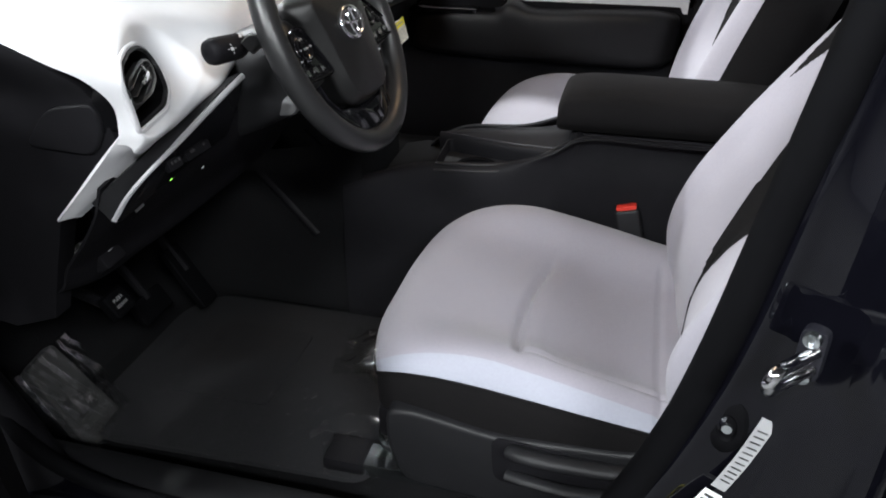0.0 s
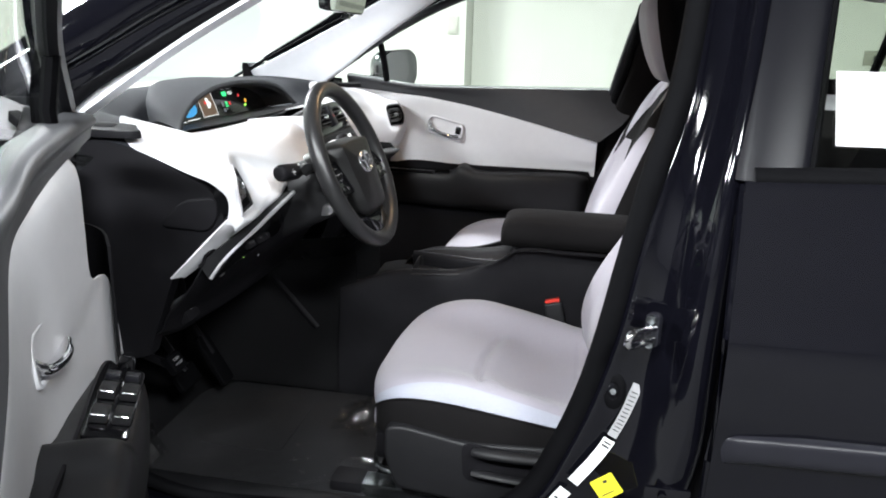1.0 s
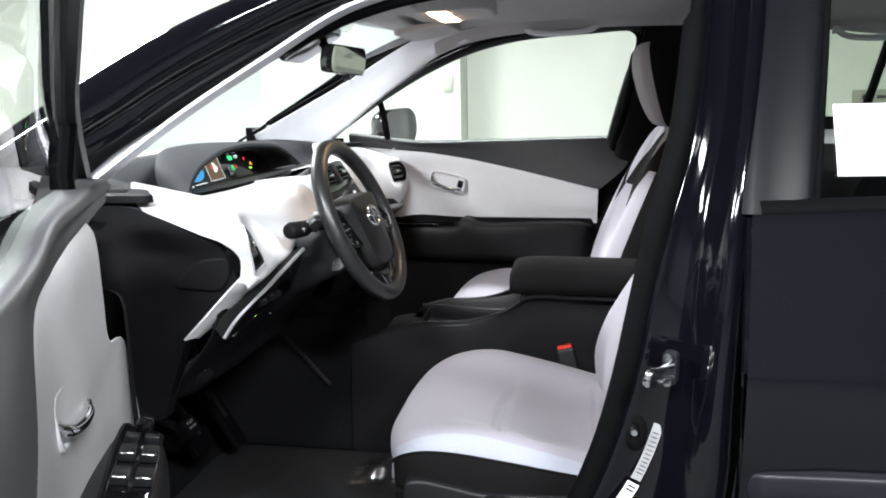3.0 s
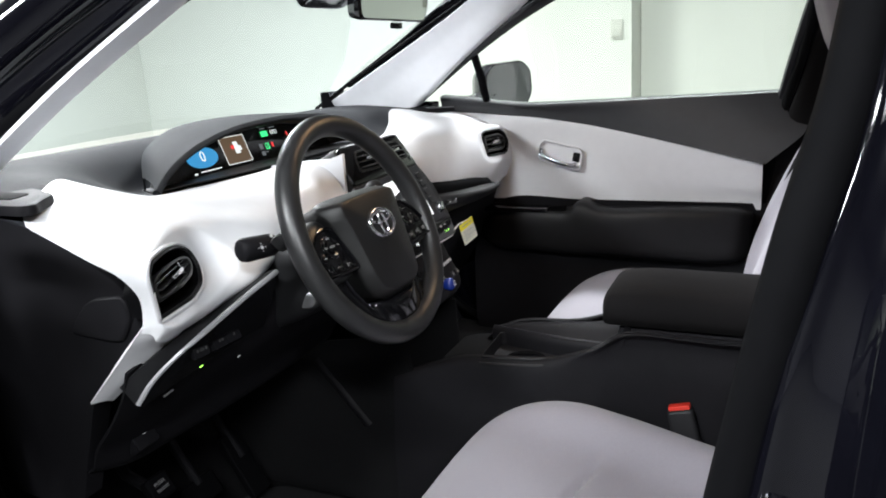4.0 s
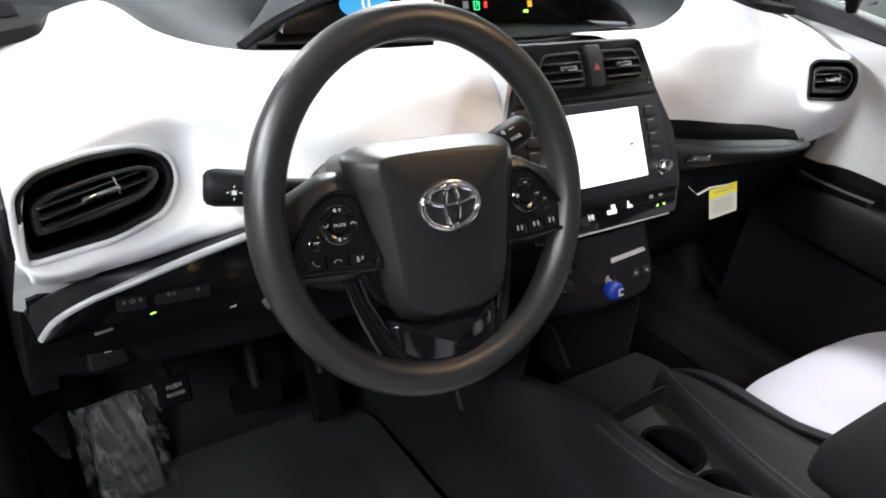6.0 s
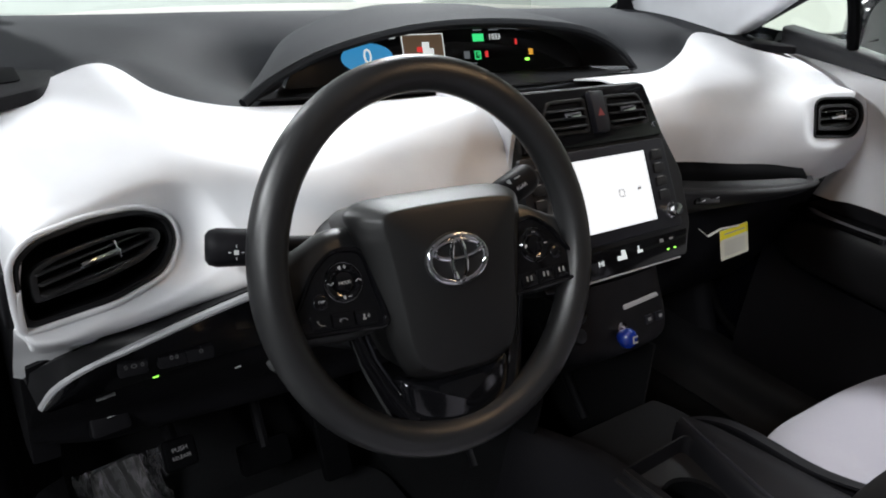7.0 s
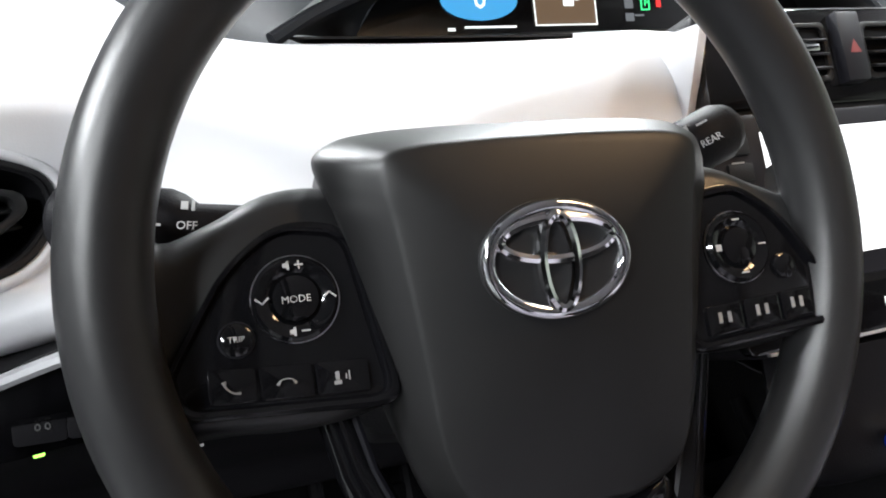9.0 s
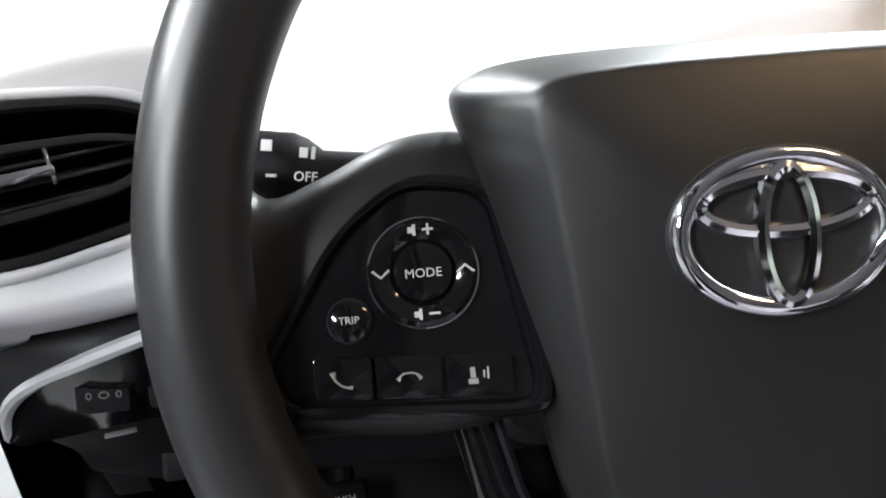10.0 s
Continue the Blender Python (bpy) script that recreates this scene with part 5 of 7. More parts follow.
# ---- centre stack ----
def centre_stack():
    m = frame_at((-0.024, 0.02, 0.935), (0, 1, 0), (0.876, 0, 0.482))
    stack = thing("centre_stack", (0.0, 0.02, 0.72), "gloss black centre stack with vents, lit touch screen and climate bar", "centre stack")
    outline = [(-0.122, 0.098), (0.124, 0.098), (0.136, 0.045), (0.168, -0.037), (0.164, -0.120), (0.130, -0.160), (-0.130, -0.160), (-0.160, -0.120), (-0.160, -0.075), (-0.126, -0.040), (-0.126, 0.045)]
    body = part("stack_body", slab(rounded(outline, 0.014), 0.10, m, 0.006, 3), BLACK, stack)
    part("gloss_fascia", slab(rounded([(-0.118, 0.094), (0.119, 0.094), (0.131, 0.046), (0.138, 0.018), (-0.126, 0.018), (-0.124, 0.046)], 0.008), 0.01, m, 0.002, top=0.004), PIANO, stack, "gloss black vent fascia")
    for s in (-1, 1):
        hole = rounded([(0.020, -0.021), (0.098, -0.019), (0.094, 0.004), (0.084, 0.021), (0.020, 0.022)], 0.007)
        hole = [(s * u, v) for u, v in hole] if s > 0 else [(s * u, v) for u, v in hole][::-1]
        q = m @ pose(0.014, 0.058, 0.0)
        vent = part("air_vent", ring(grown(hole, 1.06, 1.1), grown(hole, 0.95, 0.9), 0.004, q, 0.007, 0.001), BLACK, stack, "black louvred centre vent")
        part("throat", slab(hole, 0.004, q, 0, top=0.0045), RUBBER, vent)
        for v in (-0.013, -0.002, 0.009):
            part("slat", block((0.066, 0.0022, 0.008), q @ pose(s * 0.056, v, 0.008, 22, 0, 0), 0.0008, 1), BLACK, vent)
        part("tab", block((0.03, 0.007, 0.006), q @ pose(s * 0.052, 0.001, 0.013), 0.0025), CHROME, vent, "bright vent tab")
    haz = part("hazard_switch", block((0.024, 0.056, 0.012), m @ pose(0.014, 0.060, 0.008), 0.003), SATIN, stack, "dark hazard light switch")
    tri = bmesh.new()
    tri.faces.new([tri.verts.new(p) for p in ((-0.006, -0.004, 0), (0.006, -0.004, 0), (0, 0.007, 0))])
    tri.transform(m @ pose(0.014, 0.058, 0.0145))
    part("hazard_mark", tri, material("dim_red_print", (0.22, 0.03, 0.03), 0.6), haz, smooth=False)
    part("knob_small", turned([(0, 0.003), (0.003, 0.003), (0.004, 0.002), (0.004, 0)], m @ pose(0.124, 0.034, 0.003), 16), CHROME, stack)
    # screen unit
    unit = part("screen_unit", slab(rounded([(-0.134, 0.014), (0.134, 0.014), (0.140, -0.114), (-0.140, -0.114)], 0.006), 0.008, m, 0.002, top=0.005), SATIN, stack, "dark grey screen bezel")
    scr = part("touch_screen", slab([(-0.0885, -0.097), (0.0885, -0.097), (0.0885, 0.0), (-0.0885, 0.0)], 0.001, m, 0, top=0.0062), SCREEN, unit, "white glowing touch screen")
    part("screen_mark", ring([(0.025, -0.057), (0.035, -0.057), (0.035, -0.047), (0.025, -0.047)], [(0.026, -0.056), (0.034, -0.056), (0.034, -0.048), (0.026, -0.048)], 0.0002, m @ pose(0, 0, 0.0064)), GREYINK, scr)
    bars("screen_mark", [(0.065, -0.05, 0.007, 0.004)], m @ pose(0, 0, 0.0064), GREYINK, scr, 0.0002)
    for s in (-1, 1):
        for v in (-0.006, -0.025, -0.044, -0.063):
            b = part("button", block((0.022, 0.013, 0.003), m @ pose(s * 0.113, v - 0.003, 0.006), 0.0012), BLACK, unit, "black side button")
            bars("caption", [(s * 0.113 - 0.002, v + 0.004, 0.011, 0.0012)], m @ pose(0, 0, 0.0074), DIMICON, b, 0.0002)
        part("knob", turned([(0, 0.016), (0.0075, 0.0155), (0.009, 0.013), (0.0095, 0.004), (0.0115, 0.003), (0.012, 0)], m @ pose(s * 0.120, -0.090, 0.005), 28), CHROME if s > 0 else PIANO, unit, "bright-edged dial knob")
    # climate bar
    clim = part("climate_panel", slab(rounded([(-0.15, -0.120), (0.15, -0.120), (0.135, -0.156), (-0.135, -0.156)], 0.006), 0.008, m, 0.002, top=0.005), PIANO, stack, "gloss black climate control bar")
    for u in (-0.075, -0.034):
        lettering("temperature", "HI", 0.011, m @ pose(u, -0.137, 0.0056), DISP_WHITE, clim)
    for spots in ([(0.006, -0.136, 0.018, 0.006), (0.010, -0.131, 0.008, 0.009)], [(0.040, -0.130, 0.003, 0.008), (0.042, -0.134, 0.010, 0.004)]):
        bars("air_icon", spots, m @ pose(0, 0, 0.0054), DISP_WHITE, clim, 0.0003)
    for u, h in ((0.088, 0.005), (0.108, 0.003)):
        bars("caption", [(u, -0.128, 0.008, h)], m @ pose(0, 0, 0.0054), DIMICON, clim, 0.0003)
    for u in (0.098, 0.112):
        bars("lamp", [(u, -0.142, 0.004, 0.002)], m @ pose(0, 0, 0.0054), LED_GREEN, clim, 0.0006)
    part("trim_line", block((0.24, 0.0025, 0.004), m @ pose(0.0, -0.157, 0.004), 0.001), SILVER, stack, "silver trim line")
    # gear panel under the stack
    rows = []
    for y, dx in ((-0.085, -0.02), (-0.06, 0.0), (0.02, 0.008), (0.09, 0.0), (0.115, -0.02)):
        rows.append([(0.052 + dx, y, 0.795), (0.066 + dx, y, 0.765), (0.088 + dx, y, 0.722), (0.086 + dx, y, 0.702), (0.06 + dx, y, 0.68), (0.02 + dx, y, 0.64)])
    part("gear_panel", sheet(surface(rows, 5, 5), 0.02), PANEL, stack, "black gear selector panel")
    g = frame_at((0.080, 0.03, 0.748), (0, 1, 0), (0.88, 0, 0.47))
    part("silver_bezel", slab(rounded([(-0.02, 0.010), (0.050, 0.014), (0.048, 0.020), (-0.02, 0.017)], 0.002), 0.006, g, 0.0015, top=0.004), SILVER, stack, "satin silver selector bezel")
    for u in (0.022, 0.044):
        b = part("mode_button", block((0.016, 0.012, 0.006), g @ pose(u, -0.012, 0.002), 0.002), SATIN, stack, "small dark mode button")
        bars("icon", [(u, -0.012, 0.006, 0.004)], g @ pose(0, 0, 0.0055), DIMICON, b, 0.0003)
    sel = thing("gear_selector", (0.085, 0.0, 0.70), "small blue and black gear selector knob", "gear selector")
    ax = frame_at((0.074, -0.010, 0.734), (0, 1, 0), (0.86, -0.1, 0.5))
    part("boot", turned([(0.034, -0.004), (0.034, 0.003), (0.026, 0.006), (0.020, 0.010), (0, 0.010)], ax, 28), PIANO, sel, "gloss black selector boot")
    part("stem", turned([(0.008, 0.0), (0.008, 0.03), (0, 0.031)], ax, 14), CHROME, sel)
    part("knob", turned([(0.0, 0.046), (0.008, 0.045), (0.0125, 0.041), (0.0135, 0.035), (0.011, 0.027), (0.008, 0.022)], ax @ pose(0, -0.004, 0, 15, 0, 0), 24), BLUE, sel, "blue translucent knob")
    bars("icon", [(0.004, 0.004, 0.006, 0.002), (0.0, 0.0, 0.002, 0.010), (0.004, -0.004, 0.006, 0.002)], ax @ pose(0, -0.004, 0, 15, 0, 0) @ pose(0, 0, 0.0462), ICON, sel, 0.0004)
    for u, v in ((-0.055, 0.004), (-0.062, -0.020)):
        part("push_button", turned([(0, 0.006), (0.009, 0.006), (0.0105, 0.004), (0.0105, 0)], frame_at((0.07, 0.0, 0.775), (0, 1, 0), (0.88, 0, 0.47)) @ pose(u - 0.02, v - 0.01, 0.004), 20), PIANO, stack, "round start button")
    # card hanging under the shelf
    tag = thing("hanging_card", (-0.03, 0.404, 0.70), "cream warning card with a yellow band hanging by a strap", "card")
    c = frame_at((-0.012, 0.388, 0.738), (-0.2, 1, 0.08), (0.95, -0.25, 0.1)) @ pose(0, 0.008, 0, 0, 0, 5) @ Matrix.Diagonal((0.92, 0.78, 1, 1))
    part("leaf", slab(rounded([(-0.030, -0.038), (0.032, -0.036), (0.030, 0.036), (-0.032, 0.034)], 0.003), 0.0008, c, 0), CARD, tag)
    part("band", slab([(-0.0315, 0.012), (0.030, 0.014), (0.0295, 0.0355), (-0.0315, 0.0335)], 0.0004, c, 0, top=0.0006), YELLOW, tag, "yellow heading band")
    bars("print", [(0.0, 0.024, 0.045, 0.003)] + [(0.0, 0.004 - 0.005 * i, 0.046, 0.0015) for i in range(7)], c @ pose(0, 0, 0.0008), GREYINK, tag, 0.0002)
    part("strap", tube([tuple(c @ Vector(p)) for p in ((0.01, 0.034, 0), (-0.03, 0.04, 0.0), (-0.06, 0.034, 0.002), (-0.075, 0.055, -0.002))], 0.003, n=6, flat=0.3), PAPER, tag, "white strap")


centre_stack()

# ---- steering wheel ----
WHEEL = Matrix(((0.0712, -0.3773, 0.9234, 0.1270), (0.9975, 0.0269, -0.0659, -0.3413), (0.0, 0.9257, 0.3782, 0.9293), (0, 0, 0, 1)))
RIM = WHEEL @ pose(0.0033, 0.0027, 0.0043, -1.08, 2.3, 0)


def steering_wheel():
    wheel = thing("steering_wheel", (0.06, -0.336, 0.90), "dark grey steering wheel with a chrome badge and switch pods", "steering wheel")
    # rim: a rounded ring
    n, k = 120, 16
    grid = np.zeros((n + 1, k, 3))
    for i in range(n + 1):
        a = 2 * math.pi * i / n
        r = 0.0167
        for j in range(k):
            b = 2 * math.pi * j / k
            du, dw = r * math.cos(b), r * 1.02 * math.sin(b)
            grid[i, j] = RIM @ Vector(((0.1634 + du) * math.cos(a), (0.1681 + du) * math.sin(a) * (1.0 if a < math.pi else 0.978), dw))
    part("rim", sheet(grid, closed=True), URETHANE, wheel, "grained dark grey rim")
    # airbag pad, domed with a facet round its edge
    outer = [(0.0, 0.0652), (0.03, 0.0650), (0.056, 0.0636), (0.0700, 0.0606), (0.0798, 0.0536), (0.0800, 0.045), (0.0765, 0.034), (0.0705, 0.012), (0.0630, -0.035), (0.056, -0.072), (0.044, -0.096), (0.02, -0.106), (0.0, -0.107)]
    inner = [(0.0, 0.053), (0.026, 0.0525), (0.046, 0.0510), (0.0545, 0.0485), (0.0575, 0.0445), (0.0572, 0.036), (0.0550, 0.025), (0.0520, 0.004), (0.0475, -0.035), (0.0435, -0.068), (0.035, -0.087), (0.017, -0.096), (0.0, -0.097)]

    def both(h):
        return spline([(u + 0.022, v) for u, v in h] + [(-u, v) for u, v in h[::-1]], 5, True)
    eo, ei = both(outer), both(inner)
    grid = []
    for k, s, w in ((0.0, 0.93, -0.050), (0.0, 0.97, -0.006), (0.0, 1.0, 0.0005), (0.05, 1.0, 0.0040), (0.12, 1.0, 0.0062), (0.5, 1.0, 0.0130), (0.90, 1.0, 0.0196), (0.97, 1.0, 0.0206), (1.0, 0.985, 0.0212), (1.0, 0.93, 0.0222), (1.0, 0.7, 0.0262), (1.0, 0.35, 0.0296), (1.0, 0.01, 0.0304)):
        grid.append([tuple(WHEEL @ Vector((0.011 + (u - 0.011) * s, v * s - 0.012 * (1 - s), w - 0.55 * max(0.0, v - 0.03) * (1 - k)))) for u, v in eo * (1 - k) + ei * k])
    part("airbag_pad", sheet(np.array(grid), closed=True), PADGREY, wheel, "grained dark grey airbag pad", sharp=50.0)
    # badge in plain chrome ovals
    b = WHEEL @ pose(0.0055, 0.003, 0.0310)
    badge = part("badge", tube([tuple(b @ Vector((u, v, 0))) for u, v in oval(0.0292, 0.0208, 48)], 0.0031, True, 10, up=tuple(WHEEL.col[2].xyz)), CHROME, wheel, "chrome oval badge")
    part("badge_well", slab(oval(0.032, 0.0240, 48), 0.003, b, 0, top=-0.0006), URETHANE, badge)
    part("badge_oval", tube([tuple(b @ Vector((u, v + 0.008, 0.001))) for u, v in oval(0.0238, 0.0080, 40)], 0.0023, True, 8, up=tuple(WHEEL.col[2].xyz)), CHROME, badge)
    part("badge_oval", tube([tuple(b @ Vector((u, v - 0.001, 0.0015))) for u, v in oval(0.0072, 0.0184, 40)], 0.0023, True, 8, up=tuple(WHEEL.col[2].xyz)), CHROME, badge)
    for s in (-1, 1):
        # spoke that carries the switch pod
        side_frame = WHEEL if s < 0 else WHEEL @ pose(0.017, 0, 0)
        rows = []
        for u, t, bo, w in ((0.060, 0.036, -0.050, -0.006), (0.080, 0.040, -0.052, 0.000), (0.100, 0.038, -0.052, 0.003), (0.122, 0.028, -0.050, 0.004), (0.144, 0.022, -0.052, 0.0025), (0.161 - 0.010 * (s > 0), 0.040, -0.066, 0.000)):
            lean = 0.158 * max(0.0, min(1.0, (0.168 - u) / 0.022))
            rows.append([tuple(side_frame @ Vector((s * u, v, ww - lean * (v + 0.04)))) for v, ww in ((t - 0.004, w - 0.030), (t, w - 0.014), (t - 0.005, w - 0.003), (t * 0.6 + bo * 0.4, w), (t * 0.2 + bo * 0.8, w), (bo + 0.004, w - 0.003), (bo, w - 0.014), (bo + 0.004, w - 0.030))])
        part("spoke", sheet(surface(rows, 4, 4), 0.003), URETHANE, wheel, "dark grey side spoke")
        pts = [(0.098, 0.0265), (0.0720, 0.0225), (0.0600, -0.0445), (0.1365, -0.0395), (0.1435, -0.0285), (0.119, 0.0110)]
        pts = [(s * u, v) for u, v in pts] if s < 0 else [(s * u, v) for u, v in pts][::-1]
        q = side_frame @ pose(0, -0.04, 0.0085, -9, 0, 0) @ pose(0, 0.04, 0)
        pod = part("switch_pod", slab(rounded(pts, 0.009, 5), 0.010, q, 0.002, 3), PIANO, wheel, "gloss black switch pod")
        part("pod_rim", ring(rounded(grown(pts, 1.10), 0.012, 5), rounded(grown(pts, 0.97), 0.009, 5), 0.014, q, 0.0030, 0.0022), PIANO, pod, "raised gloss black rim")
        c = q @ pose(s * 0.0937, -0.0017, 0)
        dial = part("dial", turned([(0.0168, 0.0), (0.0166, 0.0022), (0.0152, 0.0034), (0.0125, 0.0030), (0.0100, 0.0016), (0.0092, 0.0012), (0.0088, 0.0030), (0.006, 0.0038), (0.0, 0.0040)], c, 48), PIANO, pod, "gloss black four-way dial")
        part("dial_edge", tube([tuple(c @ Vector((u, v, 0.0006))) for u, v in oval(0.0170, 0.0170, 48)], 0.0005, True, 6, up=tuple(WHEEL.col[2].xyz)), CHROME, dial, "thin bright dial edge")
        if s < 0:
            lettering("caption", "MODE", 0.0040, c @ pose(0, -0.0006, 0.0042), ICON, dial)
            f = c @ pose(0, 0, 0.0036)
            bars("plus_mark", [(0.0024, 0.0128, 0.0034, 0.0007), (0.0024, 0.0128, 0.0007, 0.0034)], f, ICON, dial, 0.0002)
            bars("speaker_mark", [(-0.0030, 0.0128, 0.0014, 0.0018), (-0.0018, 0.0128, 0.0010, 0.0034)], f, ICON, dial, 0.0002)
            bars("speaker_mark", [(-0.0030, -0.0128, 0.0014, 0.0018), (-0.0018, -0.0128, 0.0010, 0.0034), (0.0024, -0.0128, 0.0034, 0.0007)], f, ICON, dial, 0.0002)
            for d in (-1, 1):
                part("chevron", tube([tuple(f @ Vector((d * 0.0128 + x, d * y, 0.0002))) for x, y in ((-0.0026, -0.0012), (0.0, 0.0010), (0.0026, -0.0012))], 0.00045, n=5), ICON, dial)
            tc = q @ pose(-0.1172, -0.0146, 0)
            trip = part("trip_button", turned([(0.0064, 0.0), (0.0062, 0.0016), (0.0050, 0.0024), (0, 0.0026)], tc, 28), PIANO, pod, "round gloss black button")
            lettering("caption", "TRIP", 0.0032, tc @ pose(0, 0, 0.0028), ICON, trip)
            part("trip_edge", tube([tuple(tc @ Vector((u, v, 0.0004))) for u, v in oval(0.0066, 0.0066, 32)], 0.0004, True, 6, up=tuple(WHEEL.col[2].xyz)), SATIN, trip)
            for i, (u0, u1) in enumerate(((-0.1290, -0.1115), (-0.1105, -0.0905), (-0.0895, -0.0690))):
                v0, v1 = -0.0375 - i * 0.0012, -0.0245 - i * 0.0012
                bt = part("button", slab(rounded([(u0, v0), (u1, v0 - 0.0012), (u1, v1 - 0.0012), (u0, v1)], 0.0018), 0.002, q, 0.0008, top=0.0018), PIANO, pod, "gloss black call button")
                g = q @ pose((u0 + u1) / 2, (v0 + v1) / 2 - 0.0006, 0.0021)
                if i == 0:
                    part("handset_mark", tube([tuple(g @ Vector(p)) for p in spline([(-0.0030, 0.0022, 0), (-0.0022, -0.0004, 0), (0.0002, -0.0024, 0), (0.0028, -0.0028, 0)], 4)], [0.0010, 0.0009, 0.0006, 0.0005, 0.0005, 0.0005, 0.0005, 0.0005, 0.0005, 0.0006, 0.0007, 0.0009, 0.0010], n=6, flat=0.4), DIMICON, bt)
                elif i == 1:
                    part("handset_mark", tube([tuple(g @ Vector(p)) for p in spline([(-0.0036, -0.0008, 0), (-0.0018, 0.0010, 0), (0.0018, 0.0010, 0), (0.0036, -0.0008, 0)], 4)], [0.0010, 0.0009, 0.0006, 0.0005, 0.0005, 0.0005, 0.0005, 0.0005, 0.0005, 0.0006, 0.0007, 0.0009, 0.0010], n=6, flat=0.4), DIMICON, bt)
                else:
                    bars("voice_mark", [(-0.0022, 0.0008, 0.0016, 0.0032), (-0.0022, -0.0018, 0.003, 0.0016), (0.0012, 0.0002, 0.0006, 0.0022), (0.0024, 0.0004, 0.0006, 0.0036)], g, DIMICON, bt, 0.0002)
        else:
            f = c @ pose(0, 0, 0.0036)
            bars("marks", [(0.0, 0.0125, 0.004, 0.0008), (-0.012, 0, 0.003, 0.003), (0.012, 0.0, 0.004, 0.0008), (0.0, -0.0125, 0.004, 0.0008)], f, ICON, dial, 0.0002)
            for i, (u0, u1) in enumerate(((0.0700, 0.0890), (0.0905, 0.1100), (0.1115, 0.1290))):
                v0, v1 = -0.0400 + i * 0.0012, -0.0265 + i * 0.0012
                bt = part("button", slab(rounded([(u0, v0 - 0.0012), (u1, v0), (u1, v1), (u0, v1 - 0.0012)], 0.0018), 0.002, q, 0.0008, top=0.0018), PIANO, pod, "gloss black cruise button")
                bars("marks", [((u0 + u1) / 2 - 0.003, (v0 + v1) / 2, 0.002, 0.005), ((u0 + u1) / 2 + 0.002, (v0 + v1) / 2, 0.002, 0.005)], q @ pose(0, 0, 0.002), DIMICON, bt, 0.0002)
            tc = q @ pose(0.118, -0.013, 0)
            part("round_button", turned([(0.0064, 0.0), (0.0062, 0.0016), (0.0050, 0.0024), (0, 0.0026)], tc, 28), PIANO, pod)
        # lower arm with a bright inner edge
        arm = [(0.082, -0.046, -0.020), (0.074, -0.078, -0.018), (0.060, -0.112, -0.010), (0.044, -0.142, -0.004)]
        part("lower_arm", tube([tuple(side_frame @ Vector((s * u, v, w))) for u, v, w in arm], [0.008, 0.009, 0.011, 0.014], n=10, flat=0.8, up=tuple(WHEEL.col[2].xyz)), PIANO, wheel, "gloss black lower spoke arm")
        part("arm_edge", tube([tuple(side_frame @ Vector((s * (u - 0.007), v, w + 0.006))) for u, v, w in arm], 0.0018, n=6), SATIN, wheel)
    low = rounded([(-0.060, -0.098), (-0.036, -0.106), (0.036, -0.106), (0.060, -0.098), (0.056, -0.135), (0.040, -0.158), (0.018, -0.168), (-0.018, -0.168), (-0.040, -0.158), (-0.056, -0.135)], 0.012)
    rings = [[tuple(WHEEL @ Vector((0.007 + u * k, -0.13 + (v + 0.13) * k, w))) for u, v in low] for k, w in ((1.0, -0.018), (1.0, -0.002), (0.97, 0.002), (0.9, 0.0042), (0.75, 0.0068), (0.55, 0.0092), (0.3, 0.0112), (0.02, 0.0118))]
    part("lower_spoke", sheet(np.array(rings), closed=True), PIANO, wheel, "gloss black lower spoke insert")
    hub = []
    for u, v, w in ((0.062, 0.058, -0.03), (0.064, 0.060, -0.045), (0.058, 0.052, -0.06)):
        hub.append([tuple(WHEEL @ Vector((x * u / 0.06, y * v / 0.06, w))) for x, y in rounded([(-0.06, -0.06), (0.06, -0.06), (0.06, 0.055), (-0.06, 0.055)], 0.03)])
    part("hub_cover", sheet(np.array(hub), closed=True), BLACK, wheel)
    # column shroud and stalks
    col = thing("steering_column", (0.0, -0.34, 0.86), "black steering column shroud with two control stalks", "steering column")
    rows = []
    for k2, w in ((0.4, -0.048), (0.92, -0.050), (1.0, -0.060), (1.05, -0.10), (1.1, -0.15), (1.1, -0.22)):
        rows.append([tuple(WHEEL @ Vector((x * k2, y * k2 - 0.006, w))) for x, y in rounded([(-0.075, -0.075), (0.075, -0.075), (0.082, 0.02), (0.05, 0.052), (-0.05, 0.052), (-0.082, 0.02)], 0.03)])
    part("shroud", sheet(np.array(rows), closed=True), BLACK, col, "black column shroud")
    for s, tip, root, lab in ((-1, (0.036, -0.523, 0.942), (0.075, -0.40, 0.935), "black light stalk"), (1, (0.050, -0.165, 0.962), (0.075, -0.275, 0.935), "black wiper stalk")):
        t, r = Vector(tip), Vector(root)
        d = (r - t).normalized()
        st = part("stalk", tube([t, t + d * 0.003, t + d * 0.010, t + d * 0.050, t + d * 0.056, t + d * 0.062, r], [0.0110, 0.0152, 0.0172, 0.0162, 0.0140, 0.0100, 0.010], n=16), PANEL, col, lab)
        sm = frame_at(t + d * 0.034, d if s < 0 else -d, (0.8, -0.25, 0.45)) @ pose(0, 0, 0.0168) @ Matrix.Diagonal((1.35, 1.35, 1, 1))
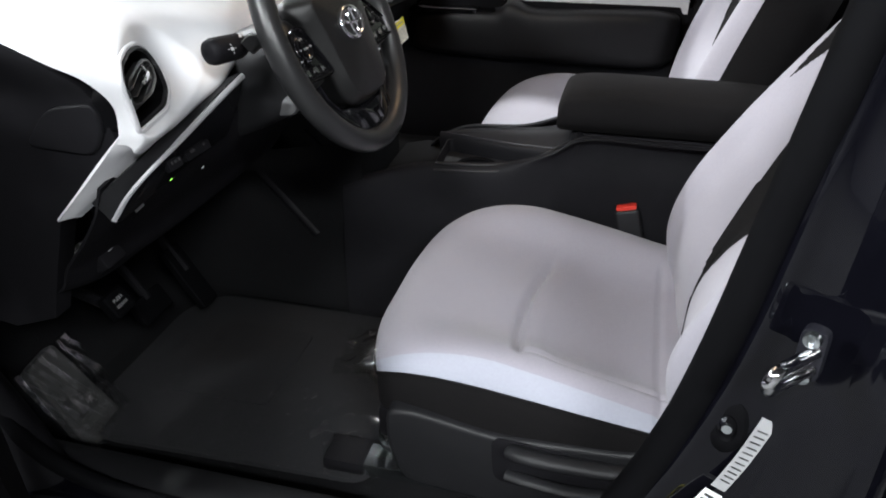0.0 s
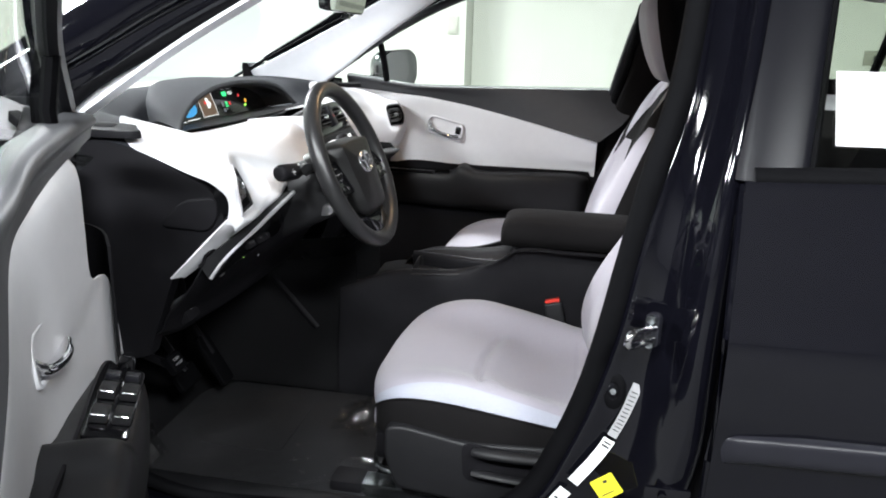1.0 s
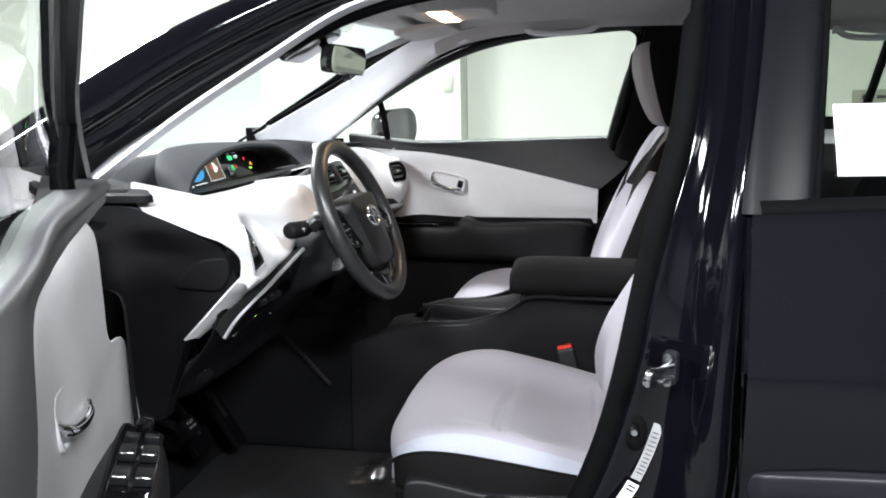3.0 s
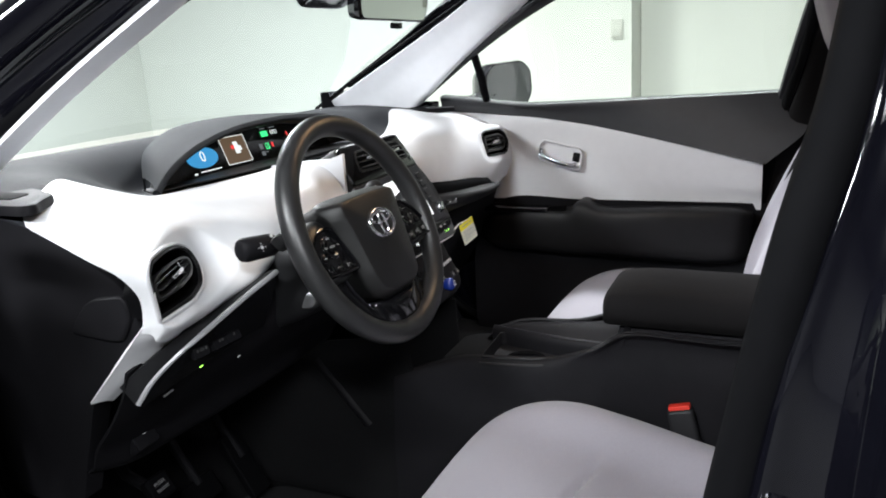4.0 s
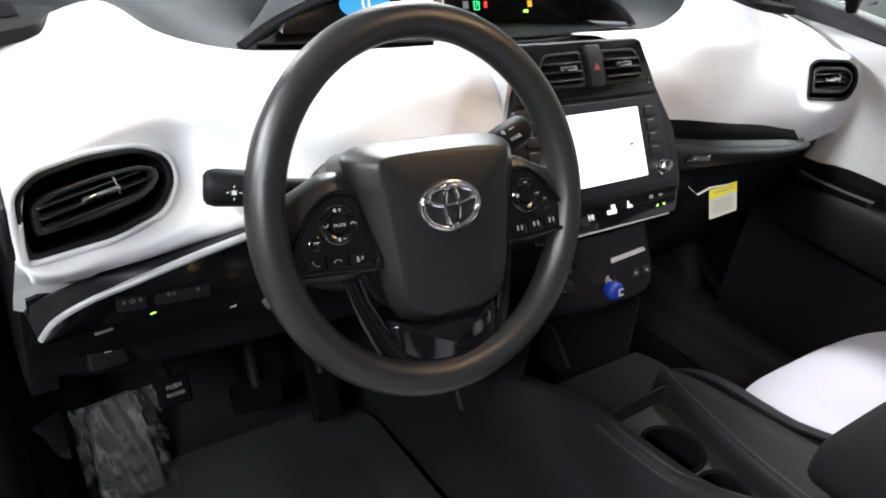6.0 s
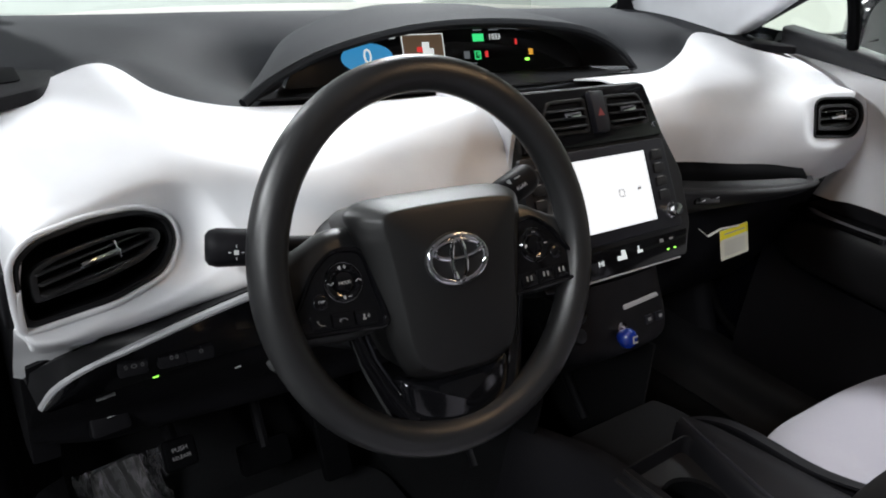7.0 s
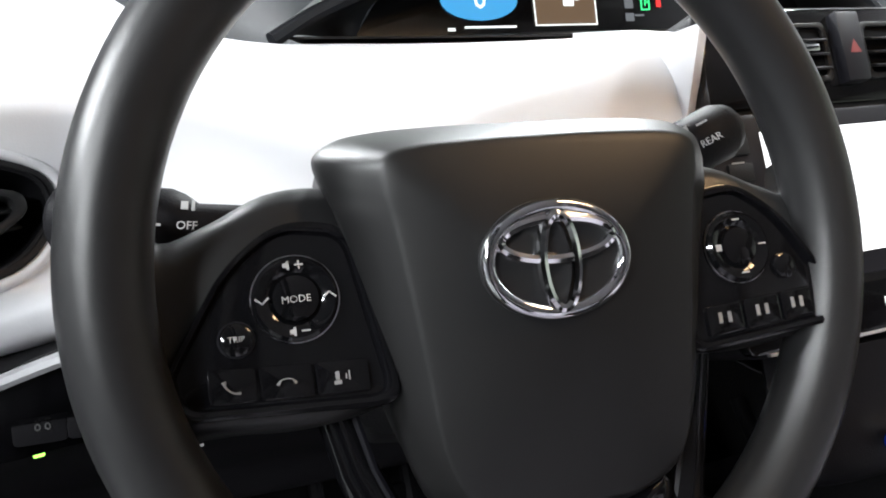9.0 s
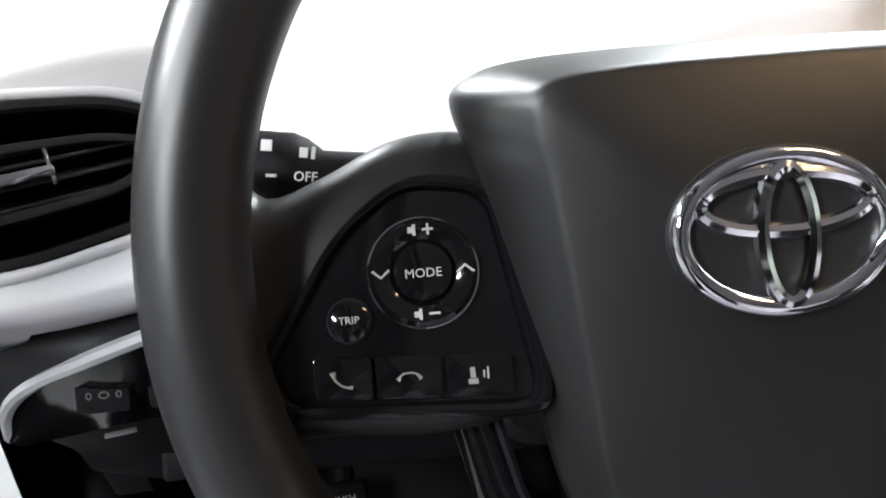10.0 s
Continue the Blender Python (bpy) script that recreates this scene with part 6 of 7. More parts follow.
        if s < 0:
            bars("sun_mark", [(-0.006, -0.004, 0.003, 0.003), (-0.006, 0.0, 0.0006, 0.0018), (-0.006, -0.008, 0.0006, 0.0018), (-0.010, -0.004, 0.0018, 0.0006), (-0.002, -0.004, 0.0018, 0.0006)], sm, ICON, st, 0.0006)
            bars("lamp_marks", [(0.0195, 0.0045, 0.0022, 0.0026), (0.0222, 0.0045, 0.0010, 0.0032), (0.009, 0.006, 0.003, 0.003), (0.011, -0.002, 0.003, 0.0008)], sm, ICON, st, 0.0006)
            lettering("caption", "OFF", 0.0038, sm @ pose(0.0205, -0.002, 0.0002), ICON, st)
        else:
            bars("wiper_marks", [(-0.010, 0.006, 0.006, 0.0008), (-0.004, 0.006, 0.003, 0.004), (0.004, 0.006, 0.005, 0.0008), (-0.012, -0.005, 0.006, 0.0008)], sm, ICON, st, 0.0006)
            lettering("caption", "REAR", 0.0042, sm @ pose(0.004, -0.002, 0.0006), ICON, st)


steering_wheel()


# ---- seats ----
def seat(name, yc, dx, label, recline, lift=0.0):
    st = thing(name, (0.45 + dx, yc, 0.28), label, "car seat", "front seats")

    def P(x, y, z):
        return (x + dx, yc + y, z)
    # cushion: rows along x, points from one flank to the other
    rows = []
    for x, w, edge, bol, mid, low in ((0.205, 0.150, 0.455, 0.462, 0.465, 0.42), (0.200, 0.185, 0.480, 0.492, 0.492, 0.43), (0.213, 0.212, 0.505, 0.520, 0.517, 0.44), (0.245, 0.226, 0.520, 0.543, 0.537, 0.45), (0.30, 0.231, 0.525, 0.558, 0.546, 0.455), (0.38, 0.233, 0.522, 0.563, 0.540, 0.455), (0.46, 0.235, 0.515, 0.552, 0.520, 0.452), (0.55, 0.236, 0.503, 0.532, 0.500, 0.445), (0.64, 0.236, 0.492, 0.510, 0.484, 0.44), (0.72, 0.235, 0.485, 0.495, 0.475, 0.435)):
        edge, bol, mid = edge + lift, bol + lift, mid + lift
        rows.append([P(x, -w - 0.004, low), P(x, -w - 0.004, (low + edge) / 2), P(x, -w + 0.001, edge), P(x, -w * 0.90, bol - 0.006), P(x, -w * 0.78, bol), P(x, -w * 0.5, mid + 0.004), P(x, 0, mid), P(x, w * 0.5, mid + 0.004), P(x, w * 0.78 + 0.008, bol + 0.012), P(x, w * 0.93 + 0.012, bol + 0.008), P(x, w + 0.016, edge + 0.012), P(x, w + 0.016, (low + edge) / 2), P(x, w + 0.016, low)])
    rows = [[(p[0] + 0.062 * min(1.0, abs(p[1] - yc) / 0.235) ** 3 * max(0.0, 1 - (p[0] - dx - 0.2) / 0.24), p[1], p[2]) for p in r] for r in rows]
    n = 8
    g = surface(rows, 18, n)

    def groove(q):
        x, y = q[0] - dx, q[1] - yc
        arc = 0.425 + 0.9 * (y + 0.06) ** 2
        fade = max(0.0, min(1.0, (y + 0.19) / 0.03)) * max(0.0, min(1.0, (0.13 - y) / 0.05))
        q[2] -= fade * (0.010 * math.exp(-((x - arc) / 0.006) ** 2) - 0.007 * math.exp(-((x - arc - 0.028) / 0.022) ** 2))
        if x > 0.43:
            q[2] -= 0.005 * math.exp(-((y + 0.170) / 0.006) ** 2) + 0.004 * math.exp(-((x - 0.632) / 0.005) ** 2) * (y < 0.16)
        return q
    for i in range(g.shape[0]):
        for j in range(g.shape[1]):
            g[i, j] = groove(g[i, j])
    part("cushion", sheet(g[:, 3 * n:10 * n + 1]), FABRIC, st, "light grey cloth seat cushion")
    part("cushion_bolster", sheet(g[:, 2 * n:3 * n + 1]), FABRIC_EDGE, st, "bluish grey outer cushion edge")
    part("cushion_skirt", sheet(g[:, :2 * n + 1]), DARKCLOTH, st, "black cloth cushion skirt")
    part("cushion_skirt", sheet(g[:, 10 * n:]), DARKCLOTH, st)
    part("cushion_front", sheet(surface([list(r) for r in (rows[0], [P(0.215, (p[1] - yc) * 0.95, min(p[2], 0.44)) for p in rows[0]], [P(0.24, (p[1] - yc) * 0.9, 0.40) for p in rows[0]])], 4, 4)), FABRIC, st)
    part("welt", tube([tuple(v) for v in g[4:, 2 * n]], 0.0026, n=6), DARKCLOTH, st)
    # plastic base and side shields
    part("seat_pan", block((0.48, 0.40, 0.06), pose(0.47 + dx, yc, 0.395), 0.012), PANEL, st)
    for s in (-1, 1):
        y = yc + s * 0.236
        m = frame_at((dx, y, 0), (1, 0, 0), (0, s, 0))
        shield = rounded([(0.262, 0.468), (0.262, 0.40), (0.285, 0.335), (0.40, 0.325), (0.78, 0.335), (0.80, 0.52), (0.70, 0.50), (0.60, 0.462), (0.42, 0.452), (0.30, 0.474)], 0.02)
        if s > 0:
            pass
        fm = Matrix(((1, 0, 0, dx), (0, 0, s, y + s * 0.012), (0, 1, 0, 0), (0, 0, 0, 1)))
        sh = part("side_shield", slab(shield, 0.03, fm, 0.008, 3), BLACK, st, "black plastic seat side shield")
        if s < 0 and yc < 0:
            rc = rounded([(0.415, 0.455), (0.42, 0.375), (0.62, 0.36), (0.66, 0.44)], 0.02)
            part("lever_recess", slab(rc, 0.004, fm, 0.001, top=0.002), PANEL, sh)
            part("height_lever", tube([tuple(fm @ Vector(p)) for p in spline([(0.440, 0.442, 0.006), (0.462, 0.448, 0.018), (0.53, 0.447, 0.020), (0.60, 0.450, 0.018), (0.655, 0.458, 0.008)], 5)], [0.008] + [0.013] * 18 + [0.011, 0.009], n=12, flat=0.75), BLACK, sh, "black seat height lever")
            part("height_lever", tube([tuple(fm @ Vector(p)) for p in spline([(0.44, 0.395, 0.006), (0.47, 0.398, 0.014), (0.53, 0.395, 0.016), (0.58, 0.392, 0.008)], 5)], 0.010, n=12, flat=0.7), BLACK, sh, "black recline lever")
    for s in (-1, 1):
        rl = part("seat_rail", block((0.62, 0.05, 0.025), pose(0.46 + dx, yc + s * 0.18, 0.292), 0.004), STEEL, st, "steel seat rail")
        part("rail_cover", block((0.07, 0.06, 0.03), pose(0.17 + dx, yc + s * 0.18, 0.292), 0.008), PANEL, rl)
        part("rail_leg", block((0.06, 0.03, 0.09), pose(0.30 + dx, yc + s * 0.18, 0.345), 0.006), PANEL, st)
        part("rail_leg", block((0.06, 0.03, 0.09), pose(0.64 + dx, yc + s * 0.18, 0.345), 0.006), PANEL, st)
    part("slide_bar", tube([tuple(p) for p in spline([P(0.30, -0.19, 0.33), P(0.235, -0.19, 0.342), P(0.222, -0.16, 0.345), P(0.222, 0.16, 0.345), P(0.235, 0.19, 0.342), P(0.30, 0.19, 0.33)], 5)], 0.006, n=8), STEEL, st, "steel seat slide bar")
    # backrest: rows upward, points from outer flank to inner flank; the dark middle starts in a point
    rows = []
    for z, x, w, dm, fb in ((0.455, 0.660, 0.195, 0.002, 0.00), (0.50, 0.662, 0.215, 0.003, 0.018), (0.58, 0.668, 0.232, 0.004, 0.036), (0.66, 0.684, 0.240, 0.012, 0.044), (0.76, 0.708, 0.243, 0.060, 0.044), (0.86, 0.735, 0.240, 0.095, 0.036), (0.95, 0.762, 0.228, 0.112, 0.026), (1.03, 0.788, 0.200, 0.110, 0.014), (1.075, 0.806, 0.165, 0.095, 0.006), (1.10, 0.828, 0.13, 0.075, 0.0)):
        rows.append([P(x + 0.13, -w + 0.02, z), P(x + 0.08, -w - 0.004, z), P(x + 0.012 - fb * 0.4, -w, z), P(x - fb, -w * 0.86, z + 0.002), P(x - fb * 0.5, -max(w * 0.66, dm + 0.02), z), P(x + 0.004, -dm, z), P(x + 0.008, 0, z), P(x + 0.004, dm, z), P(x - fb * 0.5, max(w * 0.66, dm + 0.02), z), P(x - fb, w * 0.86, z + 0.002), P(x + 0.012 - fb * 0.4, w, z), P(x + 0.08, w + 0.004, z), P(x + 0.13, w - 0.02, z)])
    rows = [[(p[0] + recline * max(0.0, p[2] - 0.62), p[1], p[2]) for p in r] for r in rows]
    g = surface(rows, 8, n)
    # cloth in two colours: pale bolsters and collar, black middle and wedges
    fine = surface(rows, 30, 24)[:, 2 * 24:10 * 24 + 1]
    levels = [r[2][2] for r in rows]
    halves = [abs(r[2][1] - yc) for r in rows]

    def pale(p):
        z = p[2]
        a = abs(p[1] - yc) / np.interp(z, levels, halves)
        if z > 0.91:
            collar = np.interp(z, (0.915, 1.0, 1.05, 1.08), (0.72, 0.6, 0.42, 0.0)) < a < np.interp(z, (0.915, 1.0, 1.05, 1.1), (0.73, 0.82, 0.93, 1.1))
            return collar or (a > np.interp(z, (0.91, 0.985), (0.80, 0.95)) and z < 0.985)
        if a < np.interp(z, (0.6, 0.66, 0.76, 0.86, 0.91), (0.03, 0.12, 0.30, 0.46, 0.54)):
            return False
        return not (z > 0.85 and np.interp(z, (0.85, 0.91), (0.77, 0.70)) < a < np.interp(z, (0.85, 0.91), (0.77, 0.81)))
    part("back_panel", sheet(fine, keep=lambda p: not pale(p)), DARKCLOTH, st, "black cloth backrest middle")
    part("back_bolster", sheet(fine, keep=lambda p: pale(p) and p[1] < yc), FABRIC, st, "light grey backrest bolster")
    part("back_bolster", sheet(fine, keep=lambda p: pale(p) and p[1] >= yc), FABRIC, st, "light grey backrest bolster")
    part("back_flank", sheet(g[:, :2 * n + 1]), DARKCLOTH, st, "black backrest flank")
    part("back_flank", sheet(g[:, 10 * n:]), DARKCLOTH, st)
    rear = np.array([[r[0], (np.array(r[0]) + np.array(r[-1])) / 2 + np.array((0.02, 0, 0)), r[-1]] for r in [[np.array(p) for p in q] for q in rows]])
    part("back_shell", sheet(rear), DARKCLOTH, st)
    topcap = np.array([[tuple(g[-1, j]) for j in range(g.shape[1])], [tuple(g[-1, j] * np.array((1, 1, 1)) + np.array((0.03, (yc - g[-1, j][1]) * 0.4, 0.012))) for j in range(g.shape[1])], [tuple(np.array((0.885 + dx + recline * 0.48, yc + (g[-1, j][1] - yc) * 0.2, 1.10))) for j in range(g.shape[1])]])
    part("back_crown", sheet(topcap), FABRIC, st, "light grey backrest crown")
    # head restraint
    for s in (-1, 1):
        part("headrest_post", tube([P(0.838 + recline * 0.46, s * 0.06, 1.06), P(0.835 + recline * 0.5, s * 0.06, 1.13)], 0.006, n=8), STEEL, st)
    rows = []
    for z, x, w, d in ((1.092, 0.800, 0.055, 0.05), (1.10, 0.782, 0.085, 0.075), (1.14, 0.757, 0.115, 0.10), (1.20, 0.735, 0.130, 0.115), (1.26, 0.722, 0.128, 0.115), (1.30, 0.724, 0.110, 0.095), (1.318, 0.738, 0.080, 0.065), (1.322, 0.76, 0.04, 0.03)):
        rows.append([P(x + d, -w * 0.6, z), P(x + d * 0.6, -w, z), P(x + d * 0.1, -w * 0.92, z), P(x, -w * 0.62, z), P(x - 0.004, -w * 0.38, z), P(x - 0.004, w * 0.38, z), P(x, w * 0.62, z), P(x + d * 0.1, w * 0.92, z), P(x + d * 0.6, w, z), P(x + d, w * 0.6, z), P(x + d * 1.1, 0, z)])
    rows = [[(p[0] + recline * 0.5, p[1], p[2]) for p in r] for r in rows]
    g = surface([r + [r[0]] for r in rows], 6, 5)
    part("headrest", sheet(g[:, 0:9]), DARKCLOTH, st, "black cloth headrest side")
    part("headrest_face", sheet(g[:, 8:43]), FABRIC, st, "light grey headrest face")
    part("headrest_back", sheet(g[:, 42:]), DARKCLOTH, st)
    return st


seat("driver_seat", -0.340, 0.0, "light grey cloth driver's seat with black skirt and flanks", 0.30)
seat("passenger_seat", 0.365, -0.008, "light grey cloth passenger seat with black flanks and headrest sides", 0.05, 0.038)


def rear_bench():
    b = thing("bench_seat", (1.6, 0, 0.3), "light grey cloth rear bench with black middle", "car seat")
    rows = [[(1.28, y, 0.45), (1.30, y, 0.53), (1.40, y, 0.56), (1.60, y, 0.53), (1.72, y, 0.56), (1.82, y, 0.85), (1.90, y, 1.05), (1.98, y, 1.07)] for y in (-0.62, -0.3, 0, 0.3, 0.62)]
    part("cushion", sheet(surface(rows, 4, 5), 0.01), FABRIC, b)
    for y in (-0.38, 0.38):
        part("headrest", block((0.09, 0.24, 0.14), pose(1.95, y, 1.12, 0, 12, 0), 0.04, 4), DARKCLOTH, b, "black headrest")


rear_bench()


# ---- centre console ----
def console():
    con = thing("centre_console", (0.4, 0.01, 0.28), "black centre console with cup holders and padded armrest", "centre console")
    # flanks
    for s, y0 in ((-1, -0.105), (1, 0.108)):
        rows = []
        for x, zt, yy in ((0.02, 0.57 if s < 0 else 0.48, 0.0), (0.10, 0.60 if s < 0 else 0.53, 0.0), (0.165, 0.622 if s < 0 else 0.60, 0.0), (0.22, 0.628, 0.0), (0.34, 0.640, 0.0), (0.42, 0.668, -0.012), (0.47, 0.700, -0.026), (0.60, 0.702, -0.034), (0.86, 0.70, -0.034)):
            rows.append([(x, y0 - s * 0.02, zt + 0.004), (x, y0 - s * 0.004, zt + 0.003), (x, y0 + s * (0.004 + yy), zt - 0.008), (x, y0 + s * (0.014 + yy), zt - 0.09), (x, y0 + s * (0.020 + yy), 0.45), (x, y0 + s * (0.025 + yy), 0.28)])
        part("flank", sheet(surface(rows, 5, 5), 0.004), PANEL, con, "black console flank")
    # front shelf, tray floor and walls
    part("front_shelf", sheet(surface([[(0.08, y, 0.575), (0.12, y, 0.585), (0.18, y, 0.59), (0.207, y, 0.592)] for y in (-0.10, 0.0, 0.12)], 4, 4), 0.01), CARPET, con, "black open shelf")
    tray = rounded([(0.205, -0.098), (0.31, -0.092), (0.39, -0.050), (0.428, -0.016), (0.40, -0.004), (0.30, 0.008), (0.20, 0.028)], 0.014)
    tm = frame_at((0, 0, 0.628), (1, 0, 0), (0, 0, 1))
    part("tray_edge", ring(grown(tray, 1.03, 1.06), tray, 0.10, tm, 0.004, 0.002), PANEL, con, "black tray surround")
    wells = ((0.270, -0.036, 0.037), (0.346, -0.036, 0.027))
    g = surface([[(x, y, 0.603) for y in (-0.10, 0.035)] for x in (0.195, 0.44)], 110, 60)
    part("tray_floor", sheet(g, 0.003, keep=lambda p: inside(grown(tray, 1.01), p[0], p[1]) and all(math.hypot(p[0] - x, p[1] - y) > r + 0.002 for x, y, r in wells)), BLACK, con, "black tray floor with round wells")
    for x, y, r in wells:
        cup = part("cup_holder", turned([(r + 0.006, -0.025), (r + 0.004, -0.020), (r, -0.023), (r - 0.002, -0.085), (0, -0.086)], pose(x, y, 0.628), 36), RUBBER, con, "round black cup holder")
        part("cup_tab", block((0.012, 0.022, 0.02), pose(x + r * 0.75, y + 0.012, 0.575), 0.004), SATIN, cup, "grey cup-holder tab")
    part("cup_floor", slab(tray, 0.01, tm, 0, top=-0.088), PIANO, con)
    # flank to the passenger's side, with a bright ridge
    rows = []
    for x, y0, y, z in ((0.18, 0.034, 0.038, 0.632), (0.21, 0.030, 0.040, 0.640), (0.30, 0.010, 0.044, 0.650), (0.40, -0.002, 0.050, 0.660), (0.46, -0.004, 0.054, 0.680)):
        rows.append([(x, y0, 0.60), (x, y0 + 0.001, 0.634), (x, y0 + 0.007, 0.638), (x, y0 * 0.4 + y * 0.6, z - 0.004), (x, y, z), (x, y + 0.025, z - 0.006), (x, y + 0.055, z - 0.045)])
    part("side_ridge", sheet(surface(rows, 6, 5), 0.004), PANEL, con, "raised black side ridge")
    part("ridge_line", tube([(x, y, z) for x, y, z in spline([(0.19, 0.037, 0.640), (0.26, 0.022, 0.641), (0.34, 0.008, 0.641), (0.44, 0.002, 0.641)], 6)], 0.0022, n=8), SATIN, con, "satin edge along the tray")
    for dz, dy in ((0.0, 0.0), (-0.008, -0.011)):
        part("tray_lip", tube([(x, y + dy, z + dz) for x, y, z in spline([(0.205, -0.098, 0.632), (0.26, -0.100, 0.636), (0.33, -0.094, 0.641), (0.39, -0.066, 0.649), (0.43, -0.028, 0.660), (0.448, 0.0, 0.664)], 6)], 0.0026, n=8), BLACK, con, "rolled tray lip")
    part("front_wall", block((0.012, 0.19, 0.07), pose(0.452, 0.01, 0.66, 0, 20, 0), 0.004), PANEL, con)
    # padded lid
    rows = []
    for x, k, top in ((0.424, 0.60, 0.735), (0.420, 0.86, 0.742), (0.428, 0.97, 0.758), (0.455, 1.0, 0.766), (0.60, 1.0, 0.768), (0.78, 1.0, 0.764), (0.85, 0.97, 0.755), (0.865, 0.8, 0.73)):
        h = (top - 0.698)
        rows.append([(x, 0.026 + 0.86 * k * yy, 0.698 + h * zz) for yy, zz in ((-0.082, 0.0), (-0.094, 0.25), (-0.096, 0.6), (-0.088, 0.9), (-0.07, 0.985), (0.0, 1.0), (0.07, 0.985), (0.088, 0.9), (0.096, 0.6), (0.094, 0.25), (0.082, 0.0))])
    lid = part("armrest", sheet(surface(rows, 5, 4)), DARKCLOTH, con, "black padded armrest lid")
    rows0 = [(x, 0.026 + 0.86 * 0.6 * yy, 0.698 + 0.037 * zz) for x in (0.424,) for yy, zz in ((-0.082, 0.0), (-0.094, 0.25), (-0.096, 0.6), (-0.088, 0.9), (-0.07, 0.985), (0.0, 1.0), (0.07, 0.985), (0.088, 0.9), (0.096, 0.6), (0.094, 0.25), (0.082, 0.0))]
    bm = bmesh.new()
    bm.faces.new([bm.verts.new(v) for v in rows0])
    part("lid_front", bm, DARKCLOTH, lid)
    part("storage_box", block((0.42, 0.13, 0.39), pose(0.655, 0.026, 0.498), 0.01), PANEL, con)
    # lower brace towards the bulkhead
    for s, y in ((-1, -0.098), (1, 0.118)):
        part("brace", tube([(-0.165, y, 0.582), (-0.10, y + 0.004 * s, 0.515), (-0.045, y + 0.008 * s, 0.455)], 0.010, n=10, flat=1.0), PANEL, con, "black brace beside the footwell")
        rows = [[(x, y + s * 0.002, z0), (x, y + s * 0.012, (z0 + 0.28) / 2), (x, y + s * 0.02, 0.28)] for x, z0 in ((-0.42, 0.62), (-0.2, 0.62), (0.0, 0.65), (0.06, 0.66))]
        part("footwell_side", sheet(surface(rows, 4, 4), 0.004), CARPET, con)


console()


def belt_buckle(x, y, z, lean):
    b = thing("belt_buckle", (x, y, 0.45), "black seat-belt buckle with a red release button", "belt buckle", "belt buckles")
    m = pose(x, y, z, lean, -14, 0)
    part("casing", block((0.044, 0.024, 0.085), m @ pose(0, 0, -0.045), 0.007, 3), BLACK, b)
    part("button", block((0.036, 0.017, 0.010), m, 0.003), RED, b, "red release button")
    part("stalk", block((0.024, 0.008, 0.12), m @ pose(0, 0, -0.14), 0.002), PANEL, b)


belt_buckle(0.560, -0.094, 0.580, -4)
belt_buckle(0.575, 0.128, 0.575, 4)


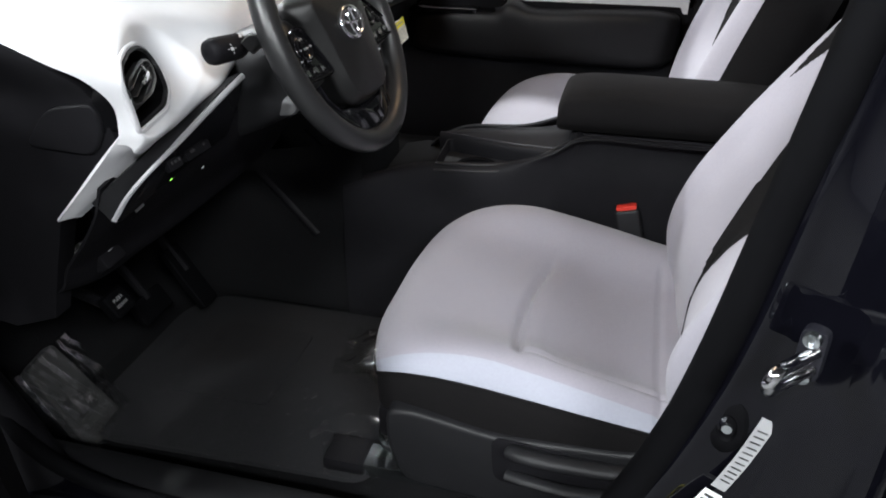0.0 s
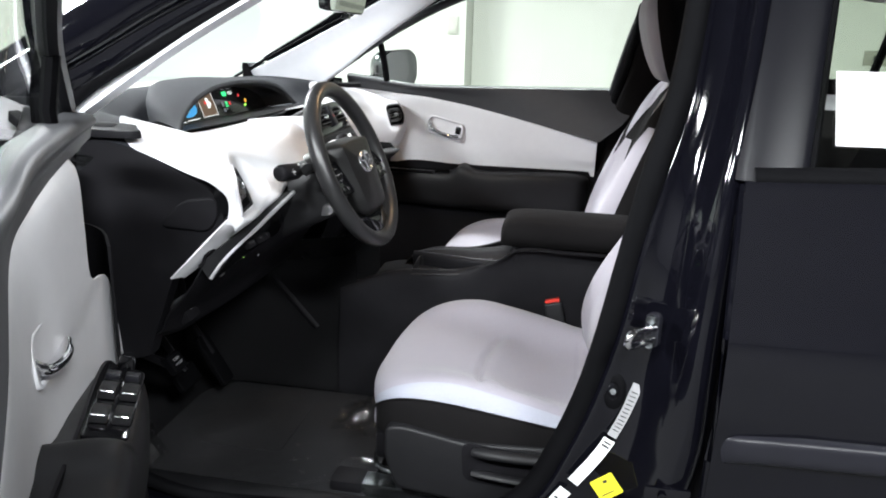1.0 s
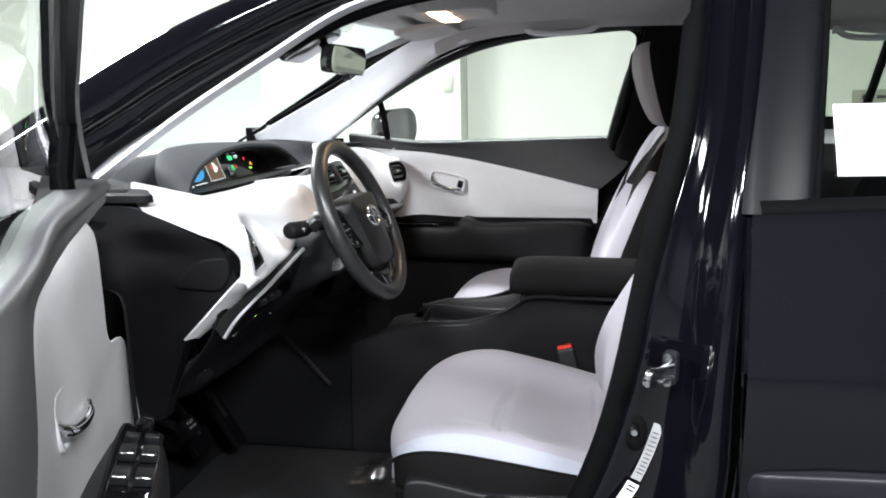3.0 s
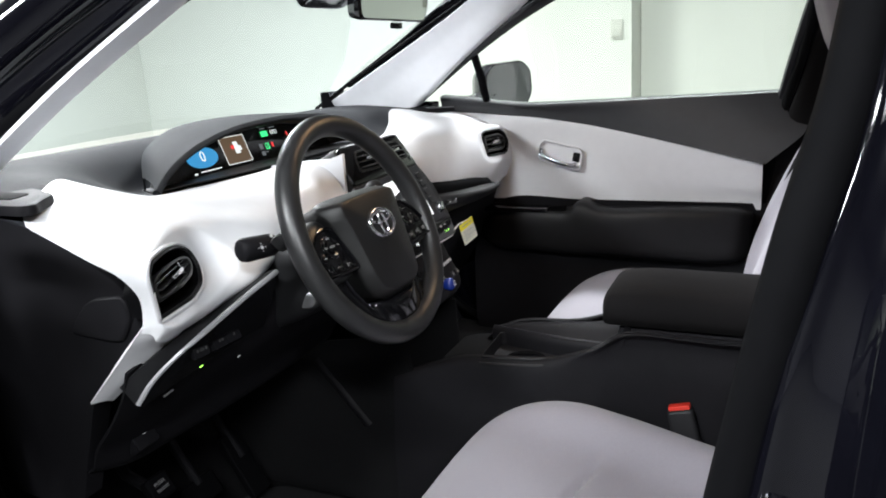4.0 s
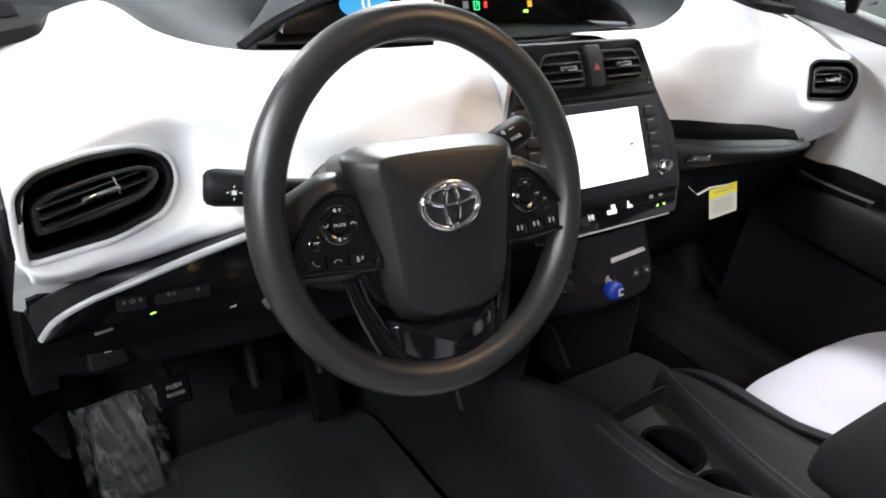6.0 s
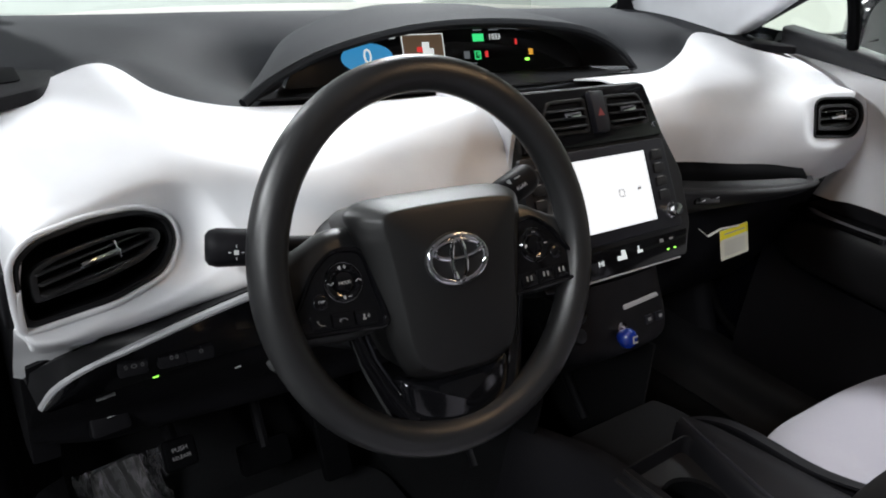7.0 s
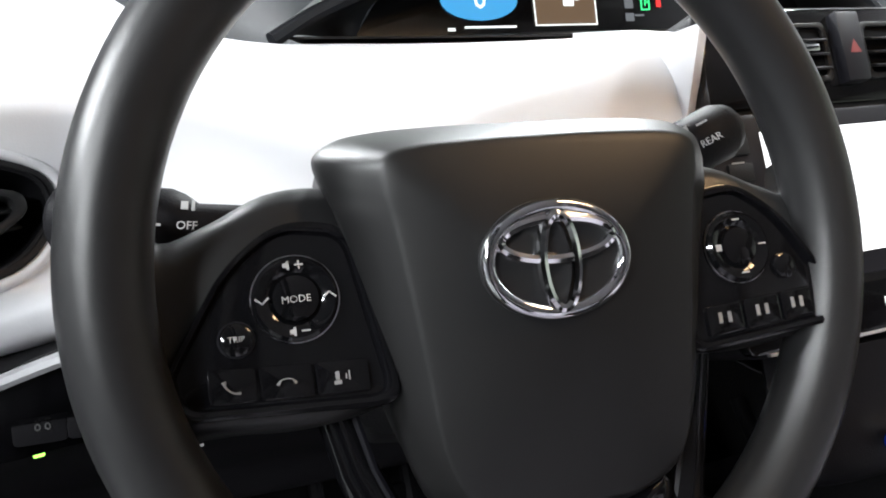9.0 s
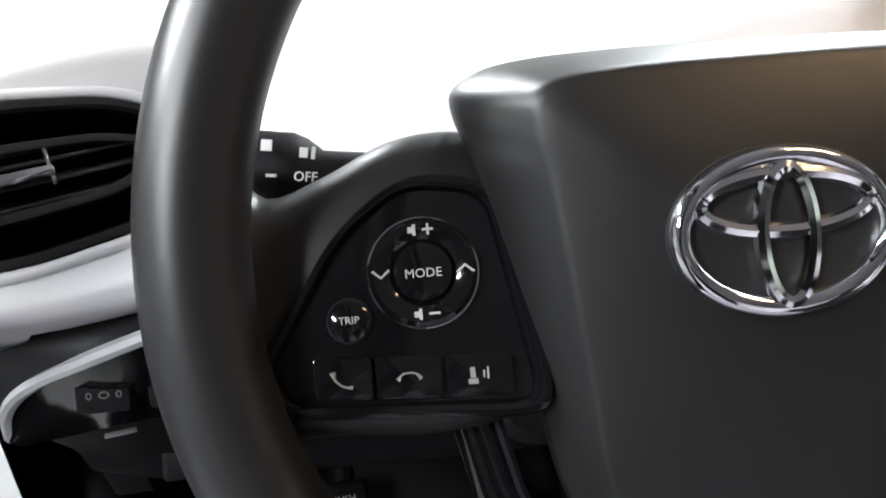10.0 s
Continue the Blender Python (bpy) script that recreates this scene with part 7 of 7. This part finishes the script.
# ---- footwell ----
def footwell():
    mat_thing = thing("floor_mat", (-0.05, -0.35, 0.27), "black ribbed driver's floor mat under clear film", "floor mat")
    edge = rounded([(0.215, -0.56), (0.215, -0.17), (0.16, -0.13), (-0.28, -0.13), (-0.33, -0.2), (-0.33, -0.5), (-0.28, -0.575)], 0.04)
    flat = frame_at((0, 0, 0.284), (1, 0, 0), (0, 0, 1))
    part("pad", slab(edge, 0.010, flat, 0.003), SHEENPILE, mat_thing, "black carpet mat")
    part("heel_pad", slab(rounded([(-0.02, -0.44), (-0.02, -0.22), (-0.22, -0.22), (-0.22, -0.44)], 0.02), 0.003, flat, 0.001, top=0.003), SHEENPILE, mat_thing)
    # wrinkled clear film laid over it
    film = thing("plastic_film", (-0.05, -0.35, 0.29), "crumpled clear plastic film over the floor mat", "plastic film")
    g = np.zeros((70, 70, 3))
    for i in range(70):
        for j in range(70):
            u, v = i / 69, j / 69
            x, y = -0.36 + 0.59 * u, -0.605 + 0.48 * v
            w = noise.noise(Vector((x * 9, y * 9, 2.0))) * 0.006 + noise.noise(Vector((x * 28, y * 22, 5.0))) * 0.0035
            lift = 0.09 * max(0.0, u - 0.90) * 3 * max(0.0, v - 0.3) + 0.03 * max(0.0, 0.06 - v) * 6
            g[i, j] = (x, y, 0.294 + abs(w) * 1.6 + lift)
    part("sheet", sheet(g[:63]), FILM, film).visible_shadow = False
    part("curled_edge", sheet(g[62:]), FILM, film, "edge of the film curling up by the seat").visible_shadow = False
    # loose bag by the seat's front corner
    bag = thing("plastic_bag", (0.16, -0.30, 0.29), "small crumpled clear plastic bag by the seat", "plastic bag")
    g = np.zeros((26, 26, 3))
    for i in range(26):
        for j in range(26):
            u, v = i / 25 - 0.5, j / 25 - 0.5
            x, y = 0.15 + 0.17 * u, -0.27 + 0.16 * v
            g[i, j] = (x, y, 0.298 + 0.05 * math.exp(-(u * u + v * v) * 9) + 0.030 * noise.noise(Vector((x * 30, y * 30, 1.0))))
    for i in range(26):
        for j in range(26):
            g[i, j][2] = max(0.2955, g[i, j][2])
    part("bag", sheet(g), FILM, bag).visible_shadow = False
    # parking-brake pedal with its pad
    ped = thing("parking_pedal", (-0.24, -0.495, 0.45), "black parking-brake pedal with printed pad", "pedal")
    m = frame_at((-0.225, -0.495, 0.512), (0.0, 1, 0.05), (0.8, -0.05, 0.6))
    pad = part("pad", slab(rounded([(-0.023, -0.022), (0.022, -0.022), (0.024, 0.020), (-0.020, 0.022)], 0.006), 0.018, m, 0.004, 3, top=0.004), RUBBER, ped, "black rubber pedal pad")
    lettering("caption", "PUSH", 0.009, m @ pose(0.001, 0.005, 0.0045), DIMICON, pad)
    lettering("caption", "RELEASE", 0.0068, m @ pose(0.001, -0.006, 0.0045), DIMICON, pad)
    part("arm", tube([(-0.236, -0.495, 0.50), (-0.30, -0.495, 0.52), (-0.36, -0.49, 0.62), (-0.38, -0.49, 0.66)], 0.010, n=8), PANEL, ped)
    rest = thing("foot_rest", (-0.33, -0.56, 0.29), "grey foot-rest plate wrapped in clear plastic", "foot rest")
    m = frame_at((-0.315, -0.548, 0.355), (0.05, 1, 0.06), (0.86, 0.02, 0.5))
    part("plate", slab(rounded([(-0.055, -0.105), (0.045, -0.118), (0.028, 0.082), (-0.042, 0.076)], 0.012), 0.02, m, 0.005, 3), material("grey_rubber_plate", (0.050, 0.050, 0.050), 0.6, bump=0.2), rest)
    g = np.zeros((30, 40, 3))
    for i in range(30):
        for j in range(40):
            u, v = i / 29, j / 39
            a, b2 = -0.070 + 0.130 * u, -0.150 + 0.232 * v
            g[i, j] = m @ Vector((a, b2, 0.004 + 0.016 * abs(noise.noise(Vector((a * 44 + b2 * 12, b2 * 7, 7.0)))) + 0.003 * abs(noise.noise(Vector((a * 90, b2 * 40, 3.0)))) + 0.02 * max(0, 0.12 - v)))
    part("wrapping", sheet(g), WRAP, rest, "crumpled clear wrapping").visible_shadow = False
    bars("print", [(-0.03, -0.01, 0.02, 0.012), (0.0, -0.012, 0.02, 0.012), (0.02, -0.01, 0.012, 0.012), (-0.02, -0.04, 0.016, 0.012), (0.008, -0.042, 0.022, 0.012)], m @ pose(0, 0, 0.001), INK, rest, 0.0004)
    for name, x, y, w, h, lab in (("brake_pedal", -0.285, -0.345, 0.085, 0.05, "black brake pedal"), ("accelerator_pedal", -0.27, -0.235, 0.05, 0.14, "black accelerator pedal")):
        pd = thing(name, (x, y, 0.36), lab + " hanging over the carpet", "pedal")
        m = frame_at((x, y, 0.40), (0, 1, 0), (0.85, 0, 0.5))
        part("pad", slab(rounded([(-w / 2, -h / 2), (w / 2, -h / 2), (w / 2, h / 2), (-w / 2, h / 2)], 0.008), 0.014, m, 0.004, 3), RUBBER, pd)
        part("arm", tube([(x - 0.01, y, 0.41), (x - 0.07, y, 0.50), (x - 0.09, y, 0.66)], 0.009, n=8), PANEL, pd)


footwell()


# ---- roof fittings ----
def roof_fittings():
    oc = thing("overhead_console", (0.30, 0.0, 1.40), "pale overhead console with lit warm reading lamps", "overhead console")
    m = frame_at((0.28, 0.0, 1.378), (0, 1, 0), (0.03, 0, -1))
    body = rounded([(-0.12, -0.10), (0.12, -0.10), (0.14, 0.06), (0.10, 0.10), (-0.10, 0.10), (-0.14, 0.06)], 0.03)
    part("housing", slab(body, 0.03, m, 0.008, 3), HEADLINER, oc, "pale grey console housing")
    for s in (-1, 1):
        part("lens", slab(rounded([(-0.055, -0.022), (0.055, -0.022), (0.055, 0.022), (-0.055, 0.022)], 0.010), 0.004, m @ pose(-0.062 if s < 0 else 0.062, -0.02, 0), 0.001, top=0.003), MAPLAMP, oc, "lit warm lamp lens")
    for s in (-1, 1):
        vis = thing("sun_visor", (0.16, s * 0.34, 1.37), "pale grey sun visor folded against the roof", "sun visor", "sun visors")
        vm = frame_at((0.155, s * 0.325, 1.362), (0, 1, 0), (0.16, 0, -1))
        part("flap", slab(rounded([(-0.15, -0.07), (0.15, -0.07), (0.15, 0.08), (-0.15, 0.08)], 0.03), 0.014, vm, 0.005, 3), HEADLINER, vis)
    for s, x in ((1, 0.53), (1, 1.42), (-1, 1.42)):
        gh = thing("grab_handle", (x, s * 0.52, 1.36), "pale grey grab handle on the roof rail", "grab handle", "grab handles")
        z = 1.394 if x < 1 else 1.355
        part("grip", tube([tuple(p) for p in spline(side(s, [(x - 0.105, 0.520, z), (x - 0.10, 0.492, z - 0.018), (x - 0.07, 0.480, z - 0.028), (x + 0.07, 0.480, z - 0.026), (x + 0.10, 0.492, z - 0.014), (x + 0.105, 0.520, z)]), 5)], 0.011, n=10, flat=0.8), PILLAR, gh)
        for d in (-0.105, 0.105):
            part("mount", block((0.03, 0.02, 0.03), pose(x + d, s * 0.522, z), 0.006), PILLAR, gh)
    mi = thing("rear_view_mirror", (-0.03, 0.08, 1.30), "black-framed interior mirror on the windscreen", "mirror")
    m = frame_at((-0.008, 0.078, 1.284), (0.06, 1.0, 0), (1.0, -0.06, -0.10))
    face = rounded([(-0.128, -0.034), (0.120, -0.038), (0.134, 0.0), (0.125, 0.036), (-0.122, 0.036), (-0.134, 0.0)], 0.022, 5)
    rows = np.array([[tuple(m @ Vector((u * k, v * k, w))) for u, v in face] for k, w in ((0.95, 0.0), (1.0, -0.002), (1.02, -0.010), (0.95, -0.03), (0.6, -0.045), (0.02, -0.046))])
    part("casing", sheet(rows, closed=True), PIANO, mi, "black mirror casing")
    part("glass", slab(grown(face, 0.945, 0.90), 0.002, m, 0, top=0.0006), MIRROR, mi, "silvered mirror glass")
    part("tab", block((0.018, 0.012, 0.02), m @ pose(0.02, -0.045, -0.012), 0.003), PIANO, mi)
    part("arm", tube([(-0.04, 0.075, 1.285), (-0.055, 0.06, 1.31), (-0.065, 0.04, 1.325)], 0.012, n=10), PIANO, mi)
    part("sensor_cover", slab(rounded([(-0.09, -0.07), (0.09, -0.07), (0.07, 0.08), (-0.07, 0.08)], 0.04), 0.05, frame_at((-0.085, 0.015, 1.312), (0, 1, 0), (0.5, 0, -0.87)), 0.012, 3), PIANO, mi, "dark sensor cover behind the mirror")


roof_fittings()


# ---- door jamb fittings ----
def jamb_fittings():
    st = thing("door_striker", (0.72, -0.755, 0.76), "zinc-plated door striker bolted to the jamb", "door striker")
    m = frame_at((0.722, -0.762, 0.788), (0.5, -0.6, 0), (-0.45, -0.85, 0))
    part("plate", slab(rounded([(-0.011, -0.026), (0.011, -0.026), (0.011, 0.026), (-0.011, 0.026)], 0.009), 0.012, m, 0.0015, top=0.003), SATIN, st)
    part("loop", tube([tuple(m @ Vector(p)) for p in spline([(0.004, 0.006, 0.004), (-0.004, 0.006, 0.030), (-0.010, 0.006, 0.056), (-0.012, -0.010, 0.056), (-0.006, -0.014, 0.030), (0.004, -0.012, 0.004)], 5)], 0.006, n=10), CHROME, st, "bright striker loop")
    for v in (-0.019, 0.019):
        part("bolt", turned([(0, 0.012), (0.007, 0.011), (0.008, 0.006)], m @ pose(0, v, 0.0), 16), STEEL, st)
    rb = thing("rubber_stop", (0.665, -0.74, 0.64), "round black rubber door stop with a screw", "door stop")
    m = frame_at((0.678, -0.728, 0.668), (1, 0, 0), (-0.2, -0.97, 0.1))
    part("cup", turned([(0.024, -0.004), (0.024, 0.006), (0.019, 0.010), (0.012, 0.010), (0.010, 0.007), (0, 0.007)], m @ Matrix.Diagonal((0.8, 1.3, 1, 1)), 28), RUBBER, rb)
    part("screw", turned([(0, 0.012), (0.005, 0.012), (0.006, 0.008)], m, 14), STEEL, rb)
    # labels along the lower jamb
    path = [Vector(p) for p in ((0.56, -0.752, 0.41), (0.620, -0.748, 0.495), (0.665, -0.744, 0.562), (0.693, -0.738, 0.62), (0.716, -0.732, 0.69))]
    sp = [Vector(p) for p in spline(path, 10)]

    def strip(i0, i1, name, label, mat, w=0.011, marks=()):
        lab = thing(name, tuple(sp[i0]), label, "label", "jamb labels")
        g = np.zeros((i1 - i0 + 1, 2, 3))
        for k, i in enumerate(range(i0, i1 + 1)):
            d = (sp[min(i + 1, len(sp) - 1)] - sp[max(i - 1, 0)]).normalized()
            nn = d.cross(Vector((0, 1, 0))).normalized()
            g[k, 0], g[k, 1] = sp[i] + nn * w, sp[i] - nn * w
        part("strip", sheet(g, 0.0008), mat, lab)
        for i in marks:
            d = (sp[i + 1] - sp[i - 1]).normalized()
            part("print_bar", block((w * 1.3, 0.0009, 0.0028 if mat is PAPER else 0.0014), frame_at(sp[i] + Vector((0, -0.0012, 0)), d.cross(Vector((0, 1, 0))), (0, -1, 0)) @ pose(0, 0, 0, 90, 0, 0), 0), INK, lab)
        return lab
    strip(0, 9, "jamb_label", "white printed label on the jamb", PAPER, 0.011, (3, 4, 7))
    strip(11, 24, "jamb_label", "white data label on the jamb", PAPER, 0.010, (22, 23))
    lb = strip(25, 39, "bar_label", "grey barcode label on the jamb", GREYINK, 0.008, tuple(range(27, 38)))
    ys = thing("yellow_sticker", (0.676, -0.775, 0.49), "yellow diamond sticker on the black jamb", "sticker")
    m = frame_at((0.678, -0.768, 0.514), (1, 0.0, 0.75), (-0.05, -1, 0.06))
    part("leaf", slab(rounded([(-0.020, -0.019), (0.020, -0.019), (0.020, 0.019), (-0.020, 0.019)], 0.003), 0.001, m, 0), YELLOW, ys)
    bars("print", [(-0.003, -0.010, 0.022, 0.0018), (0.003, 0.010, 0.007, 0.005)], m, INK, ys, 0.0004)
    hg = thing("hinge", (0.80, -0.785, 0.5), "black rear-door hinge with bolts on the jamb", "hinge", "")
    m = frame_at((0.765, -0.785, 0.515), (1, 0, 0), (0, -1, 0))
    part("leaf", block((0.07, 0.008, 0.05), pose(0.768, -0.788, 0.515), 0.003), PAINT, hg)
    for dz in (-0.012, 0.014):
        part("bolt", turned([(0, 0.008), (0.006, 0.008), (0.007, 0.0)], m @ pose(-0.005, dz, 0.007), 12), PAINT, hg)


jamb_fittings()
